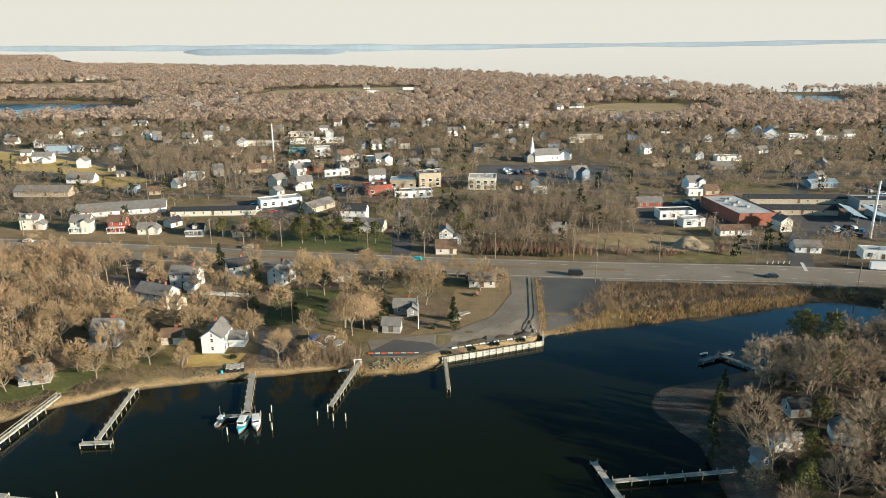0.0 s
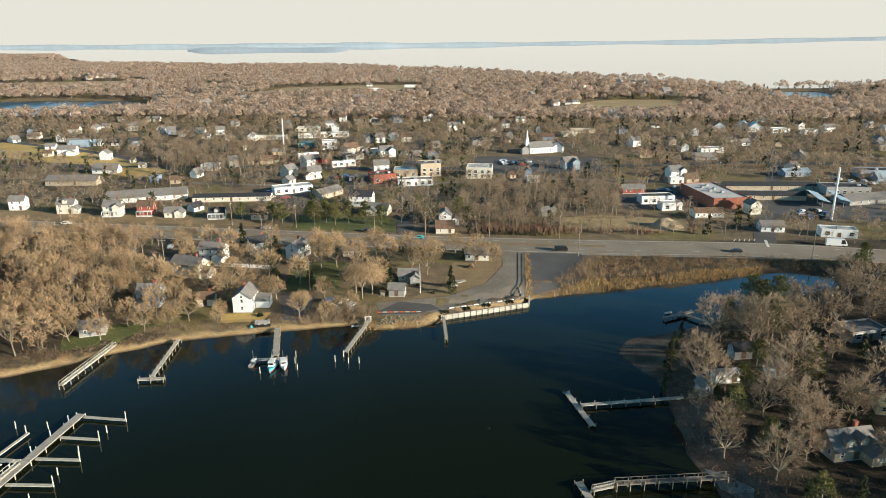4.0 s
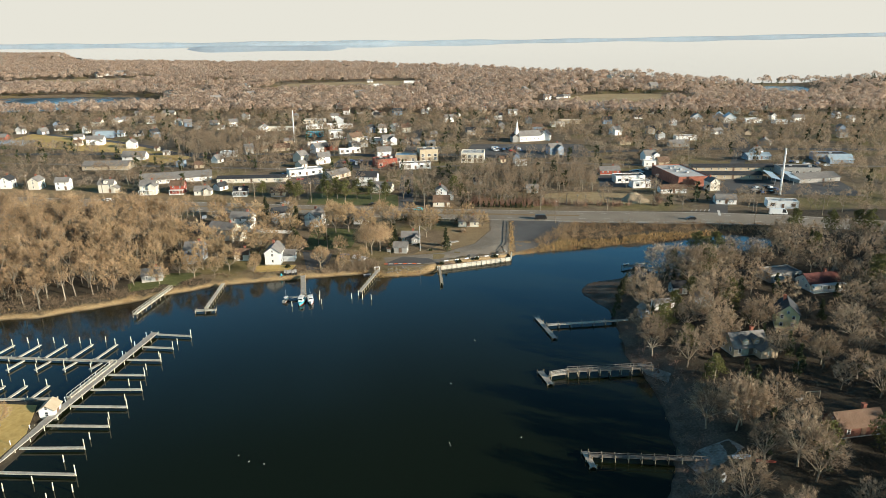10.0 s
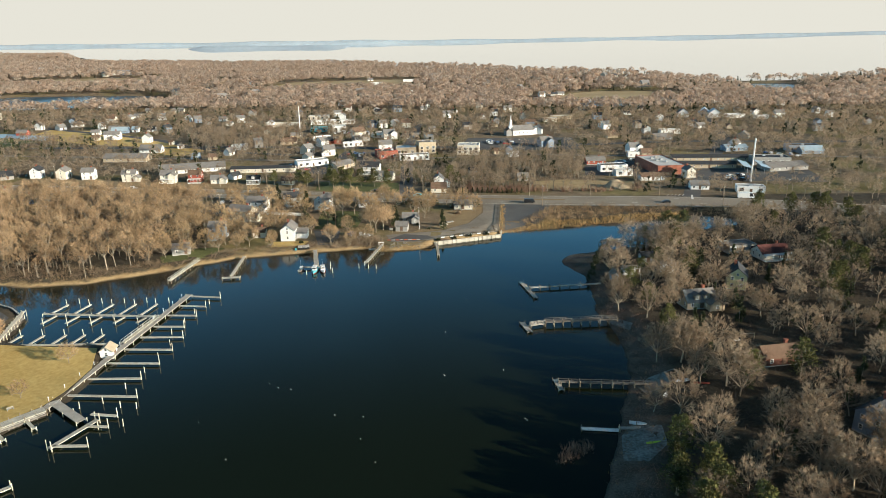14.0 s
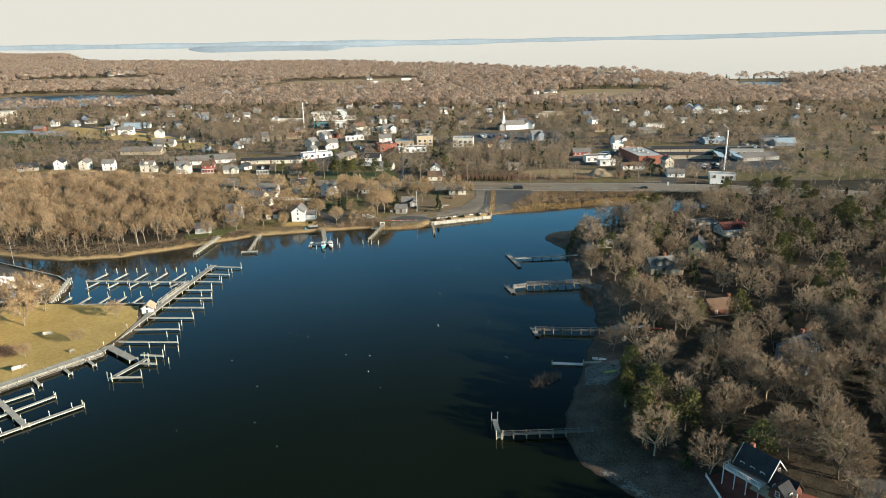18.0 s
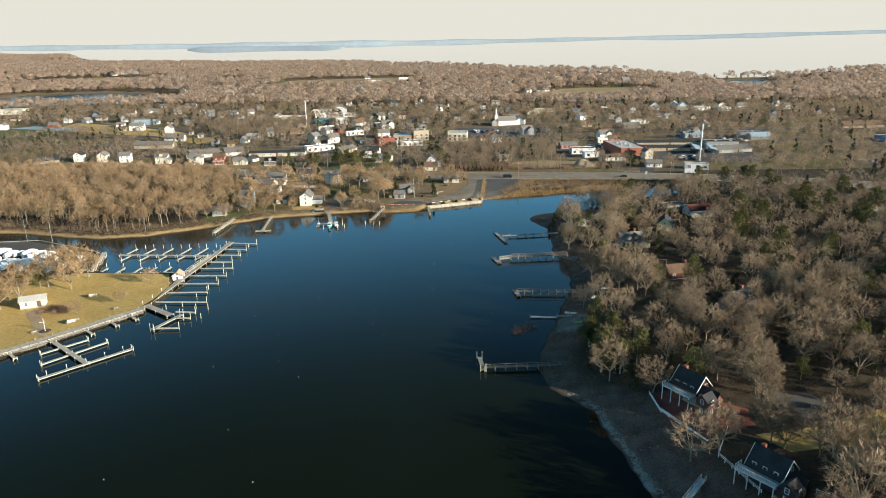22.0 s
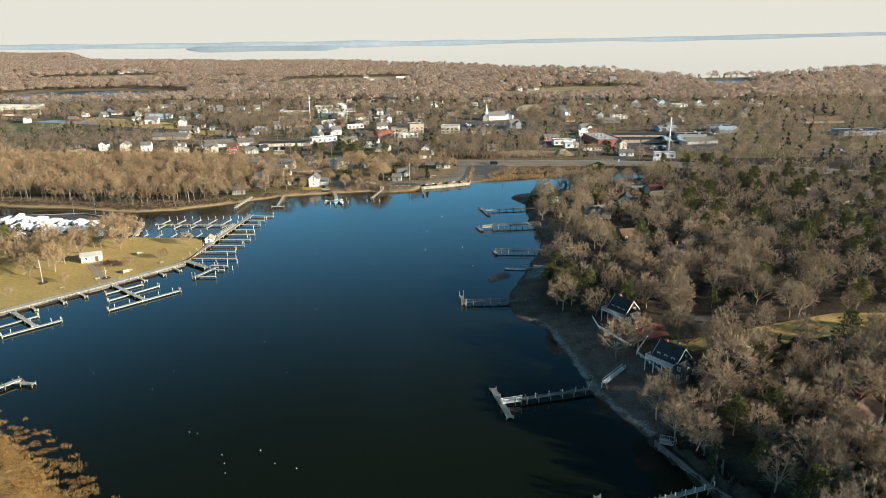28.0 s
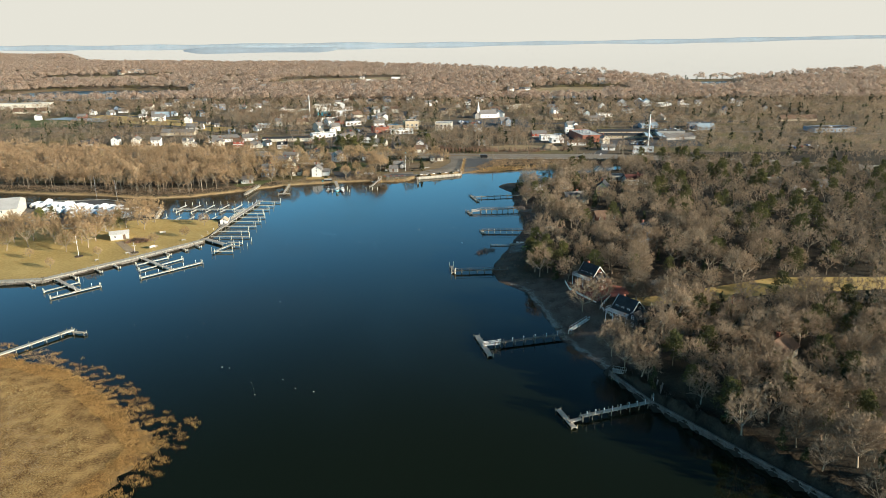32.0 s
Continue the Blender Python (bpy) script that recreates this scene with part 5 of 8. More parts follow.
house(-95, 385, 60, 8.1, 8.4, 1, CREAM, ROOF_GREY, "small cream outbuilding in the town", name="cottage", panes=False, faces="front", chimney=False)
house(-82, 400, 20, 11.8, 10.5, 2, WHITE, ROOF_GREY, "white house with cross gable by the railway", name="white_house", panes=False, faces="front", wing=(-4, -3.5, 90, 6, 6, 1))
house(-93, 437, 50, 10.5, 10.3, 2, WHITE, ROOF_GREY, "white and grey gabled house", name="white_house", panes=False, faces="front")
flat_building(-65, 462, 25, 13.1, 10, 3.4, GREY_SIDE, ROOF_DARK, "dark flat-roofed shop in the town", name="store", units=1, big=True, storeys=1)
flat_building(-51, 480, 20, 11.9, 9, 3.4, WHITE, ROOF_GREY, "low white shop in the town", name="store", units=0, big=True, storeys=1)
house(-42, 472, 15, 13.6, 11.6, 2, WHITE, ROOF_GREY, "white two-storey house with cross gable", name="white_house", panes=False, faces="front", wing=(4, -4.5, 90, 6, 6, 2))
house(-41, 419, 10, 13.8, 10.5, 2, WHITE, ROOF_GREY, "grey-white two-storey building behind the red store", name="town_house", panes=False, faces="front")
house(-63, 538, 40, 9.3, 9.3, 2, BLUE_SIDE, ROOF_DARK, "dark blue house in the town", name="blue_house", panes=False, faces="front")
house(-53, 538, 20, 11.4, 10.5, 2, WHITE, ROOF_GREY, "white house in the town", name="white_house", panes=False, faces="front")
house(-42, 546, 60, 9.3, 8.4, 2, WHITE, ROOF_GREY, "white gabled house in the town", name="white_house", panes=False, faces="front")
house(-31, 540, 10, 11.4, 9.3, 2, CREAM, ROOF_BROWN, "cream house in the town", name="cream_house", panes=False, faces="front")
house(-28, 469, 60, 9.3, 8.1, 1, WHITE, ROOF_DARK, "small white house with a dark roof", name="town_house", panes=False, faces="front")
house(-19, 468, 20, 7.2, 8.1, 1, BLUE_SIDE, ROOF_GREY, "pale blue bungalow in the town", name="blue_house", panes=False, faces="front", chimney=False)
flat_building(-8, 464, 10, 7.7, 8, 3.4, GREY_SIDE, ROOF_BLUE, "grey-green shop with a flat roof", name="store", units=0, big=True, storeys=1)
flat_building(-5, 433, 15, 9.3, 9, 3.4, TAN, ROOF_FLAT, "tan shop behind the brick block", name="store", units=0, big=True, storeys=1)
house(-6, 511, 10, 7.8, 8.1, 1, CREAM, ROOF_GREY, "cream house behind the shops", name="town_house", panes=False, faces="front", chimney=False)
house(-119, 737, 90, 8.1, 8.6, 2, WHITE, ROOF_GREY, "white gable-fronted house in the woods", name="white_house", panes=False, faces="front")
house(-47, 669, 20, 12.8, 10.5, 2, BLUE_SIDE, ROOF_DARK, "dark blue house in the woods", name="blue_house", panes=False, faces="front")
house(-66, 653, 0, 12.5, 9.3, 1, GREY_SIDE, ROOF_DARK, "grey house in the woods", name="grey_house", panes=False, faces="front")
house(-17, 660, 10, 8.8, 9.3, 2, WHITE, ROOF_GREY, "white house in the woods", name="white_house", panes=False, faces="front")
house(8, 610, 10, 11.7, 9.3, 2, WHITE, ROOF_GREY, "white house above the town", name="white_house", panes=False, faces="front")
house(86, 488, 70, 9.3, 12.4, 2, WHITE, ROOF_DARK, "white house beside the church", name="white_house", panes=False, faces="front")
house(53, 397, 90, 9.3, 6.4, 2, BLUE_SIDE, ROOF_GREY, "blue-grey gable-fronted house by the parking lot", name="blue_house", panes=False, faces="front")
house(43, 397, 20, 5.4, 7.0, 1, TAN, ROOF_BROWN, "small tan house by the parking lot", name="cottage", panes=False, faces="front", chimney=False)
flat_building(55, 385, 0, 7.8, 4, 3.4, WHITE, ROOF_FLAT, "low white shelter by the railway", name="shelter", units=0, big=False, storeys=1)
flat_building(109, 569, 5, 12.4, 8, 3.4, CREAM, ROOF_FLAT, "cream flat-roofed school-like block", name="building", units=0, big=False, storeys=1)
flat_building(124, 588, 4, 22.8, 7, 3.4, TAN, ROOF_FLAT, "long low tan block behind the graveyard", name="building", units=0, big=False, storeys=1)
house(150, 513, 30, 11.3, 10.5, 2, WHITE, ROOF_GREY, "white house east of the graveyard", name="white_house", panes=False, faces="front")
house(145, 464, 5, 12.1, 10.5, 1, TAN, ROOF_BROWN, "brown-roofed bungalow in the town", name="town_house", panes=False, faces="front")
house(23, 329, 5, 7.1, 5.8, 1, GREY_SIDE, ROOF_DARK, "small dark-roofed shed in the thicket", name="shed", panes=False, faces="front", chimney=False)
house(53, 307, 0, 9.1, 8.1, 1, GREY_SIDE, ROOF_GREY, "grey shed behind the roadside thicket", name="shed", panes=False, faces="front", chimney=False)
house(145, 396, 10, 11.4, 11.6, 2, WHITE, ROOF_GREY, "white two-storey house with a corner turret by the works", name="white_house", panes=False, faces="front", wing=(4.5, -3, 90, 5, 5, 2))
house(184, 452, 2, 21.5, 9.3, 1, GREY_SIDE, ROOF_GREY, "long grey house with white windows", name="grey_house", panes=False, faces="front", chimney=False)
flat_building(199, 481, 3, 17.2, 7, 3.4, WHITE, ROOF_GREY, "low white house behind a hedge", name="town_house", units=0, big=False, storeys=1)
house(151, 384, 10, 11.1, 10.5, 1, TAN, ROOF_BROWN, "tan-roofed shed by the railway", name="shed", panes=False, faces="front", chimney=False)
flat_building(141, 380, 0, 8.1, 5, 3.4, WHITE, ROOF_FLAT, "low white outbuilding by the railway", name="shed", units=0, big=False, storeys=1)
house(249, 597, 80, 11.6, 14.8, 2, WHITE, ROOF_GREY, "large white gabled hall", name="hall", panes=False, faces="front")
house(271, 598, 70, 16.3, 16.2, 2, BLUE_SIDE, ROOF_BLUE, "blue-roofed hall in the eastern streets", name="hall", panes=False, faces="front", chimney=False)
house(278, 590, 80, 14.0, 16.2, 2, WHITE, ROOF_BLUE, "white gabled hall with a pale roof", name="hall", panes=False, faces="front", chimney=False)
flat_building(297, 585, 10, 17.2, 10, 3.4, WHITE, ROOF_FLAT, "long white building in the eastern streets", name="building", units=0, big=False, storeys=1)
house(316, 667, 90, 9.3, 11.3, 2, CREAM, ROOF_GREY, "cream gable-fronted house in the town", name="cream_house", panes=False, faces="front")
flat_building(319, 574, 5, 11.9, 8, 3.4, WHITE, ROOF_GREY, "low white building among trees", name="building", units=0, big=False, storeys=1)
house(342, 586, 5, 14.3, 9.3, 2, WHITE, ROOF_GREY, "white house among trees", name="white_house", panes=False, faces="front")
house(251, 453, 60, 11.6, 12.9, 1, GREY_SIDE, ROOF_GREY, "grey-roofed bungalow behind the works", name="town_house", panes=False, faces="front")
house(230, 419, 30, 9.2, 9.3, 1, WHITE, ROOF_GREY, "white bungalow behind the blue workshop", name="cottage", panes=False, faces="front")
house(236, 532, 10, 11.1, 9.3, 1, WHITE, ROOF_DARK, "white house on the eastern street", name="town_house", panes=False, faces="front")
house(237, 514, 20, 11.9, 9.3, 1, WHITE, ROOF_GREY, "pale house on the eastern street", name="town_house", panes=False, faces="front", chimney=False)
house(217, 569, 90, 8.1, 8.2, 2, WHITE, ROOF_GREY, "white gable-fronted house in the trees", name="white_house", panes=False, faces="front")
house(369, 763, 20, 16.2, 9.3, 1, WHITE, ROOF_GREY, "white house in the eastern woods", name="far_house", panes=False, faces="front")
house(311, 788, 10, 16.1, 9.3, 1, CREAM, ROOF_GREY, "cream house by the marsh woods", name="far_house", panes=False, faces="front")
house(324, 781, 60, 9.3, 12.9, 2, BLUE_SIDE, ROOF_DARK, "blue house by the marsh woods", name="far_house", panes=False, faces="front")
house(336, 743, 30, 17.1, 9.3, 2, WHITE, ROOF_DARK, "white house in the eastern woods", name="far_house", panes=False, faces="front")
house(139, 840, 20, 13.0, 9.3, 2, WHITE, ROOF_GREY, "white house at the edge of the marsh", name="far_house", panes=False, faces="front")
house(156, 854, 30, 18.2, 9.3, 1, GREY_SIDE, ROOF_DARK, "dark house at the edge of the marsh", name="far_house", panes=False, faces="front")
house(167, 860, 10, 13.4, 9.3, 1, WHITE, ROOF_GREY, "white bungalow at the edge of the marsh", name="far_house", panes=False, faces="front")
flat_building(-46, 1063, 2, 29.6, 8, 3.4, WHITE, ROOF_FLAT, "long white farm building on the far field", name="far_building", units=0, big=False, storeys=1)
house(-117, 1079, 10, 12.4, 9.3, 1, WHITE, ROOF_GREY, "white farmhouse on the far field", name="far_house", panes=False, faces="front")
flat_building(-100, 1007, 0, 18.2, 7, 3.4, WHITE, ROOF_FLAT, "low white sheds on the far field", name="far_building", units=0, big=False, storeys=1)
house(-632, 1297, 20, 35.4, 10.0, 2, WHITE, ROOF_GREY, "pale mansion in the northern woods", name="far_house", panes=False, faces="front")
house(-450, 1036, 60, 10.5, 12.9, 2, WHITE, ROOF_GREY, "white house beyond the pond", name="far_house", panes=False, faces="front")
flat_building(-358, 1083, 2, 42.9, 8, 3.4, TAN, ROOF_FLAT, "long low building in the far woods", name="far_building", units=0, big=False, storeys=1)
house(-298, 1002, 80, 10.5, 11.9, 2, WHITE, ROOF_GREY, "white house in the far woods", name="far_house", panes=False, faces="front")
house(44, 897, 10, 13.7, 10.5, 2, WHITE, ROOF_GREY, "white house in the northern woods", name="far_house", panes=False, faces="front")
flat_building(-510, 630, 6, 74.2, 16, 6.3, CREAM, ROOF_FLAT, "large pale school building", name="school", units=0, big=False, storeys=2)
house(-466, 574, 6, 38.5, 10.0, 1, CREAM, ROOF_BROWN, "low cream wing of the school", name="school_wing", panes=False, faces="front", chimney=False)
house(-378, 515, 0, 12.9, 9.3, 1, RED_SIDE, ROOF_GREY, "red pavilion beside the running track", name="pavilion", panes=False, faces="front", chimney=False)
house(-361, 548, 60, 9.3, 11.6, 1, WHITE, ROOF_GREY, "white house beyond the track", name="town_house", panes=False, faces="front")
house(-382, 550, 90, 9.3, 8.4, 2, WHITE, ROOF_GREY, "white gable house beyond the track", name="town_house", panes=False, faces="front")
house(-292, 522, 10, 20.2, 10.5, 1, BLUE_SIDE, ROOF_BLUE, "pale blue building in the upper town", name="town_house", panes=False, faces="front", chimney=False)
house(-283, 326, 30, 18.2, 10.5, 1, GREY_SIDE, ROOF_DARK, "dark grey house beside the highway", name="roadside_house", panes=False, faces="front")
house(-252, 258, 20, 12.9, 9.3, 1, CREAM, ROOF_BROWN, "cream house south of the highway", name="cottage", panes=False, faces="front")
house(-245, 268, 90, 7.6, 6.4, 2, YELLOW, ROOF_GREY, "pale yellow gabled house south of the highway", name="yellow_house", panes=False, faces="front")
house(-254, 225, 30, 13.2, 10.5, 1, GREY_SIDE, ROOF_GREY, "grey cottage in the north woods", name="cottage", panes=False, faces="front")
house(-263, 214, 80, 9.3, 8.1, 1, WHITE, ROOF_GREY, "white cottage in the north woods", name="cottage", panes=False, faces="front")
house(-228, 259, 30, 8.4, 9.3, 1, BLUE_SIDE, ROOF_DARK, "dark blue cottage south of the highway", name="cottage", panes=False, faces="front")
house(-211, 245, 10, 7.1, 8.1, 1, GREY_SIDE, ROOF_GREY, "grey cottage south of the highway", name="cottage", panes=False, faces="front")
house(387, 437, 3, 38.1, 9.0, 1, TAN, ROOF_BROWN, "long tan motel beyond the eastern woods", name="long_shed", panes=False, faces="front", chimney=False)
flat_building(383, 369, 5, 40.8, 18, 3.4, BLUE_SIDE, ROOF_DARK, "dark blue store with a flat roof", name="store", units=1, big=True, storeys=1)
house(272, 386, 4, 23.2, 11.6, 1, BLUE_SIDE, ROOF_BLUE, "pale blue metal shed east of the works", name="workshop", panes=False, faces="front", chimney=False)
house(227, 333, 12, 28.0, 14.0, 1, GREY_SIDE, ROOF_GREY, "broad grey-roofed shed beside the highway", name="long_shed", panes=False, faces="front", chimney=False, rise=2.6)
house(218, 139, 10, 10.8, 10.5, 1, GREY_SIDE, ROOF_GREY, "grey house deep in the east woods", name="grey_house", panes=False, faces="front")
house(230, 123, 8, 10.6, 9.3, 1, WHITE, ROOF_BROWN, "white house with a brown roof in the east woods", name="ranch_house", panes=False, faces="front", rise=2.4)
house(247, 135, 0, 8.5, 8.1, 1, BLUE_SIDE, ROOF_GREY, "blue-grey house in the east woods", name="blue_house", panes=False, faces="front")
flat_building(-150, 556, -2, 34, 5, 3.2, CREAM, ROOF_FLAT, "long pale canopy roof behind the tower", name="canopy_building", units=0, big=False)
flat_building(-112, 566, 6, 26, 5, 3.4, WHITE, ROOF_FLAT, "long white canopy roof behind the tower", name="canopy_building", units=0, big=False)
# homes of the outer streets
hr = np.random.default_rng(21)
WALLS = [WHITE, WHITE, WHITE, CREAM, GREY_SIDE, GREY_SIDE, BLUE_SIDE, TAN, WHITE]
ROOFS = [ROOF_GREY, ROOF_GREY, ROOF_DARK, ROOF_BROWN]
made = 0
for street in range(700):
    x = hr.uniform(-430, 430)
    y = hr.uniform(470, 800)
    if abs(x) > 0.66 * (y + 200) or float(shore_distance(x, y)) < 12:
        continue
    if x > 200 and y < 420:
        continue
    if min((math.hypot(x - q[0], y - q[1]) - q[2] for q in CLEAR), default=99) < 9:
        continue
    wi, ri = hr.integers(len(WALLS)), hr.integers(len(ROOFS))
    house(x, y, hr.choice([0, 90]) + hr.uniform(-12, 18), hr.uniform(8.5, 13), hr.uniform(6.5, 8.5), int(hr.choice([1, 2, 2])), WALLS[wi], ROOFS[ri],
          "gabled town house among bare trees", name="town_house", group="houses of the town", panes=False, faces="front", chimney=bool(hr.random() < 0.4))
    made += 1
    if made == 55:
        break
far_made = 0
for k in range(300):
    y = hr.uniform(760, 1500)
    x = hr.uniform(-0.6, 0.6) * (y + 150)
    if float(shore_distance(x, y)) < 15 or min((math.hypot(x - q[0], y - q[1]) - q[2] for q in CLEAR), default=99) < 16:
        continue
    t = thing("far_house", x, y, float(land_height(x, y)), hr.uniform(0, 90), "distant pale house in the woods", "house", "far houses")
    L, W, st = hr.uniform(10, 16), hr.uniform(8, 10), int(hr.choice([1, 2]))
    child("wall", solid("far_wall", gable_vf(L, W, 2.8 * st + 0.5, W * 0.36), WALLS[hr.integers(6)]), t)
    child("roof", solid("far_roof", gable_roof_vf(L, W, 2.8 * st + 0.5, W * 0.36), ROOFS[hr.integers(4)]), t)
    CLEAR.append((x, y, 12))
    far_made += 1
    if far_made == 24:
        break

# white houses along the far coast
for x, y in ((281, 1098), (281, 1062), (258, 1057), (291, 1069), (310, 1060)):
    t = thing("far_house", x, y, float(land_height(x, y)), hr.uniform(0, 90), "distant white house among evergreens on the coast", "house", "houses of the coast")
    L, W = hr.uniform(10, 14), hr.uniform(7, 9)
    child("wall", solid("coast_wall", gable_vf(L, W, 4.6, W * 0.36), WALLS[hr.integers(4)]), t)
    child("roof", solid("coast_roof", gable_roof_vf(L, W, 4.6, W * 0.36), ROOFS[hr.integers(4)]), t)
    CLEAR.append((x, y, 9))
    CLEAR.append((x, y - 16, 12))

# church
ch = thing("church", 72, 484, float(land_height(72, 484)), 14, "white wooden church with a tall pointed steeple", "church")
cw = child("wall", solid("nave_wall", gable_vf(18, 8, 4.6, 3.6), WHITE), ch)
child("roof", solid("nave_roof", gable_roof_vf(18, 8, 4.6, 3.6), ROOF_GREY), ch)
wall_windows(cw, (-9, -4), (9, -4), 0.7, 1, gap=3.2)
wall_windows(cw, (9, -4), (9, 4), 0.3, 1, door=True)
child("tower", solid("tower", join_vf([box_vf(-1.5, -1.5, -0.5, 1.5, 1.5, 7.5), box_vf(-1.7, -1.7, 7.5, 1.7, 1.7, 7.8), box_vf(-1.1, -1.1, 7.8, 1.1, 1.1, 9.6)]), WHITE), ch, m=pose(-10.2, 0, 0))
child("spire", rod("spire", 1.3, 0.06, 7.5, WHITE, 8), ch, "slender white spire", pose(-10.2, 0, 9.6))
child("annex", solid("annex", gable_vf(7, 6, 3.6, 2.6), WHITE), ch, m=pose(12.2, 1, 0, 0, 0, 90))
child("annex_roof", solid("annex_roof", gable_roof_vf(7, 6, 3.6, 2.6), ROOF_GREY), ch, m=pose(12.2, 1, 0, 0, 0, 90))
CLEAR.append((72, 482, 15))
CLEAR.append((72, 470, 12))


# ---- waterfront houses with balconies ----
def rail_vf(L, h=1.0):
    n = max(2, int(L / (0.5 if L < 11 else 1.7)))
    return join_vf([box_vf(0, -0.05, h - 0.09, L, 0.05, h), box_vf(0, -0.04, 0.12, L, 0.04, 0.2)] + [box_vf(k * (L - 0.08) / n, -0.04, 0, k * (L - 0.08) / n + 0.08, 0.04, h - 0.09) for k in range(n + 1)])


def shore_house(x, y, rot, L, W, h, wall, label, wing_l):
    z = float(land_height(x, y))
    t = thing("waterfront_house", x, y, z, rot, label, "house")
    w = child("wall", solid("shore_wall", gable_vf(L, W, h, 2.9, -1.5), wall), t)
    child("roof", solid("shore_roof", gable_roof_vf(L, W, h, 2.9, 0.6), ROOF_DARK), t, "charcoal shingle roof")
    wall_windows(w, (-L / 2, -W / 2), (L / 2, -W / 2), 0.3, 2, gap=1.7)
    wall_windows(w, (L / 2, -W / 2), (L / 2, W / 2), 0.3, 2, gap=2.0)
    wall_windows(w, (-L / 2, W / 2), (-L / 2, -W / 2), 0.3, 2, gap=2.0)
    for sx in (-1, 1):
        child("bargeboard", solid("bargeboard", join_vf([([(0, -W / 2 - 0.6, h - 0.35), (0.1, -W / 2 - 0.6, h - 0.35), (0.1, 0, h + 3.2), (0, 0, h + 3.2), (0, -W / 2 - 0.6, h - 0.65), (0.1, -W / 2 - 0.6, h - 0.65), (0.1, 0, h + 2.85), (0, 0, h + 2.85)],
                                                          [(0, 1, 2, 3), (4, 7, 6, 5), (1, 5, 6, 2), (0, 3, 7, 4)]),
                                                         ([(0, W / 2 + 0.6, h - 0.35), (0.1, W / 2 + 0.6, h - 0.35), (0.1, 0, h + 3.2), (0, 0, h + 3.2), (0, W / 2 + 0.6, h - 0.65), (0.1, W / 2 + 0.6, h - 0.65), (0.1, 0, h + 2.85), (0, 0, h + 2.85)],
                                                          [(0, 3, 2, 1), (4, 5, 6, 7), (1, 2, 6, 5), (0, 4, 7, 3)])]), WHITE), t, "white bargeboard", pose(sx * (L / 2 + 0.62) - 0.05, 0, 0.03))
    q = child("wing", solid("shore_wing", gable_vf(wing_l, W * 0.8, h - 1.6, 2.2, -1.5), wall), t, m=pose(L / 2 + wing_l / 2, -0.3, 0))
    child("wing_roof", solid("shore_wing_roof", gable_roof_vf(wing_l, W * 0.8, h - 1.6, 2.2, 0.4), ROOF_DARK), q)
    wall_windows(q, (-wing_l / 2, -W * 0.4), (wing_l / 2, -W * 0.4), 0.2, 1, gap=1.7)
    wall_windows(q, (wing_l / 2, -W * 0.4), (wing_l / 2, W * 0.4), 0.2, 1, gap=2.0)
    b = child("balcony", solid("balcony", join_vf([box_vf(-L / 2 - 1.6, -W / 2 - 2.4, 2.75, L / 2, -W / 2 - 0.02, 2.95)]
                                                 + [box_vf(k, -W / 2 - 2.35, -1.5, k + 0.18, -W / 2 - 2.17, 2.75) for k in np.linspace(-L / 2 - 1.5, L / 2 - 0.3, 4)]), WHITE), t, "white timber balcony on posts")
    child("railing", solid("balcony_rail", rail_vf(L + 1.6), WHITE), b, m=pose(-L / 2 - 1.6, -W / 2 - 2.3, 2.95))
    child("railing", solid("balcony_rail_side", rail_vf(2.3), WHITE), b, m=pose(-L / 2 - 1.5, -W / 2 - 2.3, 2.95, 0, 0, 90))
    tw = child("bay_tower", solid("bay_tower", gable_vf(3.2, 3.4, h - 0.6, 1.6, -1.5), wall), t, m=pose(L / 2 + wing_l - 1.2, -W * 0.4 - 1.4, 0, 0, 0, 90))
    child("bay_roof", solid("bay_roof", gable_roof_vf(3.2, 3.4, h - 0.6, 1.6, 0.3), ROOF_DARK), tw)
    for k in range(2):
        child("window", WINDOW_FRAME, tw, m=pose(-1.6, 0, 0.6 + 2.4 * k, 0, 0, -90))
        child("window", WINDOW_FRAME, tw, m=pose(0, 1.7, 0.6 + 2.4 * k, 0, 0, 180))
        child("window", WINDOW_FRAME, tw, m=pose(0, -1.7, 0.6 + 2.4 * k, 0, 0, 0))
    child("chimney", solid("shore_chimney", box_vf(-0.4, -0.4, h, 0.4, 0.4, h + 3.5), BRICK), t, m=pose(-L * 0.35, 0.6, 0))
    return t


BRICK_HOUSE = shore_house(68.5, -31, -56, 6.6, 5.2, 4.3, DARK_BRICK, "waterfront house with charcoal roof, white balcony and white trim", 4.8)
awn = child("awning", solid("awning", ([(-1.0, -5.6, 2.5), (4.2, -5.6, 2.5), (4.2, -3.05, 3.3), (-1.0, -3.05, 3.3), (-1.0, -5.6, 2.42), (4.2, -5.6, 2.42), (4.2, -3.05, 3.22), (-1.0, -3.05, 3.22)],
                                       [(0, 1, 2, 3), (4, 7, 6, 5), (0, 4, 5, 1), (1, 5, 6, 2), (3, 2, 6, 7), (0, 3, 7, 4)]), TAN), BRICK_HOUSE, "tan cloth awning over the patio", pose(2.6, 0, -0.4))
shore_house(72.5, -66, -53, 6.8, 5.6, 4.1, DARK_SIDE, "dark-roofed waterfront house with arched white-framed gables", 3.6)
sheet("patio", [(60, -27), (60, -36), (61.5, -43), (66, -49.5), (79, -45), (80, -38), (72, -33), (66, -26)], 0.06, BRICKPAVE, "red brick patio round the waterfront house", "patio")


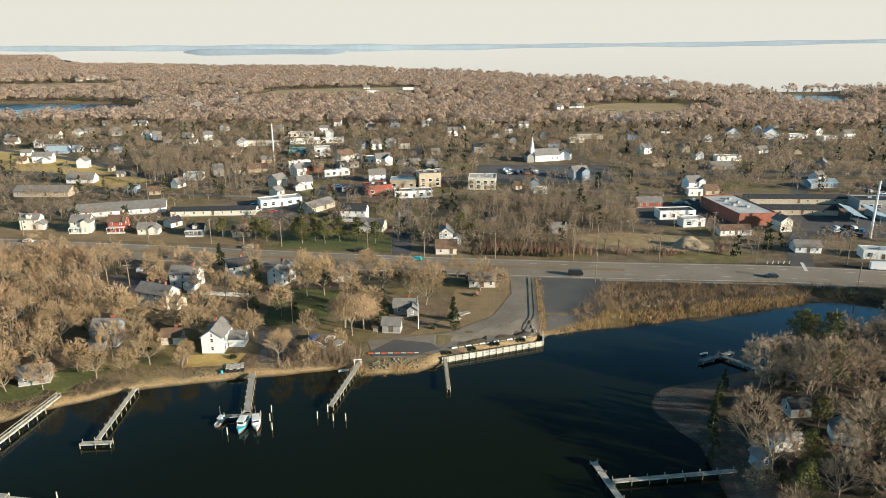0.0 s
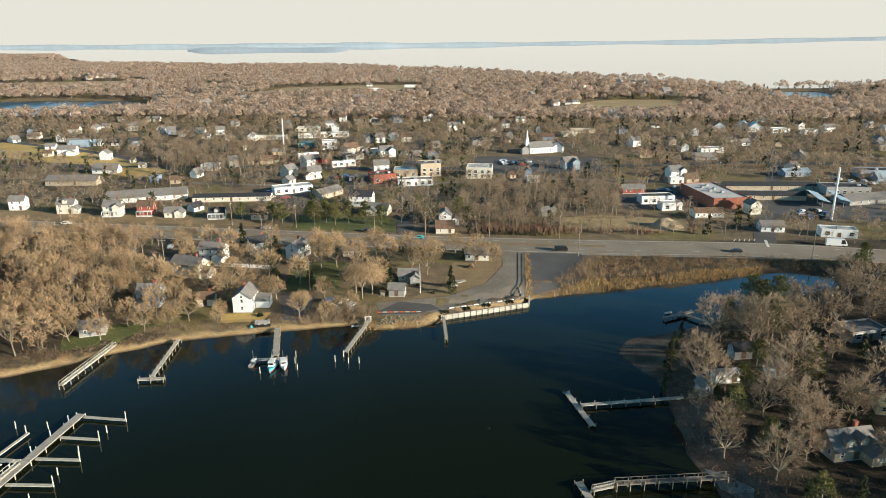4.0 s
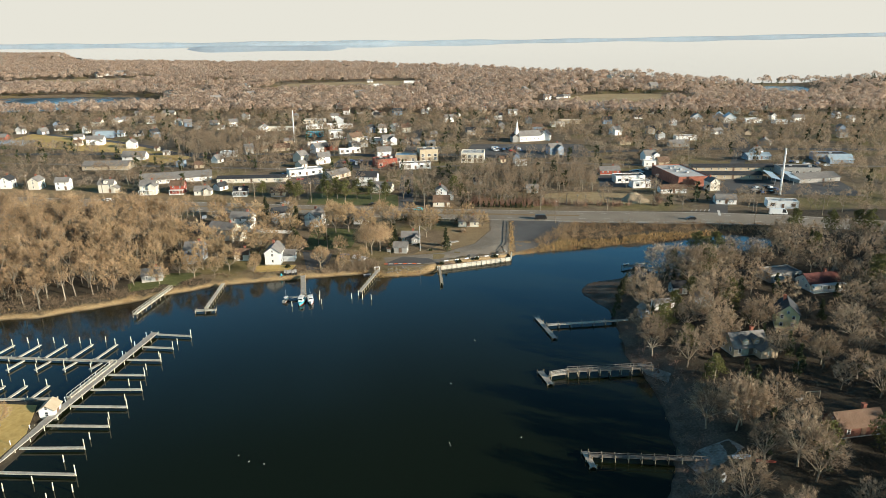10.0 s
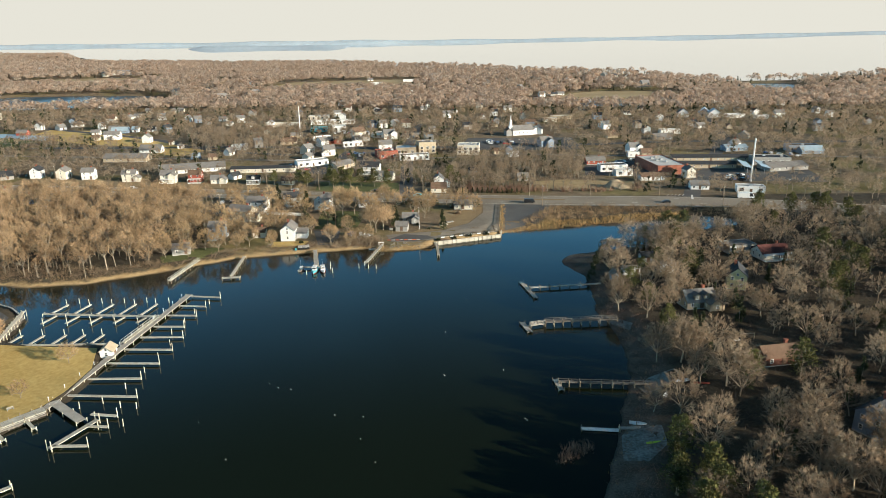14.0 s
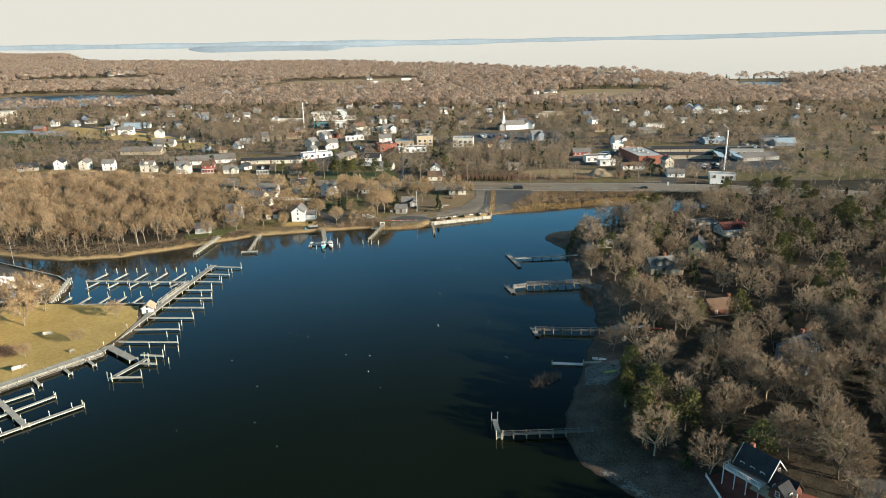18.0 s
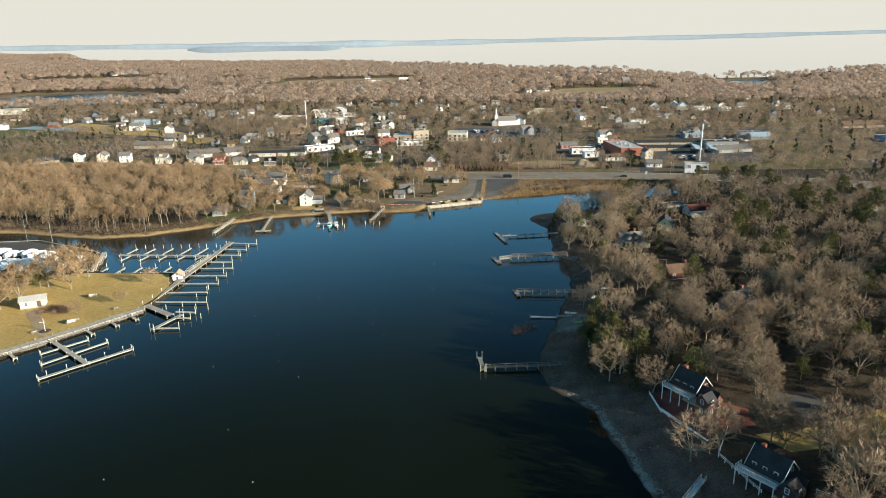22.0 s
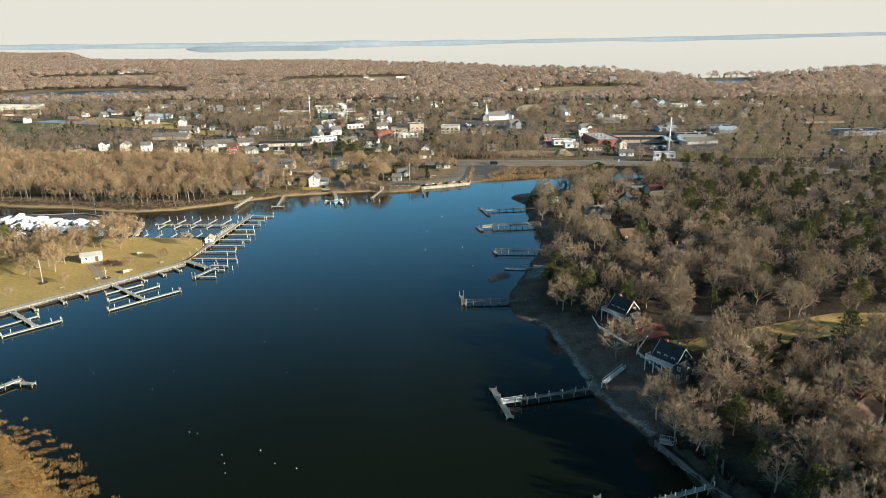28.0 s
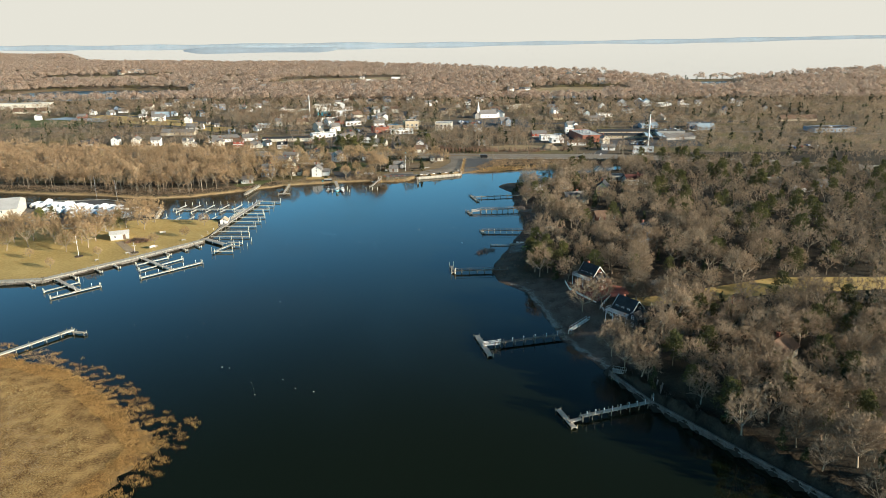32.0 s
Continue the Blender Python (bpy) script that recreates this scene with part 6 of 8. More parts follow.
def fence(x0, y0, x1, y1, h, label, material=WHITE, solid_panel=True, z=None, name="fence"):
    L = math.hypot(x1 - x0, y1 - y0)
    z = float(land_height((x0 + x1) / 2, (y0 + y1) / 2)) if z is None else z
    t = thing(name, x0, y0, z, math.degrees(math.atan2(y1 - y0, x1 - x0)), label, "fence")
    n = max(1, round(L / 2.4))
    post = solid("fence_post", box_vf(-0.07, -0.07, -0.4, 0.07, 0.07, h + 0.12), material)
    panel = solid("fence_panel", box_vf(0.08, -0.025, 0.12, L / n - 0.08, 0.025, h), material) if solid_panel else \
        solid("fence_rails", join_vf([box_vf(0.07, -0.03, h - 0.16, L / n - 0.07, 0.03, h), box_vf(0.07, -0.03, h * 0.45, L / n - 0.07, 0.03, h * 0.45 + 0.12)]), material)
    for k in range(n + 1):
        child("post", post, t, m=pose(k * L / n, 0, 0))
        if k < n:
            child("panel" if solid_panel else "rail", panel, t, m=pose(k * L / n, 0, 0))
    return t


fence(59.6, -27, 59.8, -36, 0.9, "low white wall of the brick patio")
fence(59.8, -36, 66, -50, 0.9, "low white wall below the patio")
fence(72, -46, 66, -56, 1.0, "white railing of the garden terrace", solid_panel=False)
fence(66, -56, 69.5, -69, 1.0, "white railing before the dark-roofed house", solid_panel=False)
fence(80, -70, 85, -74, 1.0, "white garden railing beside the house", solid_panel=False)
fence(-91, 229, -68, 225, 1.6, "long white board fence behind the cream house")
fence(34.5, 243, 29.8, 196, 1.1, "weathered timber fence along the landing drive", PILE, False)

# ---- docks ----
PILE_S = rod("pile_short", 0.12, 0.11, 3.1, PILE, 7, 0.08)
PILE_T = rod("pile_tall", 0.13, 0.11, 4.5, PILE_PALE, 7, 0.12)
PILE_M = rod("pile_middle", 0.11, 0.1, 3.7, PILE_PALE, 7, 0.1)
DOCKPILE = rod("dock_pile", 0.11, 0.10, 2.9, PILE_PALE, 6, 0.08)


def plank_deck(L, W, t=0.16):
    """Deck boards across the run on two stringers."""
    n = max(2, int(L / 0.9))
    s = L / n
    items = [box_vf(k * s + 0.03, -W / 2, -t * 0.5, (k + 1) * s - 0.03, W / 2, 0) for k in range(n)]
    items += [box_vf(0, -W / 2 + 0.08, -t * 2, L, -W / 2 + 0.26, -t * 0.5), box_vf(0, W / 2 - 0.26, -t * 2, L, W / 2 - 0.08, -t * 0.5)]
    return join_vf(items)


def pier(x0, y0, x1, y1, w, label, z=1.1, gap=4.0, deck=DECK, pile=PILE_S, rail="", name="pier", group="", lamps=0, both=True, ends=False):
    L = math.hypot(x1 - x0, y1 - y0)
    w = w * 0.74 if w > 1 else w * 0.85
    t = thing(name, x0, y0, z, math.degrees(math.atan2(y1 - y0, x1 - x0)), label, "dock", group)
    child("deck", solid("pier_deck", plank_deck(L, w), deck), t)
    n = max(1, round(L / gap))
    for k in range(n + 1):
        if ends and k < n:
            continue
        for s in ((-1, 1) if both else (1,)):
            child("piling", pile, t, m=pose(min(max(k * L / n, 0.15), L - 0.15), s * (w / 2 + 0.13), -2.55))
    for s, c in ((-1, "r"), (1, "l")):
        if c in rail:
            child("railing", solid("pier_rail", rail_vf(L), deck), t, m=pose(0, s * (w / 2 - 0.06), 0.0))
    if lamps:
        lp = solid("lamp_post", join_vf([box_vf(-0.06, -0.06, 0, 0.06, 0.06, 1.1), box_vf(-0.11, -0.11, 1.1, 0.11, 0.11, 1.35)]), WHITE)
        for k in range(lamps):
            child("lamp_post", lp, t, "short white dock lamp", pose((k + 0.5) * L / lamps, w / 2 + 0.05, 0))
    return t


G = "finger piers of the marina"
A, B = (-99, 40), (-89.5, 119)
pier(*A, *B, 2.9, "long grey marina pier with low posts", deck=DECK, pile=DOCKPILE, gap=5, name="marina_pier", lamps=12)
pier(-95.7, 78, -92.9, 98, 1.5, "railed gangway alongside the marina pier", z=1.3, deck=DECK_PALE, pile=DOCKPILE, gap=10, rail="lr", name="gangway")
for (sx, sy), (ex, ey) in zip([(-88.4, 118), (-89.3, 109), (-90.4, 100.5), (-91.5, 91.3), (-92.5, 83), (-93.5, 74.5), (-94.6, 65.5), (-95.7, 56), (-96.8, 47)],
                              [(-77.5, 116.5), (-80, 108), (-80.5, 100), (-81.5, 91), (-79, 83), (-79, 74), (-79.5, 65), (-81, 56), (-78, 46)]):
    pier(sx, sy, ex, ey, 0.95, "narrow pale finger pier over dark water", z=0.9, deck=DECK_PALE, pile=PILE_T, name="finger_pier", group=G, ends=True, both=False)
pier(-92, 99.5, -134, 103, 1.6, "pale floating pier along the basin", z=0.9, deck=DECK_PALE, pile=DOCKPILE, gap=9, name="marina_pier")
for x in (-131, -123, -115, -107, -99.5):
    pier(x - 0.5, 102.5 - (x + 131) * 0.08, x + 1.5, 111, 0.9, "short finger pier with tall end pile", z=0.9, deck=DECK_PALE, pile=PILE_T, name="finger_pier", group=G, ends=True, both=False)
    pier(x + 2.5, 101.2 - (x + 131) * 0.08, x + 1.0, 94.5, 0.9, "short finger pier with tall end pile", z=0.9, deck=DECK_PALE, pile=PILE_T, name="finger_pier", group=G, ends=True, both=False)
pier(-99, 78.3, -139, 77.6, 1.3, "low dock along the park's inner edge", z=1.0, deck=DECK_PALE, pile=DOCKPILE, gap=8, name="basin_dock")
for x in (-132, -125, -118, -112, -106):
    pier(x, 79, x + 1, 85.5, 0.9, "short finger pier with tall end pile", z=0.9, deck=DECK_PALE, pile=PILE_T, name="finger_pier", group=G, ends=True, both=False)
pier(-98, 43, -86.5, 34, 3.2, "broad sloping gangway platform", z=1.0, deck=DECK, pile=DOCKPILE, gap=6, name="marina_platform")
pier(-83, 35, -88.5, 22.5, 1.7, "angled pale pier head", z=0.9, deck=DECK_PALE, pile=PILE_T, gap=13, name="marina_pier")
for a, b in (((-86, 37.5), (-79, 36.5)), ((-84, 32), (-79, 31.5)), ((-88, 23.5), (-80, 23.5))):
    pier(*a, *b, 0.95, "narrow pale finger pier over dark water", z=0.9, deck=DECK_PALE, pile=PILE_T, name="finger_pier", group=G, ends=True, both=False)
GA = "pale gangway down to the cross piers"
pier(-120.5, 18, -98.5, -1, 2.0, GA, z=0.9, deck=DECK, pile=DOCKPILE, gap=6, name="marina_pier")
pier(-140.5, -11, -126, -23.5, 2.0, GA, z=0.9, deck=DECK, pile=DOCKPILE, gap=6, name="marina_pier")
for (ax, ay), (bx, by) in (((-116, 6), (-106, 16)), ((-112, -1), (-99, 14)), ((-139, -24), (-130, -14))):
    pier(ax, ay, bx, by, 1.0, "pale cross pier on the gangway", z=0.7, deck=DECK_PALE, pile=PILE_M, gap=20, name="cross_pier")
for (ax, ay), (bx, by), n in (((-108, -10), (-89, 9), 5), ((-133, -31), (-120, -18), 3)):
    pier(ax, ay, bx, by, 1.6, "outer pale cross pier with white bollards", z=0.7, deck=DECK_PALE, pile=PILE_M, gap=28, name="cross_pier", lamps=n)
# walkway on the park's bulkhead, with its row of posts
for (ax, ay), (bx, by) in (((-98.6, 39.5), (-121, 13.8)), ((-121, 13.8), (-145.5, -11.8)), ((-145.5, -11.8), (-165, -13.8)), ((-165, -13.8), (-215, -19))):
    pier(ax, ay, bx, by, 3.8, "pale timber walkway on the park's bulkhead", z=1.3, gap=2.6, deck=DECK_PALE, pile=rod("edge_post", 0.1, 0.09, 3.15, PILE, 6, 0.08), name="park_walkway")
for x, y in ((-150, -14), (-137, -6), (-130.5, 1), (-125.5, 6.5), (-110, 23), (-105, 29.5), (-100.5, 34.5)):
    pier(x, y, x + 3.8, y - 3.4, 1.0, "short stub dock off the walkway", z=0.8, deck=DECK_PALE, pile=DOCKPILE, gap=5, name="stub_dock", group="stub docks of the park")
# docks of the east shore
E_G = "docks of the east shore"
pier(90, 169, 79, 182, 1.6, "grey dock reaching from the wooded point", name="dock", group=E_G)
pier(73, 177.5, 84, 183, 1.8, "grey cross head of the dock", name="dock", group=E_G)
pier(62, 126, 35, 122.5, 1.5, "grey dock with a slanting head", name="dock", group=E_G, rail="")
pier(32.6, 130, 36.2, 113.5, 2.0, "slanting grey floating dock head", z=0.6, name="floating_dock", group="floating docks")
pier(60, 92, 36, 90, 1.6, "grey dock with timber railings", z=1.6, deck=DARK_TIMBER, name="dock", group=E_G, rail="lr", gap=3.2)
pier(36, 90, 31, 88.5, 1.1, "sloping gangway with railing", z=1.1, name="gangway", rail="lr")
pier(28.8, 92, 30.6, 84.5, 2.2, "grey floating dock at the pier end", z=0.6, name="floating_dock", group="floating docks")
pier(60, 49, 34, 51, 1.4, "long narrow grey dock with low posts", z=1.3, deck=DARK_TIMBER, name="dock", group=E_G, rail="l", gap=3.0)
pier(33.6, 53.5, 34.4, 47.5, 1.8, "grey floating dock at the pier end", z=0.6, name="floating_dock", group="floating docks")
pier(36, 29.2, 45, 28.2, 1.5, "white-topped floating dock on the shallows", z=0.5, deck=WHITE, name="floating_dock", gap=9)
pier(45, 28.4, 58, 28.4, 1.2, "thin grey gangway to the shore", z=1.0, name="dock", group=E_G)
pier(43, -7, 18, -8, 1.3, "narrow grey dock across the shallows", z=1.2, deck=DARK_TIMBER, name="dock", group=E_G, gap=3.2, rail="l")
pier(17.2, -0.5, 17.8, -8.8, 1.7, "grey floating dock head with tall pile", z=0.6, pile=PILE_T, gap=9, name="floating_dock", group="floating docks")
pier(54, -70.5, 28, -77, 1.5, "brown timber dock with white-capped posts", z=1.4, name="dock", group=E_G, gap=3.2, lamps=7, deck=DARK_TIMBER)
pier(30, -76.6, 24.5, -78, 1.2, "white-railed gangway above dark water", z=1.1, name="gangway", rail="lr", deck=WHITE)
pier(23, -69.5, 26.2, -84.5, 2.2, "grey floating dock at the pier end", z=0.6, name="floating_dock", group="floating docks")
pier(53, -71, 60.5, -62.5, 1.5, "white stair with railings up the bank", z=2.6, name="bank_stair", rail="lr", deck=WHITE, gap=4)
pier(67, -113.5, 46, -120.5, 1.5, "grey dock with white-topped posts", z=1.4, name="dock", group=E_G, gap=2.8, lamps=9)
pier(46, -120.5, 42.5, -122, 1.5, "low grey dock landing", z=0.8, name="dock", group=E_G)
pier(41, -115.5, 43.5, -124.5, 1.7, "grey floating dock at the pier end", z=0.6, name="floating_dock", group="floating docks")
# piers of the north shore
pier(-52.5, 170, -48.5, 150, 2.0, "grey timber pier leading to moored boats", z=1.4, name="boat_pier", gap=3.5)
pier(-54, 148.5, -45, 149.5, 1.6, "grey cross head of the boat pier", z=1.0, name="floating_dock", group="floating docks")
pier(-23.5, 178, -28.4, 152.5, 1.7, "grey timber pier with post pairs", z=1.4, name="shore_pier", gap=2.6, deck=DECK_PALE)
pier(-81, 162, -79.5, 138, 1.6, "long narrow timber pier", z=1.4, name="shore_pier", gap=3.0, deck=DECK_PALE)
pier(-83, 137, -76, 137.5, 1.8, "pale cross head of the timber pier", z=1.0, name="floating_dock", group="floating docks", deck=DECK_PALE)
pier(-99, 158, -102, 133, 1.5, "timber pier with railings from the bank", z=1.4, name="shore_pier", gap=3.0, rail="lr", deck=DECK_PALE)
pier(0.3, 178.5, 1.2, 161.5, 0.7, "narrow timber jetty off the bulkhead", z=1.3, name="jetty", gap=2.2, deck=DECK_PALE)
pier(-170, -142, -109.5, -61, 2.0, "pale timber pier through the reeds", z=1.2, name="reed_pier", gap=4.5, deck=DECK_PALE)
pier(-112, -62, -104.5, -63.5, 1.6, "pale head of the reed pier", z=0.9, name="floating_dock", group="floating docks", deck=DECK_PALE)


# ---- bulkheads ----
def bulkhead(name, pts, top, label, material, cap=DECK_PALE):
    for (ax, ay), (bx, by) in zip(pts, pts[1:]):
        L = math.hypot(bx - ax, by - ay)
        t = thing(name, ax, ay, 0, math.degrees(math.atan2(by - ay, bx - ax)), label, "bulkhead")
        n = max(1, round(L / 2.2))
        board = solid("bulkhead_panel", join_vf([box_vf(0.02, -0.06, -2.0, L / n - 0.02, 0.06, top - 0.15)]), material)
        post = solid("bulkhead_post", box_vf(-0.15, -0.36, -2.0, 0.15, -0.07, top + 0.1), material)
        for k in range(n):
            child("panel", board, t, m=pose(k * L / n, 0, 0))
            child("post", post, t, m=pose(k * L / n, 0, 0))
        child("cap", solid("bulkhead_cap", box_vf(0, -0.40, top - 0.12, L, 0.12, top), cap), t)
        child("waler", solid("bulkhead_waler", box_vf(0, -0.5, top * 0.45, L, -0.365, top * 0.45 + 0.25), material), t)


bulkhead("bulkhead", [(-0.5, 178.6), (29.6, 189.6)], 1.75, "pale timber bulkhead along the landing", DECK_PALE)
bulkhead("bulkhead", [(29.6, 189.6), (30.6, 196.5)], 1.75, "short return of the timber bulkhead", DECK_PALE)
bulkhead("bulkhead", [(59, -97.5), (65.6, -114.2), (76, -131.4), (90.5, -154.5), (140, -236)], 1.9, "weathered dark timber bulkhead under the east woods", DARK_TIMBER, DARK_TIMBER)
bulkhead("bulkhead", [(-215, -21), (-165, -15.2), (-145.2, -13.2), (-120.2, 12.2), (-97.8, 38.2)], 1.1, "grey timber bulkhead of the park shore", DARK_TIMBER, DECK)

bulkhead("bulkhead", [(-133.6, 72), (-138.6, 98.5), (-146.6, 106), (-180, 123.6), (-213, 120.6)], 1.9, "pale timber bulkhead round the boatyard", DARK_TIMBER, DECK_PALE)
pier(-133, 72, -140.5, 103, 1.6, "pale timber pier of the boat hoist", z=2.0, gap=2.4, deck=DECK_PALE, pile=DOCKPILE, name="hoist_pier")
# loose mooring piles
MP = "mooring posts"
pile_thing = tagged(new("mooring_post", rod("mooring_post", 0.14, 0.12, 4.2, PILE_PALE, 8, 0.15)), "single weathered mooring post in the water", "post", MP)
pile_thing.matrix_basis = pose(-43, 152, -2.2)
spots = [(-41, 144), (-31, 149), (-29, 152), (-27, 148), (-24, 148), (-51, 142), (-42.5, 148)]
spots += [(x - 2.5, y - 4.3) for x, y in ((-77.5, 116.5), (-80, 108), (-80.5, 100), (-81.5, 91), (-79, 83), (-79, 74), (-79.5, 65), (-81, 56), (-78, 46), (-79, 36))]
spots += [(x, 114) for x in (-127, -119, -111, -103, -95)] + [(-91, 41.5), (-76, 41), (-76, 33), (-86, 44)]
for x, y in spots:
    copy_thing(pile_thing, pose(x, y, -2.2, random.uniform(-2, 2), random.uniform(-2, 2), 0))
# Small floats stand in for white specks, taken mostly for resting gulls.
buoy = tagged(new("floating_speck", rod("floating_speck", 0.13, 0.11, 0.36, WHITE, 8, 0.18)), "small white speck floating on the water", "buoy", "mooring buoys")
buoy.matrix_basis = pose(20, 60, -0.15)
for x, y in ((-53.3, -88.0), (-51.0, -88.6), (-42.4, -97.8), (-40.9, -101.1), (-39.7, -104.7), (-33.8, -96.2), (-29.3, -101.5), (-24.0, -103.5), (-60.7, -2.9), (-42.4, 0.3), (-34.5, -10.2), (-46.7, -36.7), (-35.4, -57.5), (-68.5, -55.7), (-91.7, -56.0), (-70.8, -65.9), (-17.2, 36.2), (-12.4, 17.0), (3.1, 57.9), (3.7, 86.0), (23.2, 34.5), (-24.4, 37.0), (-16.7, 26.2), (3.8, 86.2), (3.3, 57.0), (11.4, 113.4), (-44.8, 53.6), (-41.8, 51.2), (-38.2, 50.3), (-46.4, 18.6), (-57.8, 34.3), (23.6, 33.8)):
    copy_thing(buoy, pose(x, y, -0.15))


# ---- boats ----
def hull_vf(L, W, h):
    st = [(-0.5, 0.86, 0.75), (-0.2, 1.0, 0.72), (0.15, 0.92, 0.8), (0.36, 0.6, 0.92), (0.5, 0.03, 1.05)]
    v, f = [], []
    for u, w, s in st:
        v += [(u * L, -w * W / 2, s * h), (u * L, -w * W * 0.36, 0.2 * h), (u * L, 0, -0.15 * h), (u * L, w * W * 0.36, 0.2 * h), (u * L, w * W / 2, s * h)]
    for k in range(len(st) - 1):
        for i in range(4):
            f.append((k * 5 + i, k * 5 + 5 + i, k * 5 + 6 + i, k * 5 + 1 + i))
        f.append((k * 5 + 4, k * 5 + 9, k * 5 + 5, k * 5))
    f.append((0, 1, 2, 3, 4))
    return v, f


def work_boat(x, y, rot, L, hullm, label):
    t = thing("work_boat", x, y, -0.1, rot, label, "boat", "boats at the pier")
    child("hull", solid("hull", hull_vf(L, L * 0.36, 0.2 * L), hullm), t)
    child("waterline", solid("boot_stripe", hull_vf(L * 0.985, L * 0.355, 0.075 * L), RED_SIDE), t)
    c = child("cabin", solid("boat_cabin", join_vf([box_vf(-0.02 * L, -L * 0.12, 0.14 * L, 0.22 * L, L * 0.12, 0.35 * L), box_vf(-0.2 * L, -L * 0.13, 0.35 * L, 0.25 * L, L * 0.13, 0.366 * L)]), WHITE), t, "white wheelhouse with overhanging roof")
    for s in (-1, 1):
        child("window", solid("boat_window", box_vf(0.02 * L, -0.02, 0.245 * L, 0.18 * L, 0.02, 0.32 * L), GLASS), c, m=pose(0, s * (L * 0.12 + 0.012), 0))
    child("window", solid("boat_screen", box_vf(-0.02, -L * 0.1, 0.245 * L, 0.02, L * 0.1, 0.325 * L), GLASS), c, m=pose(0.22 * L + 0.012, 0, 0))
    child("mast", rod("boat_mast", 0.06, 0.03, 3.0, METAL, 6), t, m=pose(0.02 * L, 0, 0.36 * L))
    child("coaming", solid("boat_coaming", join_vf([box_vf(-0.46 * L, -L * 0.14, 0.15 * L, -0.06 * L, -L * 0.12, 0.175 * L), box_vf(-0.46 * L, L * 0.12, 0.15 * L, -0.06 * L, L * 0.14, 0.175 * L)]), CREAM), t)


work_boat(-48.3, 145.4, -92, 6.8, TEAL, "white and teal work boat with red waterline at the pier")
work_boat(-45.3, 146.2, -74, 6.4, WHITE, "white work boat with red waterline at the pier")
work_boat(-54.2, 147.3, 80, 4.4, GREY_SIDE, "small grey skiff with cabin at the pier")
wrap = thing("wrapped_boat", -205, 108, 2.0, 90, "boat stored ashore under white shrink wrap", "boat", "boats in winter storage")
child("hull", solid("yard_hull", [(lambda v, f: ([(a, b, c + 0.7) for a, b, c in v], f))(*hull_vf(9.5, 3.2, 1.9))][0], WHITE), wrap)
child("cover", solid("shrink_cover", ([(-4.7, -1.5, 2.1), (-4.7, 1.5, 2.1), (-4.3, 0, 3.5), (0.5, -1.65, 2.2), (0.5, 1.65, 2.2), (0.5, 0, 4.3), (3.2, -1.15, 2.4), (3.2, 1.15, 2.4), (3.0, 0, 3.6), (4.8, 0, 2.75)],
                                       [(0, 3, 5, 2), (1, 2, 5, 4), (3, 6, 8, 5), (4, 5, 8, 7), (6, 9, 8), (7, 8, 9), (0, 2, 1)]), SHRINK), wrap, "wrinkled white shrink wrap")
for s in (-1, 1):
    child("stand", solid("boat_stand", join_vf([box_vf(-2.6, s * 1.1 - 0.1, 0, -2.4, s * 1.1 + 0.1, 1.2), box_vf(1.4, s * 1.1 - 0.1, 0, 1.6, s * 1.1 + 0.1, 1.2)]), METAL), wrap)
yr = np.random.default_rng(5)
for y0, xa, xb, step in ((103, -210, -158, 5.2), (92, -197, -147, 4.9)):
    x = xa
    while x < xb:
        s = yr.uniform(0.65, 1.0)
        b = copy_thing(wrap, pose(x, y0 - (x + 197) * 0.2 + yr.uniform(-1.5, 1.5), 2.02, 0, 0, 62 + yr.uniform(-14, 14)))
        b.scale = (s * yr.uniform(0.9, 1.15), s, s * yr.uniform(0.8, 1.05))
        x += step * s * yr.uniform(0.9, 1.2)
for x, y, q in ((-196, 74, 150), (-189, 78, 20), (-178, 80, 100), (-171, 79, 80), (-163, 77, 70), (-156, 76, 110), (-150, 79, 60)):
    b = copy_thing(wrap, pose(x, y, 2.02, 0, 0, q))
    b.scale = (0.72, 0.72, 0.66)
for x, y, q, L in ((-154, 88, 60, 8), (-149, 90, 75, 9), (-144, 88, 70, 8.5), (-150, 81, 100, 7)):
    t = thing("cabin_boat", x, y, 2.0, q, "pale cabin boat standing uncovered in the boatyard", "boat", "uncovered boats ashore")
    child("hull", solid("ashore_hull", (lambda v, f: ([(a, b, c + 0.6) for a, b, c in v], f))(*hull_vf(L, L * 0.34, 0.2 * L)), CREAM), t)
    child("cabin", solid("ashore_cabin", join_vf([box_vf(-0.1 * L, -L * 0.11, 0.15 * L + 0.6, 0.2 * L, L * 0.11, 0.3 * L + 0.6), box_vf(-0.2 * L, -L * 0.12, 0.3 * L + 0.6, 0.16 * L, L * 0.12, 0.32 * L + 0.6)]), WHITE), t)
    child("windscreen", solid("ashore_screen", box_vf(0.2 * L + 0.01, -L * 0.1, 0.2 * L + 0.6, 0.2 * L + 0.04, L * 0.1, 0.28 * L + 0.6), GLASS), t)
    child("cradle", solid("ashore_cradle", join_vf([box_vf(-0.3 * L, -0.9, 0, -0.27 * L, 0.9, 0.75), box_vf(0.15 * L, -0.8, 0, 0.18 * L, 0.8, 0.75)]), PILE), t)
CLEAR += [(-190, 112, 30), (-165, 108, 22), (-210, 95, 25), (-165, 85, 18)]
for x, y, h in ((-184, 121, 14), (-172, 120, 12)):
    m = thing("sailboat_mast", x, y, 2.0, 0, "tall bare mast standing in the boatyard", "mast")
    child("mast", rod("mast", 0.1, 0.06, h, METAL, 6), m)
    child("spreader", solid("spreader", box_vf(-1.0, -0.04, h * 0.6, 1.0, 0.04, h * 0.6 + 0.08), METAL), m)
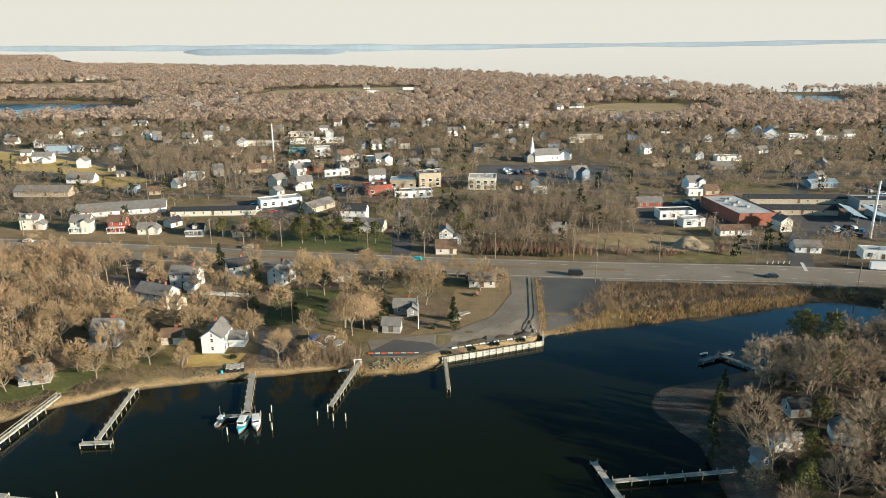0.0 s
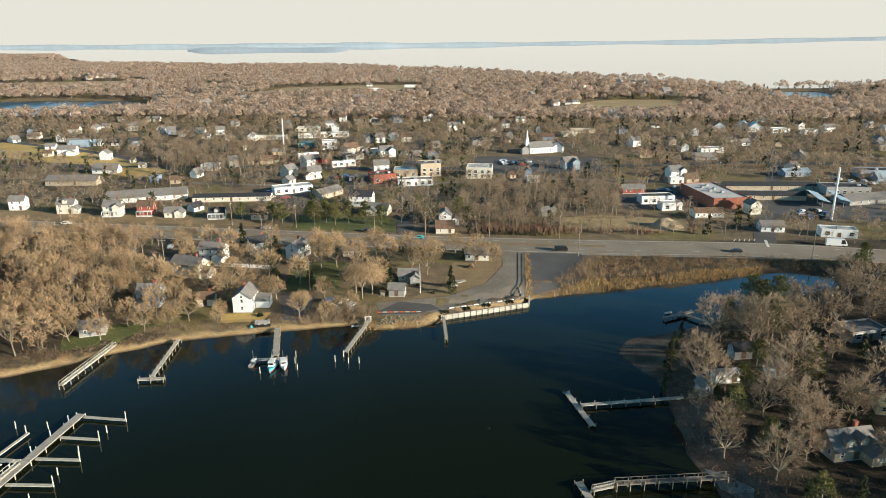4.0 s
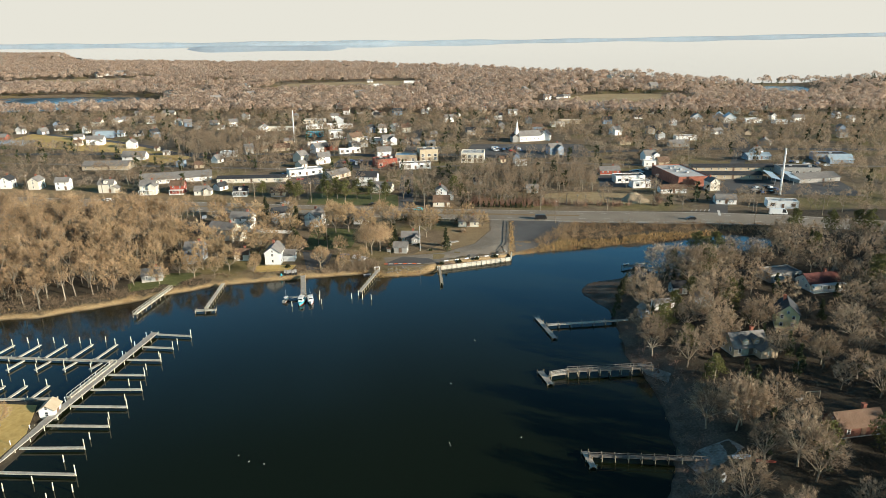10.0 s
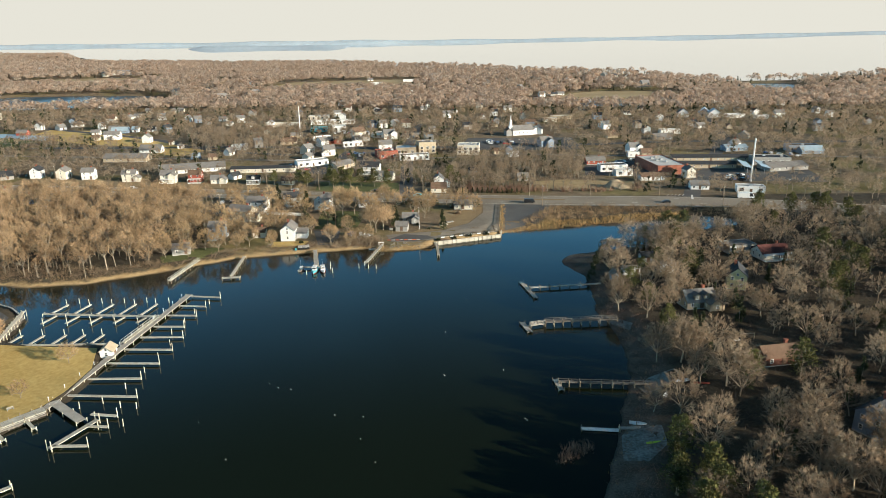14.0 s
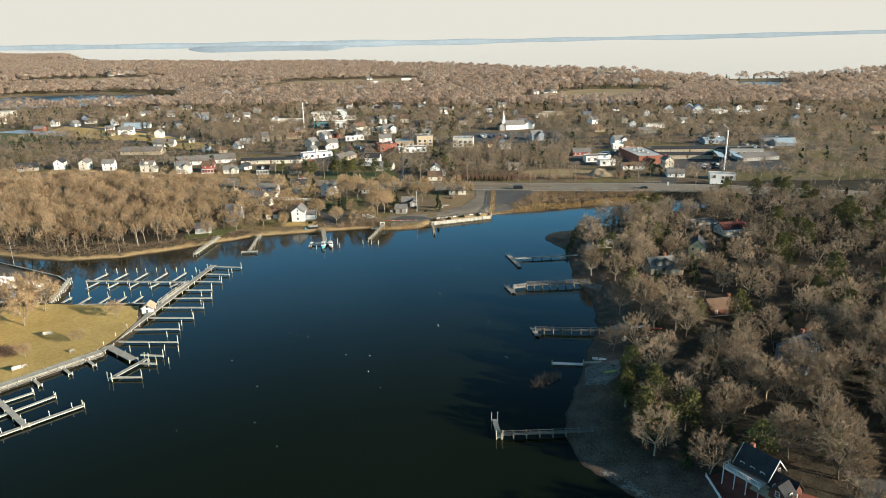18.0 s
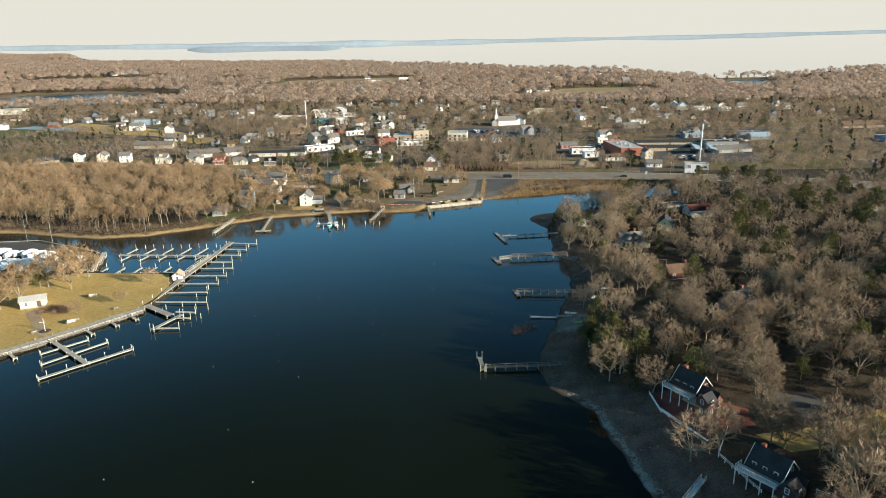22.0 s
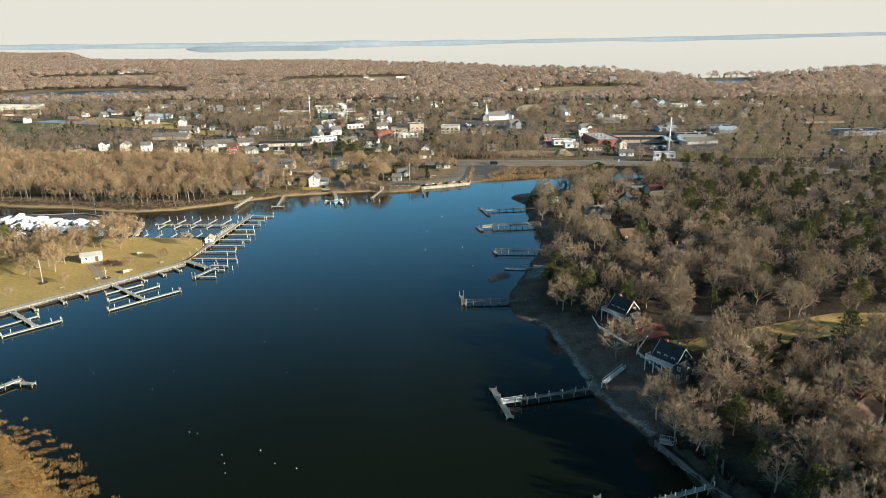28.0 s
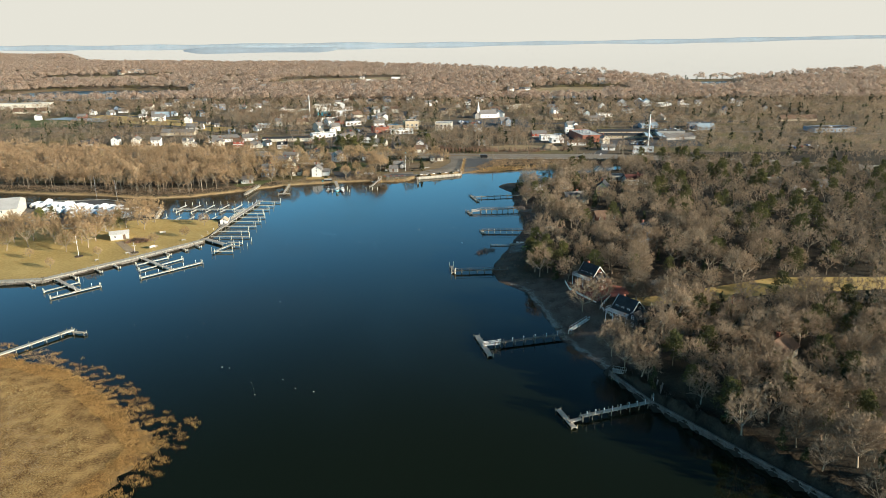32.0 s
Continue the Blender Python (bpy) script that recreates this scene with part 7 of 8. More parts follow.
sheet("boatyard", [(-260, 60), (-215, 66), (-150, 76), (-138, 82), (-142, 97), (-150, 104), (-182, 121), (-214, 118), (-260, 124)], 0.05, ASPHALT, "dark asphalt boatyard", "yard")
house(-231, 86, 20, 42, 26, 2, CREAM, ROOF_FLAT, "large cream boat shed with a pale metal roof", name="boat_shed", chimney=False, rise=4, faces="front")
house(-170, 64, 22, 11, 5.5, 1, WHITE, ROOF_GREY, "low white office in the boatyard", name="office", chimney=False)

# ---- the park's things ----
house(-97, 71.5, 96, 4.6, 4.2, 1, WHITE, TAN, "small white hut with a tan roof at the pier", name="hut", chimney=False, rise=1.5)
house(-138.5, 44, 22, 9.2, 5.6, 1, CREAM, ROOF_FLAT, "low white park building with a pale gabled roof", name="park_building", chimney=False, rise=1.3)
sheet("path_park", [(-135.5, 40), (-138, 37.5), (-122.5, 17), (-120, 19.5)], 0.09, SAND, "pale sandy path to the gangway", "path")
for x, y, h in ((-145, 17, 9.5), (-122.5, 21.5, 4.6)):
    m = thing("flag_mast", x, y, float(land_height(x, y)), 15, "tall white mast with a yardarm on the lawn", "flagpole")
    child("pole", rod("mast_pole", 0.11, 0.07, h, WHITE, 8), m)
    child("yardarm", solid("yardarm", box_vf(-1.3, -0.05, h * 0.7, 0.7, 0.05, h * 0.7 + 0.1), WHITE), m)
    child("planting_bed", rod("bed", 1.8, 1.7, 0.25, LITTER, 12), m)
for x, y, rot in ((-114, 25.5, 38), (-118, 49, 20)):
    m = thing("park_sign", x - 3, y + 2, float(land_height(x, y)), rot, "pale board sign on two posts on the lawn", "sign")
    child("board", bevelled_box("sign_board", 2.8, 0.3, 1.0, CREAM, 0.04), m, m=pose(0, 0, 0.5))
    for s in (-1, 1):
        child("post", solid("sign_post", box_vf(s * 1.2 - 0.1, -0.3, -0.3, s * 1.2 + 0.1, -0.16, 1.6), PILE), m)

# ---- poles, towers and wires ----
POLE_M = rod("pole_shaft", 0.2, 0.13, 11.5, POLEWOOD, 8)
ARM_M = solid("cross_arm", join_vf([box_vf(-1.25, -0.06, 10.6, 1.25, 0.06, 10.75), box_vf(-0.95, -0.06, 9.7, 0.95, 0.06, 9.83)]), POLEWOOD)
INS_M = rod("insulator", 0.07, 0.05, 0.25, WHITE, 6)
pole = thing("utility_pole", -192, 303, 2.0, 85, "brown timber utility pole with cross arms", "utility pole", "utility poles")
child("shaft", POLE_M, pole)
arm = child("cross_arm", ARM_M, pole)
for k in (-1.1, -0.4, 0.4, 1.1):
    child("insulator", INS_M, arm, m=pose(k, 0, 10.75))
PL = [(-192, 303), (-132, 296), (-102, 290), (-70, 285), (-32, 278), (-8, 270), (21, 268), (52, 264), (86, 262), (124, 260), (159, 258)]
for x, y in PL[1:]:
    copy_thing(pole, pose(x, y, 2.0, 0, 0, 83))
for x, y in ((122, 300), (149, 233), (56, 240), (-48, 202), (-111, 229), (-240, 312), (190, 250), (240, 250), (290, 222), (340, 200), (-160, 365), (-60, 372), (60, 395), (170, 388), (20, 420), (-20, 300)):
    copy_thing(pole, pose(x, y, float(land_height(x, y)), 0, 0, random.uniform(0, 180)))
for (ax, ay), (bx, by) in zip(PL, PL[1:]):
    vs, fs = [], []
    n = 8
    for off in (-1.1, 0.4, 1.1):
        o = len(vs)
        for k in range(n + 1):
            u = k / n
            zz = 12.95 - 3.2 * u * (1 - u)
            for dz in (-0.012, 0.012):
                vs.append((ax + (bx - ax) * u, ay + (by - ay) * u + off, zz + dz))
        fs += [(o + 2 * k, o + 2 * k + 2, o + 2 * k + 3, o + 2 * k + 1) for k in range(n)]
    w = tagged(new("power_line", solid("power_line", (vs, fs), TYRE)), "dark overhead wires sagging between utility poles", "cable", "power lines")
for x, y, h, r in ((190, 295, 26, 0.55), (-120, 486, 26, 0.5)):
    m = thing("monopole_tower", x, y, float(land_height(x, y)), 0, "tall plain white monopole tower", "tower")
    child("pole", rod("tower_pole", r, r * 0.8, h, WHITE, 12), m)
    child("collar", rod("tower_collar", r * 1.5, r * 1.5, 0.5, CONCRETE, 12), m)
m = thing("flagpole", -8, 198, 2.0, 0, "thin pale pink flagpole by the cottage", "flagpole")
child("pole", rod("flag_pole", 0.13, 0.07, 11, WHITE, 8), m)
for x, y in ((202, 328), (213, 328)):
    m = thing("solar_canopy", x - 2, y, float(land_height(x, y)), 78, "long tilted pale blue canopy on posts", "canopy", "works canopies")
    child("panel", solid("canopy_panel", ([(-12, -3, 3.6), (12, -3, 3.6), (12, 3, 5.0), (-12, 3, 5.0), (-12, -3, 3.75), (12, -3, 3.75), (12, 3, 5.15), (-12, 3, 5.15)],
                                          [(0, 3, 2, 1), (4, 5, 6, 7), (0, 1, 5, 4), (1, 2, 6, 5), (2, 3, 7, 6), (3, 0, 4, 7)]), ROOF_BLUE), m)
    for k in (-9, 0, 9):
        child("post", solid("canopy_post", box_vf(k - 0.12, -0.12, -0.3, k + 0.12, 0.12, 4.3), METAL), m)
CLEAR.append((206, 328, 15))
PU, PV = np.meshgrid(np.linspace(-1, 1, 25), np.linspace(-1, 1, 25))
PH = 4.6 * np.clip(1 - np.hypot(PU * 1.1 - 0.1, PV * 1.15), 0, 1) ** 0.85 + 2.2 * np.clip(1 - np.hypot(PU * 1.7 + 0.75, PV * 1.5), 0, 1) + 0.35 * ripple(PU * 8, PV * 8, 0.9) * np.clip(1 - np.hypot(PU, PV), 0, 1) - 0.2
pq = np.arange(625).reshape(25, 25)
me = mesh_np("sand_mound", np.stack([PU * 8.5, PV * 7, PH], -1).reshape(-1, 3), np.stack([pq[:-1, :-1], pq[:-1, 1:], pq[1:, 1:], pq[1:, :-1]], -1).reshape(-1, 4), SAND)
me.polygons.foreach_set("use_smooth", np.ones(len(me.polygons), bool))
sp = tagged(new("sand_mound", me), "heap of yellow sand in the contractor's yard", "sand mound")
sp.matrix_basis = pose(106, 284, 1.9)
CLEAR += [(106, 284, 13), (88, 290, 12), (70, 296, 10)]


# ---- vehicles ----
def car_kind(paint, label, L=4.5, H=1.5, van=False):
    t = thing("car", 0, 0, 0, 0, label, "car", "parked and passing cars")
    W = 1.8
    side = [(-L / 2, 0.35), (L / 2, 0.35), (L / 2, 0.8), (L * 0.28, 0.95), (L * 0.14, H), (-L * 0.32, H), (-L / 2 + 0.05, 0.95)] if not van else \
        [(-L / 2, 0.4), (L / 2, 0.4), (L / 2, 1.1), (L * 0.42, H * 0.8), (L * 0.36, H), (-L / 2, H)]
    n = len(side)
    v = [(a, -W / 2, b) for a, b in side] + [(a, W / 2, b) for a, b in side]
    f = [tuple(range(n)), tuple(range(2 * n - 1, n - 1, -1))] + [(i, n + i, n + (i + 1) % n, (i + 1) % n) for i in range(n)]
    child("body", solid("car_body", (v, f), paint), t)
    for s in (-1, 1):
        child("window", solid("car_window", ([(L * 0.22, 0, 0.97), (L * 0.12, 0, H - 0.1), (-L * 0.3, 0, H - 0.1), (-L * 0.4, 0, 0.97)], [(0, 1, 2, 3)]) if not van else
                             ([(L * 0.44, 0, 1.2), (L * 0.36, 0, H - 0.2), (L * 0.2, 0, H - 0.2), (L * 0.2, 0, 1.2)], [(0, 1, 2, 3)]), GLASS), t, m=pose(0, s * (W / 2 + 0.008), 0))
    wh = solid("car_wheel", (lambda r: ([(r * math.cos(k * 0.628), -0.11, r * math.sin(k * 0.628)) for k in range(10)] + [(r * math.cos(k * 0.628), 0.11, r * math.sin(k * 0.628)) for k in range(10)],
                                        [tuple(range(10)), tuple(range(19, 9, -1))] + [(k, 10 + k, 10 + (k + 1) % 10, (k + 1) % 10) for k in range(10)]))(0.34), TYRE)
    for a in (-1, 1):
        for s in (-1, 1):
            child("wheel", wh, t, m=pose(a * L * 0.31, s * (W / 2 - 0.08), 0.34))
    return t


KINDS = [car_kind(PAINTS[k], k.split("_")[0] + " car standing on asphalt") for k in PAINTS]
KINDS.append(car_kind(PAINTS["white_car_paint"], "white box truck on the road", 8.5, 3.2, True))
KINDS.append(car_kind(PAINTS["black_car_paint"], "dark pickup-like van on the highway", 5.6, 2.3, True))
home = [(-11, 266, 5, 172), (123, 244, 1, 175), (-184, 293, 0, -7), (-84, 283, 2, 173), (-36, 278, 1, 175), (-39, 190, 3, 60), (169, 252, 6, -10), (50, 247, 7, -4)]
used = set()


def put_car(k, x, y, rot):
    z = float(land_height(x, y)) + 0.1
    m = pose(x, y, z, 0, 0, rot)
    if k not in used:
        used.add(k)
        KINDS[k].matrix_basis = m
        return
    copy_thing(KINDS[k], m)


for x, y, k, r in home:
    put_car(k, x, y, r)
put_car(4, -88, 345, 30)
cr = np.random.default_rng(9)
for lot in ((48, 442, 14, 12, 20), (-60, 396, 8, 9, 10), (250, 380, 10, 12, 0), (185, 305, 10, 8, 10), (-100, 352, 5, 6, 40), (-75, 500, 12, 16, 5), (130, 360, 6, 8, 97), (-113, 248, 3, 5, 10), (310, 280, 9, 12, 0)):
    X0, Y0, n, span, rot = lot
    for k in range(n):
        put_car(int(cr.integers(5)), X0 + cr.uniform(-span, span), Y0 + cr.choice([-6, 0, 6]) + cr.uniform(-1, 1), rot + 90 * cr.integers(2) + cr.uniform(-3, 3))
put_car(2, -31, 186, 60)
put_car(0, -34, 189, 75)


# ---- woods ----
rng = np.random.default_rng(7)
CLEAR += [(215, 845, 38), (260, 820, 20), (60, -42, 9), (54, -40, 9), (66, 163, 12), (76, 172, 12), (86, 176, 8), (62, 152, 8), (72, 154, 7)]
CLEAR += [(66, -34, 8), (70, -38, 7), (74, -68, 11), (80, -72, 9), (56, -50, 8), (110, 113, 8), (128, 142, 8), (105, 106, 6), (86, 91, 4), (93, 68, 7), (100, 62, 8), (60, 60, 6), (60, 47, 9), (52, 25, 8), (90, 134, 6), (70, 134, 6)]
EAST = [(58, -98), (66, -112), (78, -131), (92, -152), (150, -248), (420, -248), (420, 160), (320, 170), (230, 206), (165, 224), (150, 224), (150, 206), (128, 198), (105, 188),
        (88, 172), (72, 166), (60, 150), (64, 120), (64, 60), (56, 40), (48, 10), (44, -12), (60, -30), (62, -80)]
X, Y = scatter(rng, EAST, 8.3, 0.94)
X2, Y2 = scatter(rng, [(62, -100), (78, -131), (150, -248), (300, -248), (190, -60), (90, -75)], 8.2, 0.75)
X, Y = np.concatenate([X, X2]), np.concatenate([Y, Y2])
garden = (X < 125) & (Y > 15) & (Y < 150)
ok = clear_of(X, Y) & (X < 0.655 * (Y + 280) + 25) & (~garden | (rng.random(len(X)) < 0.8))
X, Y = X[ok], Y[ok]
near = (X < 165) & (Y < 150) & (X > 0)
order = np.argsort(np.where(near, np.hypot(X - 60, (Y + 10) * 0.6), 1e6))
single, rest = order[:290], order[290:]
for i in single:
    k = rng.random()
    s, a = rng.uniform(0.62, 1.05), rng.uniform(0, 6.28)
    if k < 0.76:
        tree(BARE_M[rng.integers(6)], X[i], Y[i], s, a, "bare_tree", "leafless grey-brown deciduous tree with a spreading crown", "trees of the east shore")
    elif k < 0.92:
        tree(PINE_M[rng.integers(3)], X[i], Y[i], s * 1.02, a, "pine_tree", "olive-green pine standing among bare trees", "pines of the east shore")
    else:
        tree(CEDAR_M[rng.integers(3)], X[i], Y[i], s, a, "cedar_tree", "dark evergreen cedar among bare trees", "cedars of the east shore")
pick = rng.random(len(rest))
ev, de = rest[pick < 0.16], rest[pick >= 0.16]
wood_stuff("east_woods", "dense leafless woods on the east shore", X[de], Y[de], WIDE, (0.6, 1.0), rng)
UX, UY = scatter(rng, EAST, 13, 0.6)
ok = clear_of(UX, UY, 1.0) & (UX < 0.655 * (UY + 280) + 25)
wood_stuff("east_cedars", "low dark evergreens under the bare woods", UX[ok], UY[ok], CEDARS, (0.5, 0.95), rng, leaf=CEDAR)
wood_stuff("east_pines", "scattered olive-green pines in the east woods", X[ev], Y[ev], PINES, (0.85, 1.25), rng, leaf=NEEDLE)

NORTHWOOD = [(-700, 270), (-256, 156), (-196, 145), (-155, 134), (-136, 137), (-116, 150), (-112, 185), (-118, 225), (-125, 262), (-195, 272), (-420, 302), (-700, 335)]
X, Y = scatter(rng, NORTHWOOD, 5.1, 0.96)
ok = clear_of(X, Y) & (-X < 0.64 * (Y + 290))
X, Y = X[ok], Y[ok]
wood_stuff("north_woods", "tall slim leafless trees crowding the north bank", X, Y, SLIM + WIDE[:2], (0.55, 1.08), rng, leaf=GOLD_TWIG)

# single trees of the residential shore and the park
HOME = "bare trees of the north shore"
for x, y, s in ((-113, 187, 1.15), (-108, 193, 0.9), (-82, 174, 0.8), (-48, 226, 1.15), (-42, 227, 1.1), (-6, 218, 1.05), (-4, 230, 0.9), (13, 231, 1.0), (-75, 192, 0.85), (-60, 191, 0.8), (-72, 172, 0.5), (-47, 177, 0.7),
                (-38, 176, 0.6), (-34, 178, 0.6), (-30, 180, 0.65), (-41, 192, 0.7), (-53, 208, 0.9), (-88, 180, 0.9), (-93, 176, 1.0), (-96, 196, 1.0), (-85, 200, 0.95), (-78, 207, 0.9), (-70, 200, 0.8),
                (-103, 203, 1.0), (-112, 205, 1.0), (-66, 215, 0.9), (-75, 222, 0.9), (-84, 228, 0.9), (-50, 238, 0.9), (-44, 246, 0.8), (-28, 243, 0.9), (-22, 232, 0.9), (-70, 238, 0.85), (-102, 232, 0.8),
                (-108, 242, 0.95), (-90, 247, 0.9), (-24, 210, 0.8), (-31, 216, 0.9), (-34, 228, 0.9), (-58, 193, 0.65), (-110, 172, 0.9), (-104, 160, 0.7), (-113, 159, 0.75), (-117, 166, 0.85), (-100, 170, 0.8), (-86, 168, 0.6), (-93, 166, 0.7), (-72, 175, 0.55),
                (20, 230, 0.7), (5, 244, 0.7), (-14, 238, 0.9), (-54, 251, 0.8), (-100, 252, 0.9), (-112, 258, 0.9), (-75, 256, 0.8), (-30, 254, 0.7), (-12, 225, 0.8)):
    tree(WARM_M[rng.integers(6)], x, y, s * 1.04, rng.uniform(0, 6.28), "bare_tree", "leafless spreading tree in a waterside garden", HOME)
for x, y, s in ((-28, 193, 1.05), (-25, 198, 1.0), (-31, 199, 1.0), (-47, 183, 0.6)):
    tree(WILLOW_M[rng.integers(2)], x, y, s, rng.uniform(0, 6.28), "willow_tree", "dense golden-brown leafless willow beside the lot", "willows")
for x, y, s in ((3, 204, 1.0), (3, 198, 0.9), (-20, 203, 0.8), (-68, 236, 1.3), (-88, 258, 1.2), (-19, 206, 0.9), (-50, 213, 0.8), (22, 243, 0.5), (-112, 198, 0.6), (-20, 212, 1.0)):
    tree(CEDAR_M[rng.integers(3)], x, y, s, rng.uniform(0, 6.28), "cedar_tree", "dark upright evergreen beside the houses", "garden evergreens")
for x, y, s in ((-62, 290, 1.2), (-57, 294, 1.3), (-52, 290, 1.25), (-46, 293, 1.2), (-66, 298, 1.1), (-38, 292, 1.2), (-30, 290, 1.1), (-84, 296, 1.1), (-78, 292, 1.1), (8, 300, 1.2), (12, 292, 0.9), (-100, 300, 1.0)):
    tree(PINE_M[rng.integers(3)], x, y, s * 0.85, rng.uniform(0, 6.28), "pine_tree", "dark green pine on the roadside lawn", "roadside pines")
for x, y, s in ((-149, 1, 0.4), (-165, 15, 0.38), (-175, 32, 1.0), (-154, 24, 0.7), (-147, 30, 0.8), (-136, 16, 0.4), (-148, 40, 0.8), (-119, 35, 0.45), (-108, 45, 0.45), (-105, 64, 0.55), (-182, 27, 0.75),
                (-186, 40, 1.0), (-146, 48, 0.85), (-133, 59, 0.8), (-137, 73, 0.9), (-139, 67, 0.95), (-132, 70, 0.85), (-143, 62, 1.0), (-153, 37, 0.7), (-160, 46, 0.75), (-193, 30, 0.9), (-172, 48, 0.8), (-178, 42, 0.9), (-166, 38, 0.8), (-158, 52, 0.85), (-150, 55, 0.8), (-190, 48, 0.9), (-200, 40, 0.95), (-198, 22, 0.85), (-165, 58, 0.9)):
    tree(WARM_M[rng.integers(6)], x, y, s * (1.25 if s > 0.6 else 1.0), rng.uniform(0, 6.28), "park_tree", "bare young tree on the park lawn", "trees of the park")
for x, y, s in ((-146, 62, 0.85), (-185, 62, 1.0), (-182, 68, 0.9)):
    tree(PINE_M[rng.integers(3)], x, y, s, rng.uniform(0, 6.28), "pine_tree", "olive pine beside the boatyard", "boatyard pines")
for x, y, s in ((67.6, 131.6, 1.3), (81, 159, 1.2), (91, 154.5, 1.15), (96.6, 156, 1.2), (90, 128, 1.3), (91, 168, 1.0), (107, 160, 1.1), (100, 163, 1.0), (62, 99, 0.8), (63, 104, 0.85), (63, 118, 0.6), (63.3, 60.2, 1.0), (68.8, 56.6, 1.15), (72.6, 56, 1.0), (75.6, 42, 1.1)):
    tree(BARE_M[rng.integers(6)], x, y, s, rng.uniform(0, 6.28), "bare_tree", "big leafless oak-like tree on the wooded point", "trees of the point")
for x, y, s in ((72.4, 160, 0.7), (68, 152, 0.75), (64.5, 146, 0.7), (62.5, 141, 0.75), (61, 136, 0.65), (58.5, 131, 0.5), (66, 149, 0.65), (85, 160, 0.8)):
    tree(CEDAR_M[rng.integers(3)], x, y, s, rng.uniform(0, 6.28), "cedar_tree", "dark cedar on the point's shore", "cedars of the point")
for x, y, s in ((76.5, 124.7, 0.85), (50, -14, 1.0), (55, -15, 0.95), (52, -8, 1.0), (56, -4, 1.05), (50, 2, 0.9), (58, 4, 0.95), (61, -10, 1.0)):
    tree(PINE_M[rng.integers(3)], x, y, s, rng.uniform(0, 6.28), "pine_tree", "sunlit olive pine at the shore", "shore pines")
for x, y, s in ((67, -54, 0.95), (60, -56, 1.0), (85, -31, 1.15), (80, -51, 0.95), (90, -58, 1.2), (86, -66, 1.1), (84, -78, 1.2), (92, -72, 1.1)):
    tree(BARE_M[rng.integers(6)], x, y, s, rng.uniform(0, 6.28), "bare_tree", "spreading bare tree beside the waterfront houses", "trees at the waterfront houses")

# trees of the town and the residential shore
TOWN = [(-700, 345), (-420, 335), (-195, 305), (0, 275), (125, 266), (230, 242), (320, 210), (450, 150), (700, 60), (760, 620), (-760, 720)]
X, Y = scatter(rng, TOWN, 8.6, 0.8)
ok = clear_of(X, Y, 1.0) & (np.abs(X) < 0.66 * (Y + 300))
X, Y = X[ok], Y[ok]
k = rng.random(len(X)) < 0.09
near = ~k & (Y < 430)
wood_stuff("town_trees", "leafless street and garden trees through the town", X[near], Y[near], MIDDLE, (0.45, 1.0), rng, leaf=WARM_TWIG)
near = ~k & (Y >= 430)
wood_stuff("upper_town_trees", "leafless garden trees in the upper town", X[near], Y[near], TOWNPUFF, (0.4, 0.98), rng, leaf=WARM_TWIG)
wood_stuff("town_evergreens", "dark evergreens scattered through the town", X[k], Y[k], FARPINES, (0.7, 1.2), rng, leaf=CEDAR)

X, Y = scatter(rng, [(9, 276), (125, 270), (122, 276), (64, 279), (58, 303), (92, 304), (96, 346), (60, 364), (9, 362)], 5.8, 0.8)
ok = clear_of(X, Y, -1.0)
wood_stuff("roadside_woods", "bare thicket of trees between highway and railway", X[ok], Y[ok], SLIM, (0.5, 0.85), rng, leaf=WARM_TWIG)
X, Y = scatter(rng, [(-205, 408), (-125, 398), (-112, 470), (-150, 500), (-200, 480)], 7.0, 0.8)
ok = clear_of(X, Y, -1.0)
wood_stuff("town_grove", "tall bare grove inside the town", X[ok], Y[ok], SLIM, (0.7, 1.0), rng, leaf=WARM_TWIG)
FARWOOD = [(-760, 720), (760, 620), (760, 100), (1300, 300), (1500, 1480), (1200, 1350), (760, 1120), (600, 1100), (470, 1090), (359, 1160), (222, 1320), (60, 1520), (-54, 1560),
           (-251, 1717), (-459, 1732), (-514, 1660), (-812, 1918), (-1079, 2052), (-1422, 2575), (-1692, 2733), (-2100, 2700), (-1700, 1500)]
X, Y = scatter(rng, FARWOOD, 11.0, 0.92)
ok = clear_of(X, Y) & (np.abs(X) < 0.68 * (Y + 290)) & (shore_distance(X, Y) > 3)
X, Y = X[ok], Y[ok]
thin = rng.random(len(X)) < np.clip(1.25 - Y / 3000, 0.45, 1)
X, Y = X[thin], Y[thin]
coast = (X > 120) & (shore_distance(X, Y) < 110) & (Y > 900)
k = rng.random(len(X)) < np.where(coast, 0.5, 0.05)
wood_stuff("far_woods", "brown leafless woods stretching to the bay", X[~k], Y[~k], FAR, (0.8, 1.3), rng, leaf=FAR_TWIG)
wood_stuff("far_evergreens", "dark evergreens scattered in the far woods", X[k], Y[k], FARPINES, (0.45, 0.9), rng, leaf=CEDAR)


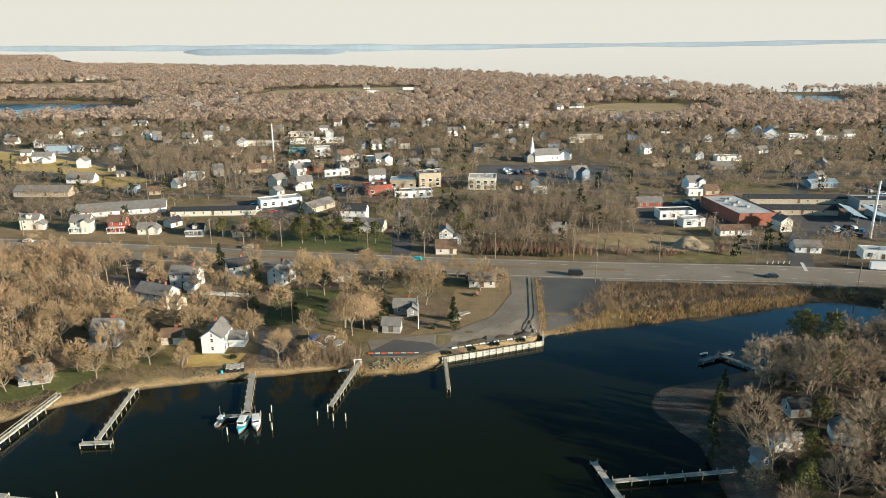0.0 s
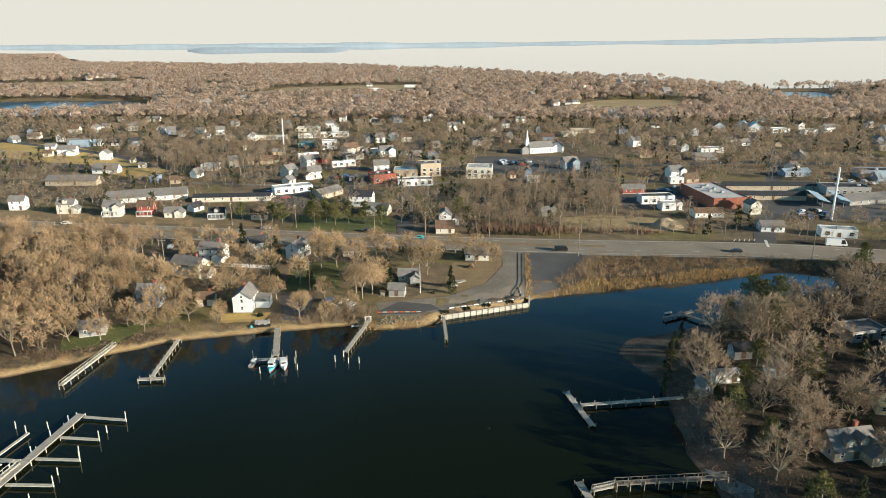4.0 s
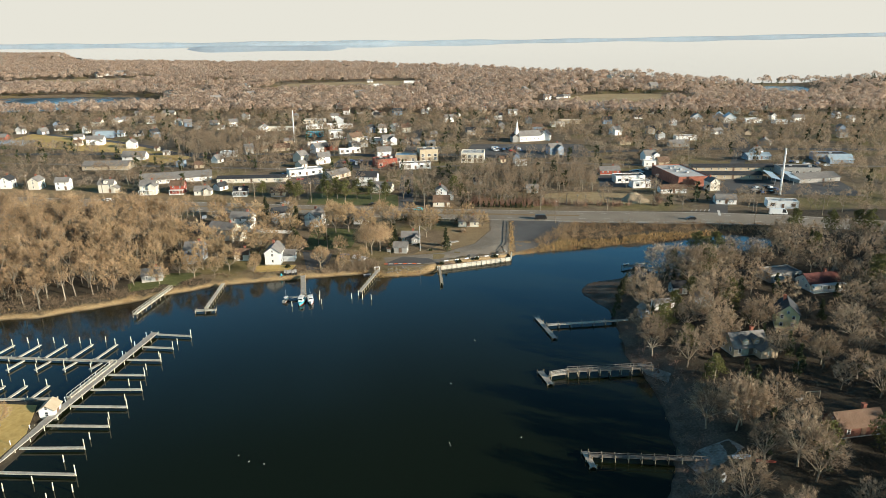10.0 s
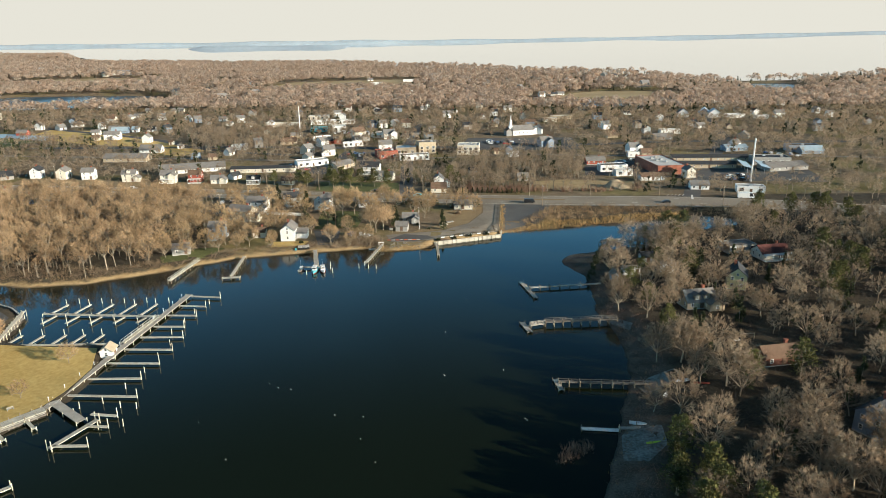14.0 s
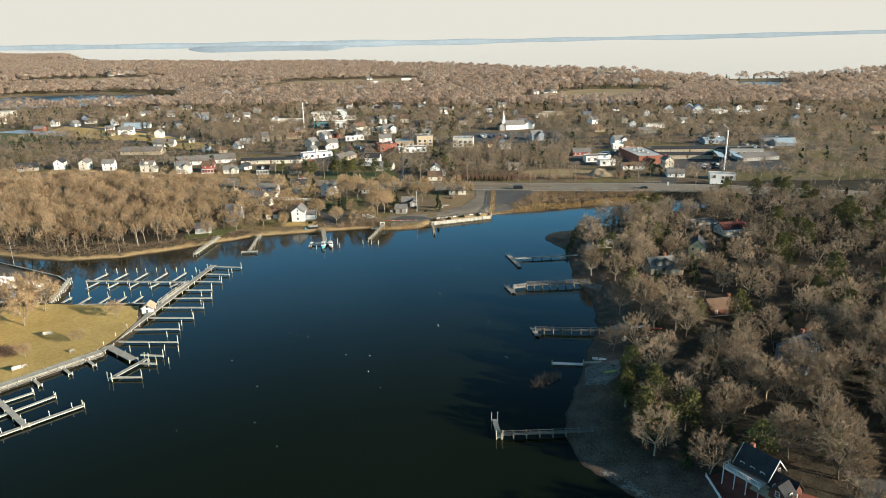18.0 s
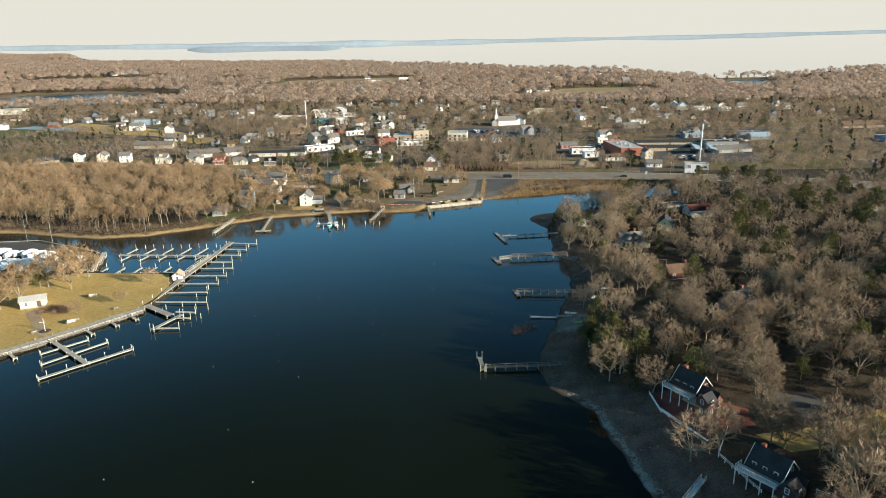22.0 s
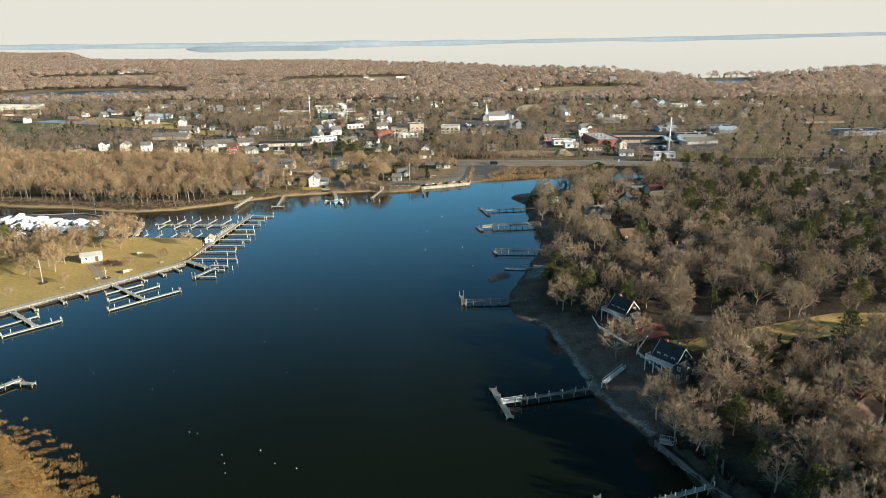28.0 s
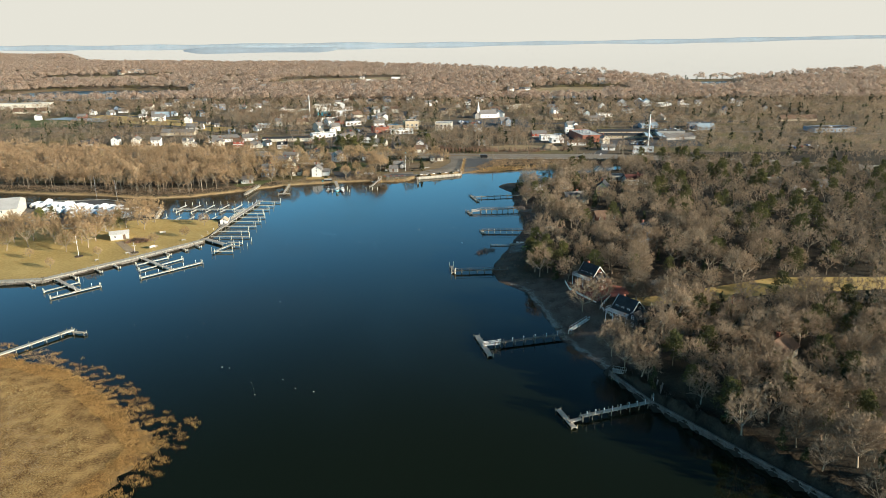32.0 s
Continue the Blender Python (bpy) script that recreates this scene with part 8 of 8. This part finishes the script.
# ---- brush and reeds ----
def tufts(name, label, X, Y, height, width, per, spread, material, category, lean=0.25):
    r = np.random.default_rng(len(X))
    Z = np.maximum(land_height(X, Y), -0.1)
    n = len(X) * per
    st = np.repeat(np.stack([X, Y, Z], -1), per, 0) + np.concatenate([r.normal(size=(n, 2)) * spread, np.full((n, 1), -0.1)], 1)
    w = np.concatenate([r.normal(size=(n, 2)) * lean, np.ones((n, 1))], 1)
    w /= np.linalg.norm(w, axis=1)[:, None]
    size = np.repeat(r.uniform(0.6, 1.25, len(X)), per)
    v, f = slivers(r, st, w, size * r.uniform(height * 0.6, height * 1.2, n), width * r.uniform(0.6, 1.4, n))
    tagged(new(name, mesh_np(name, v, f, material)), label, category, kind="stuff")


X, Y = scatter(rng, [(34, 197), (46, 201), (66, 205), (79, 210), (95, 212), (124, 222), (128, 228), (98, 222), (80, 216), (60, 213), (46, 209)], 1.1, 0.9)
tufts("reed_bank", "tall tawny reeds along the creek", X, Y, 1.7, 0.085, 13, 0.5, REED, "reeds", 0.22)
X, Y = scatter(rng, [(40, 208), (60, 214), (80, 218), (98, 224), (130, 229), (150, 222), (170, 226), (165, 233), (120, 238), (60, 240), (50, 222)], 2.4, 0.75)
tufts("creek_brush", "grey-brown leafless brush between highway and creek", X, Y, 2.8, 0.085, 34, 1.0, GOLD_TWIG, "brush", 0.7)
# the islet: ragged rusty clumps and channels on dark mud, then straw, a pale band and a grey-brown heath
def patchy(x, y):
    return ripple(x, y * 1.5, 0.42) + 0.8 * ripple(x + 31, y + 7, 0.95) + 0.5 * ripple(x * 0.8 - 9, y * 1.1, 2.1)


X, Y = scatter(rng, [(-175, -40), (-110, -55), (-60, -80), (-44, -105), (-40, -135), (-44, -168), (-175, -168)], 0.66, 1.0)
cd = signed(REED_EDGE, X, Y)
pn = patchy(X, Y)
rim = (cd > 0) & (cd < 14) & (pn > 0.8 - 0.16 * cd)
tufts("islet_reeds", "rusty golden reed clumps round the marsh islet", X[rim], Y[rim], 0.8, 0.065, 14, 0.32, RUST, "reeds", 0.3)
X2, Y2 = scatter(rng, [(-56, -117), (-52, -116), (-49, -119), (-51, -121)], 0.6, 0.75)
tufts("islet_tip", "last rusty reeds standing in the water", X2, Y2, 1.0, 0.06, 8, 0.25, RUST, "reeds", 0.3)
mid = (cd >= 9) & (cd < 24 + 2 * pn) & (patchy(X * 1.9, Y * 1.9) > -0.5)
tufts("islet_straw", "matted straw-coloured marsh grass on the islet", X[mid], Y[mid], 0.42, 0.085, 8, 0.35, RUST, "reeds", 1.0)
band = (cd >= 20 + 1.5 * pn) & (cd < 27 + 1.5 * pn)
tufts("islet_band", "pale yellow band of marsh grass on the islet", X[band], Y[band], 0.5, 0.07, 6, 0.35, STRAW, "reeds", 0.9)
heath = (cd >= 25 + 1.5 * pn) & (X > -160) & (Y > -162) & (patchy(X * 1.7, Y * 1.3) > -0.35) & (rng.random(len(X)) < 0.7)
tufts("islet_heath", "grey-brown tussocks in the middle of the islet", X[heath], Y[heath], 0.6, 0.09, 10, 0.3, HEATH, "reeds", 0.7)
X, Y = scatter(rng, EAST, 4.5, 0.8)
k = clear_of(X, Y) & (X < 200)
# this brush carries the woods' shade in its dark colour
tufts("east_understory", "leafless underbrush in the east woods, coloured dark for shade", X[k], Y[k], 1.9, 0.11, 18, 1.3, UNDERBRUSH, "brush", 0.8)
X, Y = scatter(rng, [(58, 137), (58, 126), (55, 101), (57, 91), (57, 73), (55, 57), (50, 43), (45, 30), (41, 18), (36, 5), (33, -9), (35, -20), (50, -22), (48, 0), (56, 25), (66, 60), (68, 100), (68, 132)], 1.5, 0.6)
d = shore_distance(X, Y)
k = (d > 2.0) & (d < 11) & (ripple(X, Y, 0.45) > -0.15)
tufts("shore_brush", "low reddish-brown brush along the shaded east shore", X[k], Y[k], 1.1, 0.08, 16, 0.6, RED_TWIG, "brush", 0.8)
k = (d > 0.4) & (d < 3.2) & (ripple(X + 9, Y, 0.6) > 0.15)
tufts("shore_wrack", "thin tawny reeds at the east waterline", X[k], Y[k], 0.7, 0.06, 9, 0.4, REED, "reeds", 0.4)
X, Y = scatter(rng, [(-46, 173.5), (-30, 176), (-24, 176), (-25, 184), (-34, 184), (-44, 181)], 1.5, 0.8)
tufts("pier_thicket", "dense brown thicket between the two piers", X, Y, 3.4, 0.11, 30, 0.8, TWIG_STUFF, "brush", 0.55)
X, Y = scatter(rng, [(29.6, 197), (31.5, 197), (36.5, 243), (34.5, 243)], 0.9, 0.9)
tufts("drive_grass", "dry golden grass along the drive's fence", X, Y, 0.9, 0.09, 16, 0.4, REED, "grass", 0.4)
X, Y = scatter(rng, [(28, 15), (33, 17), (38, 22), (36, 25), (30, 21)], 0.9, 0.8)
tufts("reed_clump", "rusty reed clump standing in the shallows", X, Y, 1.6, 0.09, 16, 0.4, RED_TWIG, "reeds", 0.4)
X, Y = scatter(rng, [(-27, 170.5), (-20, 170), (-8, 172.5), (-8, 175.5), (-21, 173.5), (-27, 175)], 0.9, 0.7)
tufts("bank_grass", "golden dry grass on the landing's bank", X, Y, 0.9, 0.09, 14, 0.4, REED, "grass", 0.4)
X, Y = scatter(rng, [(-300, 163), (-256, 151), (-196, 140), (-155, 129), (-136, 132), (-112, 144), (-83, 162), (-61, 167), (-42, 171), (-27, 174), (-27, 178), (-61, 171), (-100, 158), (-130, 140), (-190, 149)], 1.3, 0.55)
d = shore_distance(X, Y)
k = (d > 1.2) & (d < 5.5) & (ripple(X, Y, 0.5) > -0.35)
tufts("shore_grass", "dry golden grass fringe on the north beach", X[k], Y[k], 0.7, 0.07, 9, 0.5, REED, "grass", 0.5)
X, Y = scatter(rng, [(-133, 36), (-124, 36), (-123, 41), (-131, 43)], 1.2, 0.9)
tufts("park_shrubs", "brown shrub bed beside the park building", X, Y, 1.8, 0.1, 40, 0.7, RED_TWIG, "shrubs", 0.6)
X, Y = scatter(rng, [(-300, 163), (-256, 154), (-196, 143), (-155, 133), (-136, 136), (-112, 148), (-83, 166), (-61, 171), (-42, 175), (-27, 178), (-27, 186), (-60, 178), (-100, 166), (-130, 146), (-190, 156)], 1.7, 0.8)
k = clear_of(X, Y, -2)
tufts("bank_brush", "tangled brown brush along the north bank", X[k], Y[k], 1.8, 0.07, 32, 0.9, WARM_TWIG, "brush", 0.9)
X, Y = scatter(rng, [(10, 262 + 11), (120, 271), (120, 290), (60, 282), (20, 290)], 2.6, 0.7)
k = clear_of(X, Y, -2)
tufts("roadside_brush", "reddish brown thicket along the highway", X[k], Y[k], 4.5, 0.16, 26, 0.9, RED_TWIG, "brush", 0.3)


# ---- stones of the bank ----
def stones(name, label, pts, r0, r1):
    r = np.random.default_rng(len(pts))
    vs, fs = [], []
    base = np.array([(1, 0, 0), (-1, 0, 0), (0, 1, 0), (0, -1, 0), (0, 0, 1), (0, 0, -1)], float)
    tri = np.array([(0, 2, 4), (2, 1, 4), (1, 3, 4), (3, 0, 4), (2, 0, 5), (1, 2, 5), (3, 1, 5), (0, 3, 5)])
    for k, (x, y) in enumerate(pts):
        s = r.uniform(r0, r1)
        vs.append(base * s * r.uniform(0.6, 1.2, (6, 1)) + np.array([x, y, float(land_height(x, y)) + s * 0.2]))
        fs.append(tri + 6 * k)
    tagged(new(name, mesh_np(name, np.concatenate(vs), np.concatenate(fs), STONE)), label, "stones", kind="stuff")


X, Y = scatter(rng, [(-20, 172.5), (-7, 174.5), (-6, 178), (-20, 177)], 0.9, 0.9)
stones("riprap", "grey broken stones armouring the landing's bank", list(zip(X, Y)), 0.2, 0.5)
X, Y = scatter(rng, [(-72, 167.5), (-56, 170), (-56, 172.5), (-72, 170.5)], 1.0, 0.9)
stones("bank_stones", "tan stones under the white house's lawn", list(zip(X, Y)), 0.2, 0.42)
X, Y = scatter(rng, [(42, -24), (50, -50), (53, -66), (56, -64), (55, -48), (48, -22)], 1.7, 0.5)
stones("beach_stones", "scattered pale stones on the muddy beach", list(zip(X, Y)), 0.12, 0.35)


# ---- small things of the landing ----
def log_row(x0, y0, x1, y1, n, colours, name, label, h=0.4):
    a = math.degrees(math.atan2(y1 - y0, x1 - x0))
    L = math.hypot(x1 - x0, y1 - y0) / n
    for k in range(n):
        t = (k + 0.5) / n
        ob = tagged(new(name, bevelled_box("barrier_block", L * 0.82, 0.4, h, colours[k % len(colours)], 0.06)), label, "barrier", "barriers of the landing")
        ob.matrix_basis = pose(x0 + (x1 - x0) * t, y0 + (y1 - y0) * t, float(land_height(x0 + (x1 - x0) * t, y0 + (y1 - y0) * t)) + 0.05, 0, 0, a)


log_row(-22, 180.5, -7, 180.8, 8, [ORANGE, CONCRETE], "road_barrier", "low red and grey barrier block at the lot's edge", 0.28)
log_row(2, 183.5, 27, 192, 12, [WHITE, PILE], "kerb_log", "pale kerb log along the gravel lot")
log_row(27.5, 205, 28.5, 195, 4, [PILE, DECK], "kerb_log", "weathered kerb log by the drive")


def shrub(x, y, r, h, mat, label, name="shrub"):
    rr = np.random.default_rng(int(abs(x * 13 + y * 7)) + 1)
    n = 260
    d = rr.normal(size=(n, 3))
    d[:, 2] = np.abs(d[:, 2])
    d /= np.linalg.norm(d, axis=1)[:, None]
    p = d * np.array([r, r, h]) * rr.uniform(0.35, 0.8, n)[:, None]
    w = d + rr.normal(size=(n, 3)) * 0.4
    w /= np.linalg.norm(w, axis=1)[:, None]
    ob = tagged(new(name, mesh_np(name, *slivers(rr, p, w, np.full(n, r * 0.4), np.full(n, r * 0.22)), mat)), label, "shrub", "garden shrubs")
    ob.matrix_basis = pose(x, y, float(land_height(x, y)))


for x, y in ((1.2, 181), (8.5, 184), (15.5, 186.6), (23.5, 189.5)):
    shrub(x, y, 1.1, 1.3, CEDAR, "round dark shrub on the bulkhead")
for x, y, r in ((-3.5, 198, 0.9), (-9, 206, 1.0), (-60, 178, 1.2), (-74, 181, 1.3), (20, 242, 1.4), (8, 240, 1.4), (11, 226, 1.6), (-20, 216, 1.5), (-104, 181, 1.3), (-93, 183, 1.2), (-86, 183, 1.1)):
    shrub(x, y, r, r * 1.1, CEDAR if x < -2 else TWIG, "low garden shrub beside a house")


def hedge(x0, y0, x1, y1, w, h, label):
    L = math.hypot(x1 - x0, y1 - y0)
    r = np.random.default_rng(int(L * 10))
    n = int(L * 60)
    p = np.stack([r.uniform(0, L, n), r.uniform(-w / 2, w / 2, n), r.uniform(0.1, h, n)], -1)
    d = r.normal(size=(n, 3))
    d /= np.linalg.norm(d, axis=1)[:, None]
    ob = tagged(new("hedge", mesh_np("hedge", *slivers(r, p, d, np.full(n, 0.5), np.full(n, 0.35)), CEDAR)), label, "hedge")
    ob.matrix_basis = pose(x0, y0, float(land_height((x0 + x1) / 2, (y0 + y1) / 2)), 0, 0, math.degrees(math.atan2(y1 - y0, x1 - x0)))


hedge(-22, 246.5, 1, 246, 1.6, 2.4, "tall dark clipped hedge beside the highway")
hedge(8, 245, 23, 243.6, 1.6, 2.2, "dark clipped hedge before the cream house")
hedge(-70, 233, -62, 214, 1.4, 2.0, "dark hedge along the green lawn")
for k in range(14):
    x = 12 + 2.8 * k
    tree(CEDAR_M[k % 3], x, 273.2 - 0.1 * (x - 12), 0.42, k, "young_cedar", "small dark conifer in a roadside row", "roadside conifers")
fence(58, 240.6, 152, 232.6, 0.75, "galvanised guard rail along the highway", METAL, False, name="guard_rail")

st = thing("trap_stack", -59.5, 170.8, float(land_height(-58, 172)) - 0.1, 12, "stack of dark wire lobster traps with pale tops", "trap stack")
TRAP = solid("trap", join_vf([box_vf(-0.45, -0.27, 0, 0.45, 0.27, 0.04), box_vf(-0.45, -0.27, 0.34, 0.45, 0.27, 0.38)]
                             + [box_vf(x - 0.02, y - 0.02, 0.04, x + 0.02, y + 0.02, 0.34) for x in (-0.43, 0, 0.43) for y in (-0.25, 0.25)] + [box_vf(-0.4, -0.22, 0.06, 0.4, 0.22, 0.3)]), TYRE)
TRAP_TOP = solid("trap_pale", box_vf(-0.44, -0.26, 0.0, 0.44, 0.26, 0.36), CONCRETE)
for i in range(5):
    for j in range(6):
        for k in range(2):
            child("trap", TRAP, st, m=pose(i * 0.98, j * 0.62, k * 0.39))
        if (i + j) % 2:
            child("trap", TRAP_TOP, st, "pale trap on top", pose(i * 0.98, j * 0.62, 0.79))
ob = tagged(new("barrel", rod("barrel", 0.4, 0.38, 0.9, TEAL, 12, 0.06)), "teal plastic barrel beside the traps", "barrel")
ob.matrix_basis = pose(-61, 170.6, float(land_height(-61, 170.6)))
ob = thing("pier_gate", -24.2, 175.2, 1.4, 10, "white timber arch at the head of the pier", "gate")
for s in (-1, 1):
    child("post", solid("gate_post", box_vf(s * 0.9 - 0.1, -0.1, -1.4, s * 0.9 + 0.1, 0.1, 1.3), WHITE), ob)
child("lintel", solid("gate_lintel", box_vf(-1.2, -0.12, 1.3, 1.2, 0.12, 1.5), WHITE), ob)
ob = thing("notice_kiosk", -21, 194, float(land_height(-21, 194)), -20, "small roofed notice board by the cottage", "sign")
child("board", bevelled_box("kiosk_board", 1.6, 0.14, 1.3, CREAM, 0.03), ob, m=pose(0, 0, 0.9))
child("roof", solid("kiosk_roof", gable_roof_vf(1.8, 0.7, 2.3, 0.35, 0.15, 0.08), ROOF_BROWN), ob)
for s in (-1, 1):
    child("post", solid("kiosk_post", box_vf(s * 0.75 - 0.06, -0.06, -0.2, s * 0.75 + 0.06, 0.06, 2.3), PILE), ob)
for k, (x, y, r) in enumerate(((3.5, 205, 30), (5, 207.5, 34), (6.5, 210, 28), (4.3, 208, 75))):
    ob = thing("stored_float", x, y, float(land_height(x, y)) + 0.02 + 0.36 * (k % 2), r, "grey dock section stored on the grass", "dock section", "stored dock sections")
    child("deck", solid("stored_deck", plank_deck(4.2, 1.6), DECK), ob, m=pose(-2.1, 0, 0.33))
    for s in (-1, 1):
        child("billet", solid("billet", box_vf(-1.6, s * 0.6 - 0.15, 0, 1.6, s * 0.6 + 0.15, 0.0 + 0.02), TYRE), ob)


# ---- small craft ashore ----
def small_boat(x, y, rot, L, hullm, label, name="dinghy", wide=0.36, h=0.5):
    z = float(land_height(x, y))
    t = thing(name, x, y, max(z, 0) + 0.06, rot, label, "boat", "small craft ashore")
    child("hull", solid("small_hull", hull_vf(L, L * wide, h), hullm), t)
    child("thwart", solid("thwart", box_vf(-0.12 * L, -L * wide * 0.36, h * 0.78, -0.06 * L, L * wide * 0.36, h * 0.84), PILE), t)


small_boat(51, 21, 10, 3.4, LIME, "lime-green kayak on the pale beach", "kayak", 0.2, 0.35)
small_boat(50, 30, -15, 4.2, WHITE, "white skiff beside the gangway")
small_boat(66, 46.5, 5, 4.0, SHRINK, "covered white dinghy on the grass")
small_boat(70, 44, -8, 4.0, RED_SIDE, "red and green canoe on the grass", "canoe", 0.22, 0.4)
small_boat(60, 41, 60, 3.0, WHITE, "small white rowing boat upturned ashore")
small_boat(-37, 186, 130, 5.5, WHITE, "white open boat on a trailer in the yard", "runabout")
small_boat(-28, 173.6, 20, 3.0, WHITE, "small pale dinghy by the pier gate")
small_boat(76, 183.5, 20, 2.6, WHITE, "white dinghy on the floating dock")
sheet("beach_pale", [(56, 44), (62, 46), (68, 50), (66, 54), (59, 53), (55, 49)], 0.05, PALE_MUD, "pale sandy patch at the dock's foot", "beach")
sheet("beach_kayak", [(43, 16), (48, 14), (54, 20), (55, 28), (49, 31), (45, 26)], 0.05, PALE_MUD, "pale sandy beach below the garden", "beach")
sheet("beach_north", [(57, 97), (60, 95), (64, 88), (62, 84), (58, 90)], 0.05, PALE_MUD, "pale sand at the dock's foot", "beach")
ob = thing("swing_frame", 93, 70, float(land_height(93, 70)), 8, "orange-brown timber goal frame on the lawn", "frame")
child("bar", solid("swing_bar", join_vf([box_vf(-2, -0.08, 2.0, 2, 0.08, 2.16), box_vf(-2, -0.08, 0, -1.84, 0.08, 2.0), box_vf(1.84, -0.08, 0, 2, 0.08, 2.0)]), TAN), ob)
child("bench", bevelled_box("frame_bench", 1.8, 0.5, 0.45, WHITE, 0.04), ob, m=pose(-3.4, 0, 0))
for dx in (0, 1.6):
    pier(66 + dx, -114, 73 + dx, -99, 0.5, "pale rail of the boat slip up the bank", z=2.6, name="slip_rail", gap=5, both=False)
pier(59.5, -98, 63, -99.5, 2.6, "small viewing deck with railings on the bulkhead", z=2.2, name="deck", rail="lr")
for k in range(4):
    x, y = -104 - 9 * k, 36 - 9.6 * k
    ob = thing("park_bench", x - 3, y + 3, float(land_height(x, y)) + 0.05, 45, "weathered bench facing the water", "bench", "park benches")
    child("seat", solid("bench_seat", join_vf([box_vf(-0.8, -0.25 + 0.13 * q, 0.42, 0.8, -0.15 + 0.13 * q, 0.46) for q in range(4)]), DECK), ob)
    child("back", solid("bench_back", join_vf([box_vf(-0.8, 0.25, 0.55 + 0.15 * q, 0.8, 0.29, 0.66 + 0.15 * q) for q in range(2)]), DECK), ob)
    for s in (-1, 1):
        child("leg", solid("bench_leg", box_vf(s * 0.7 - 0.04, -0.22, 0, s * 0.7 + 0.04, 0.28, 0.42), METAL), ob)
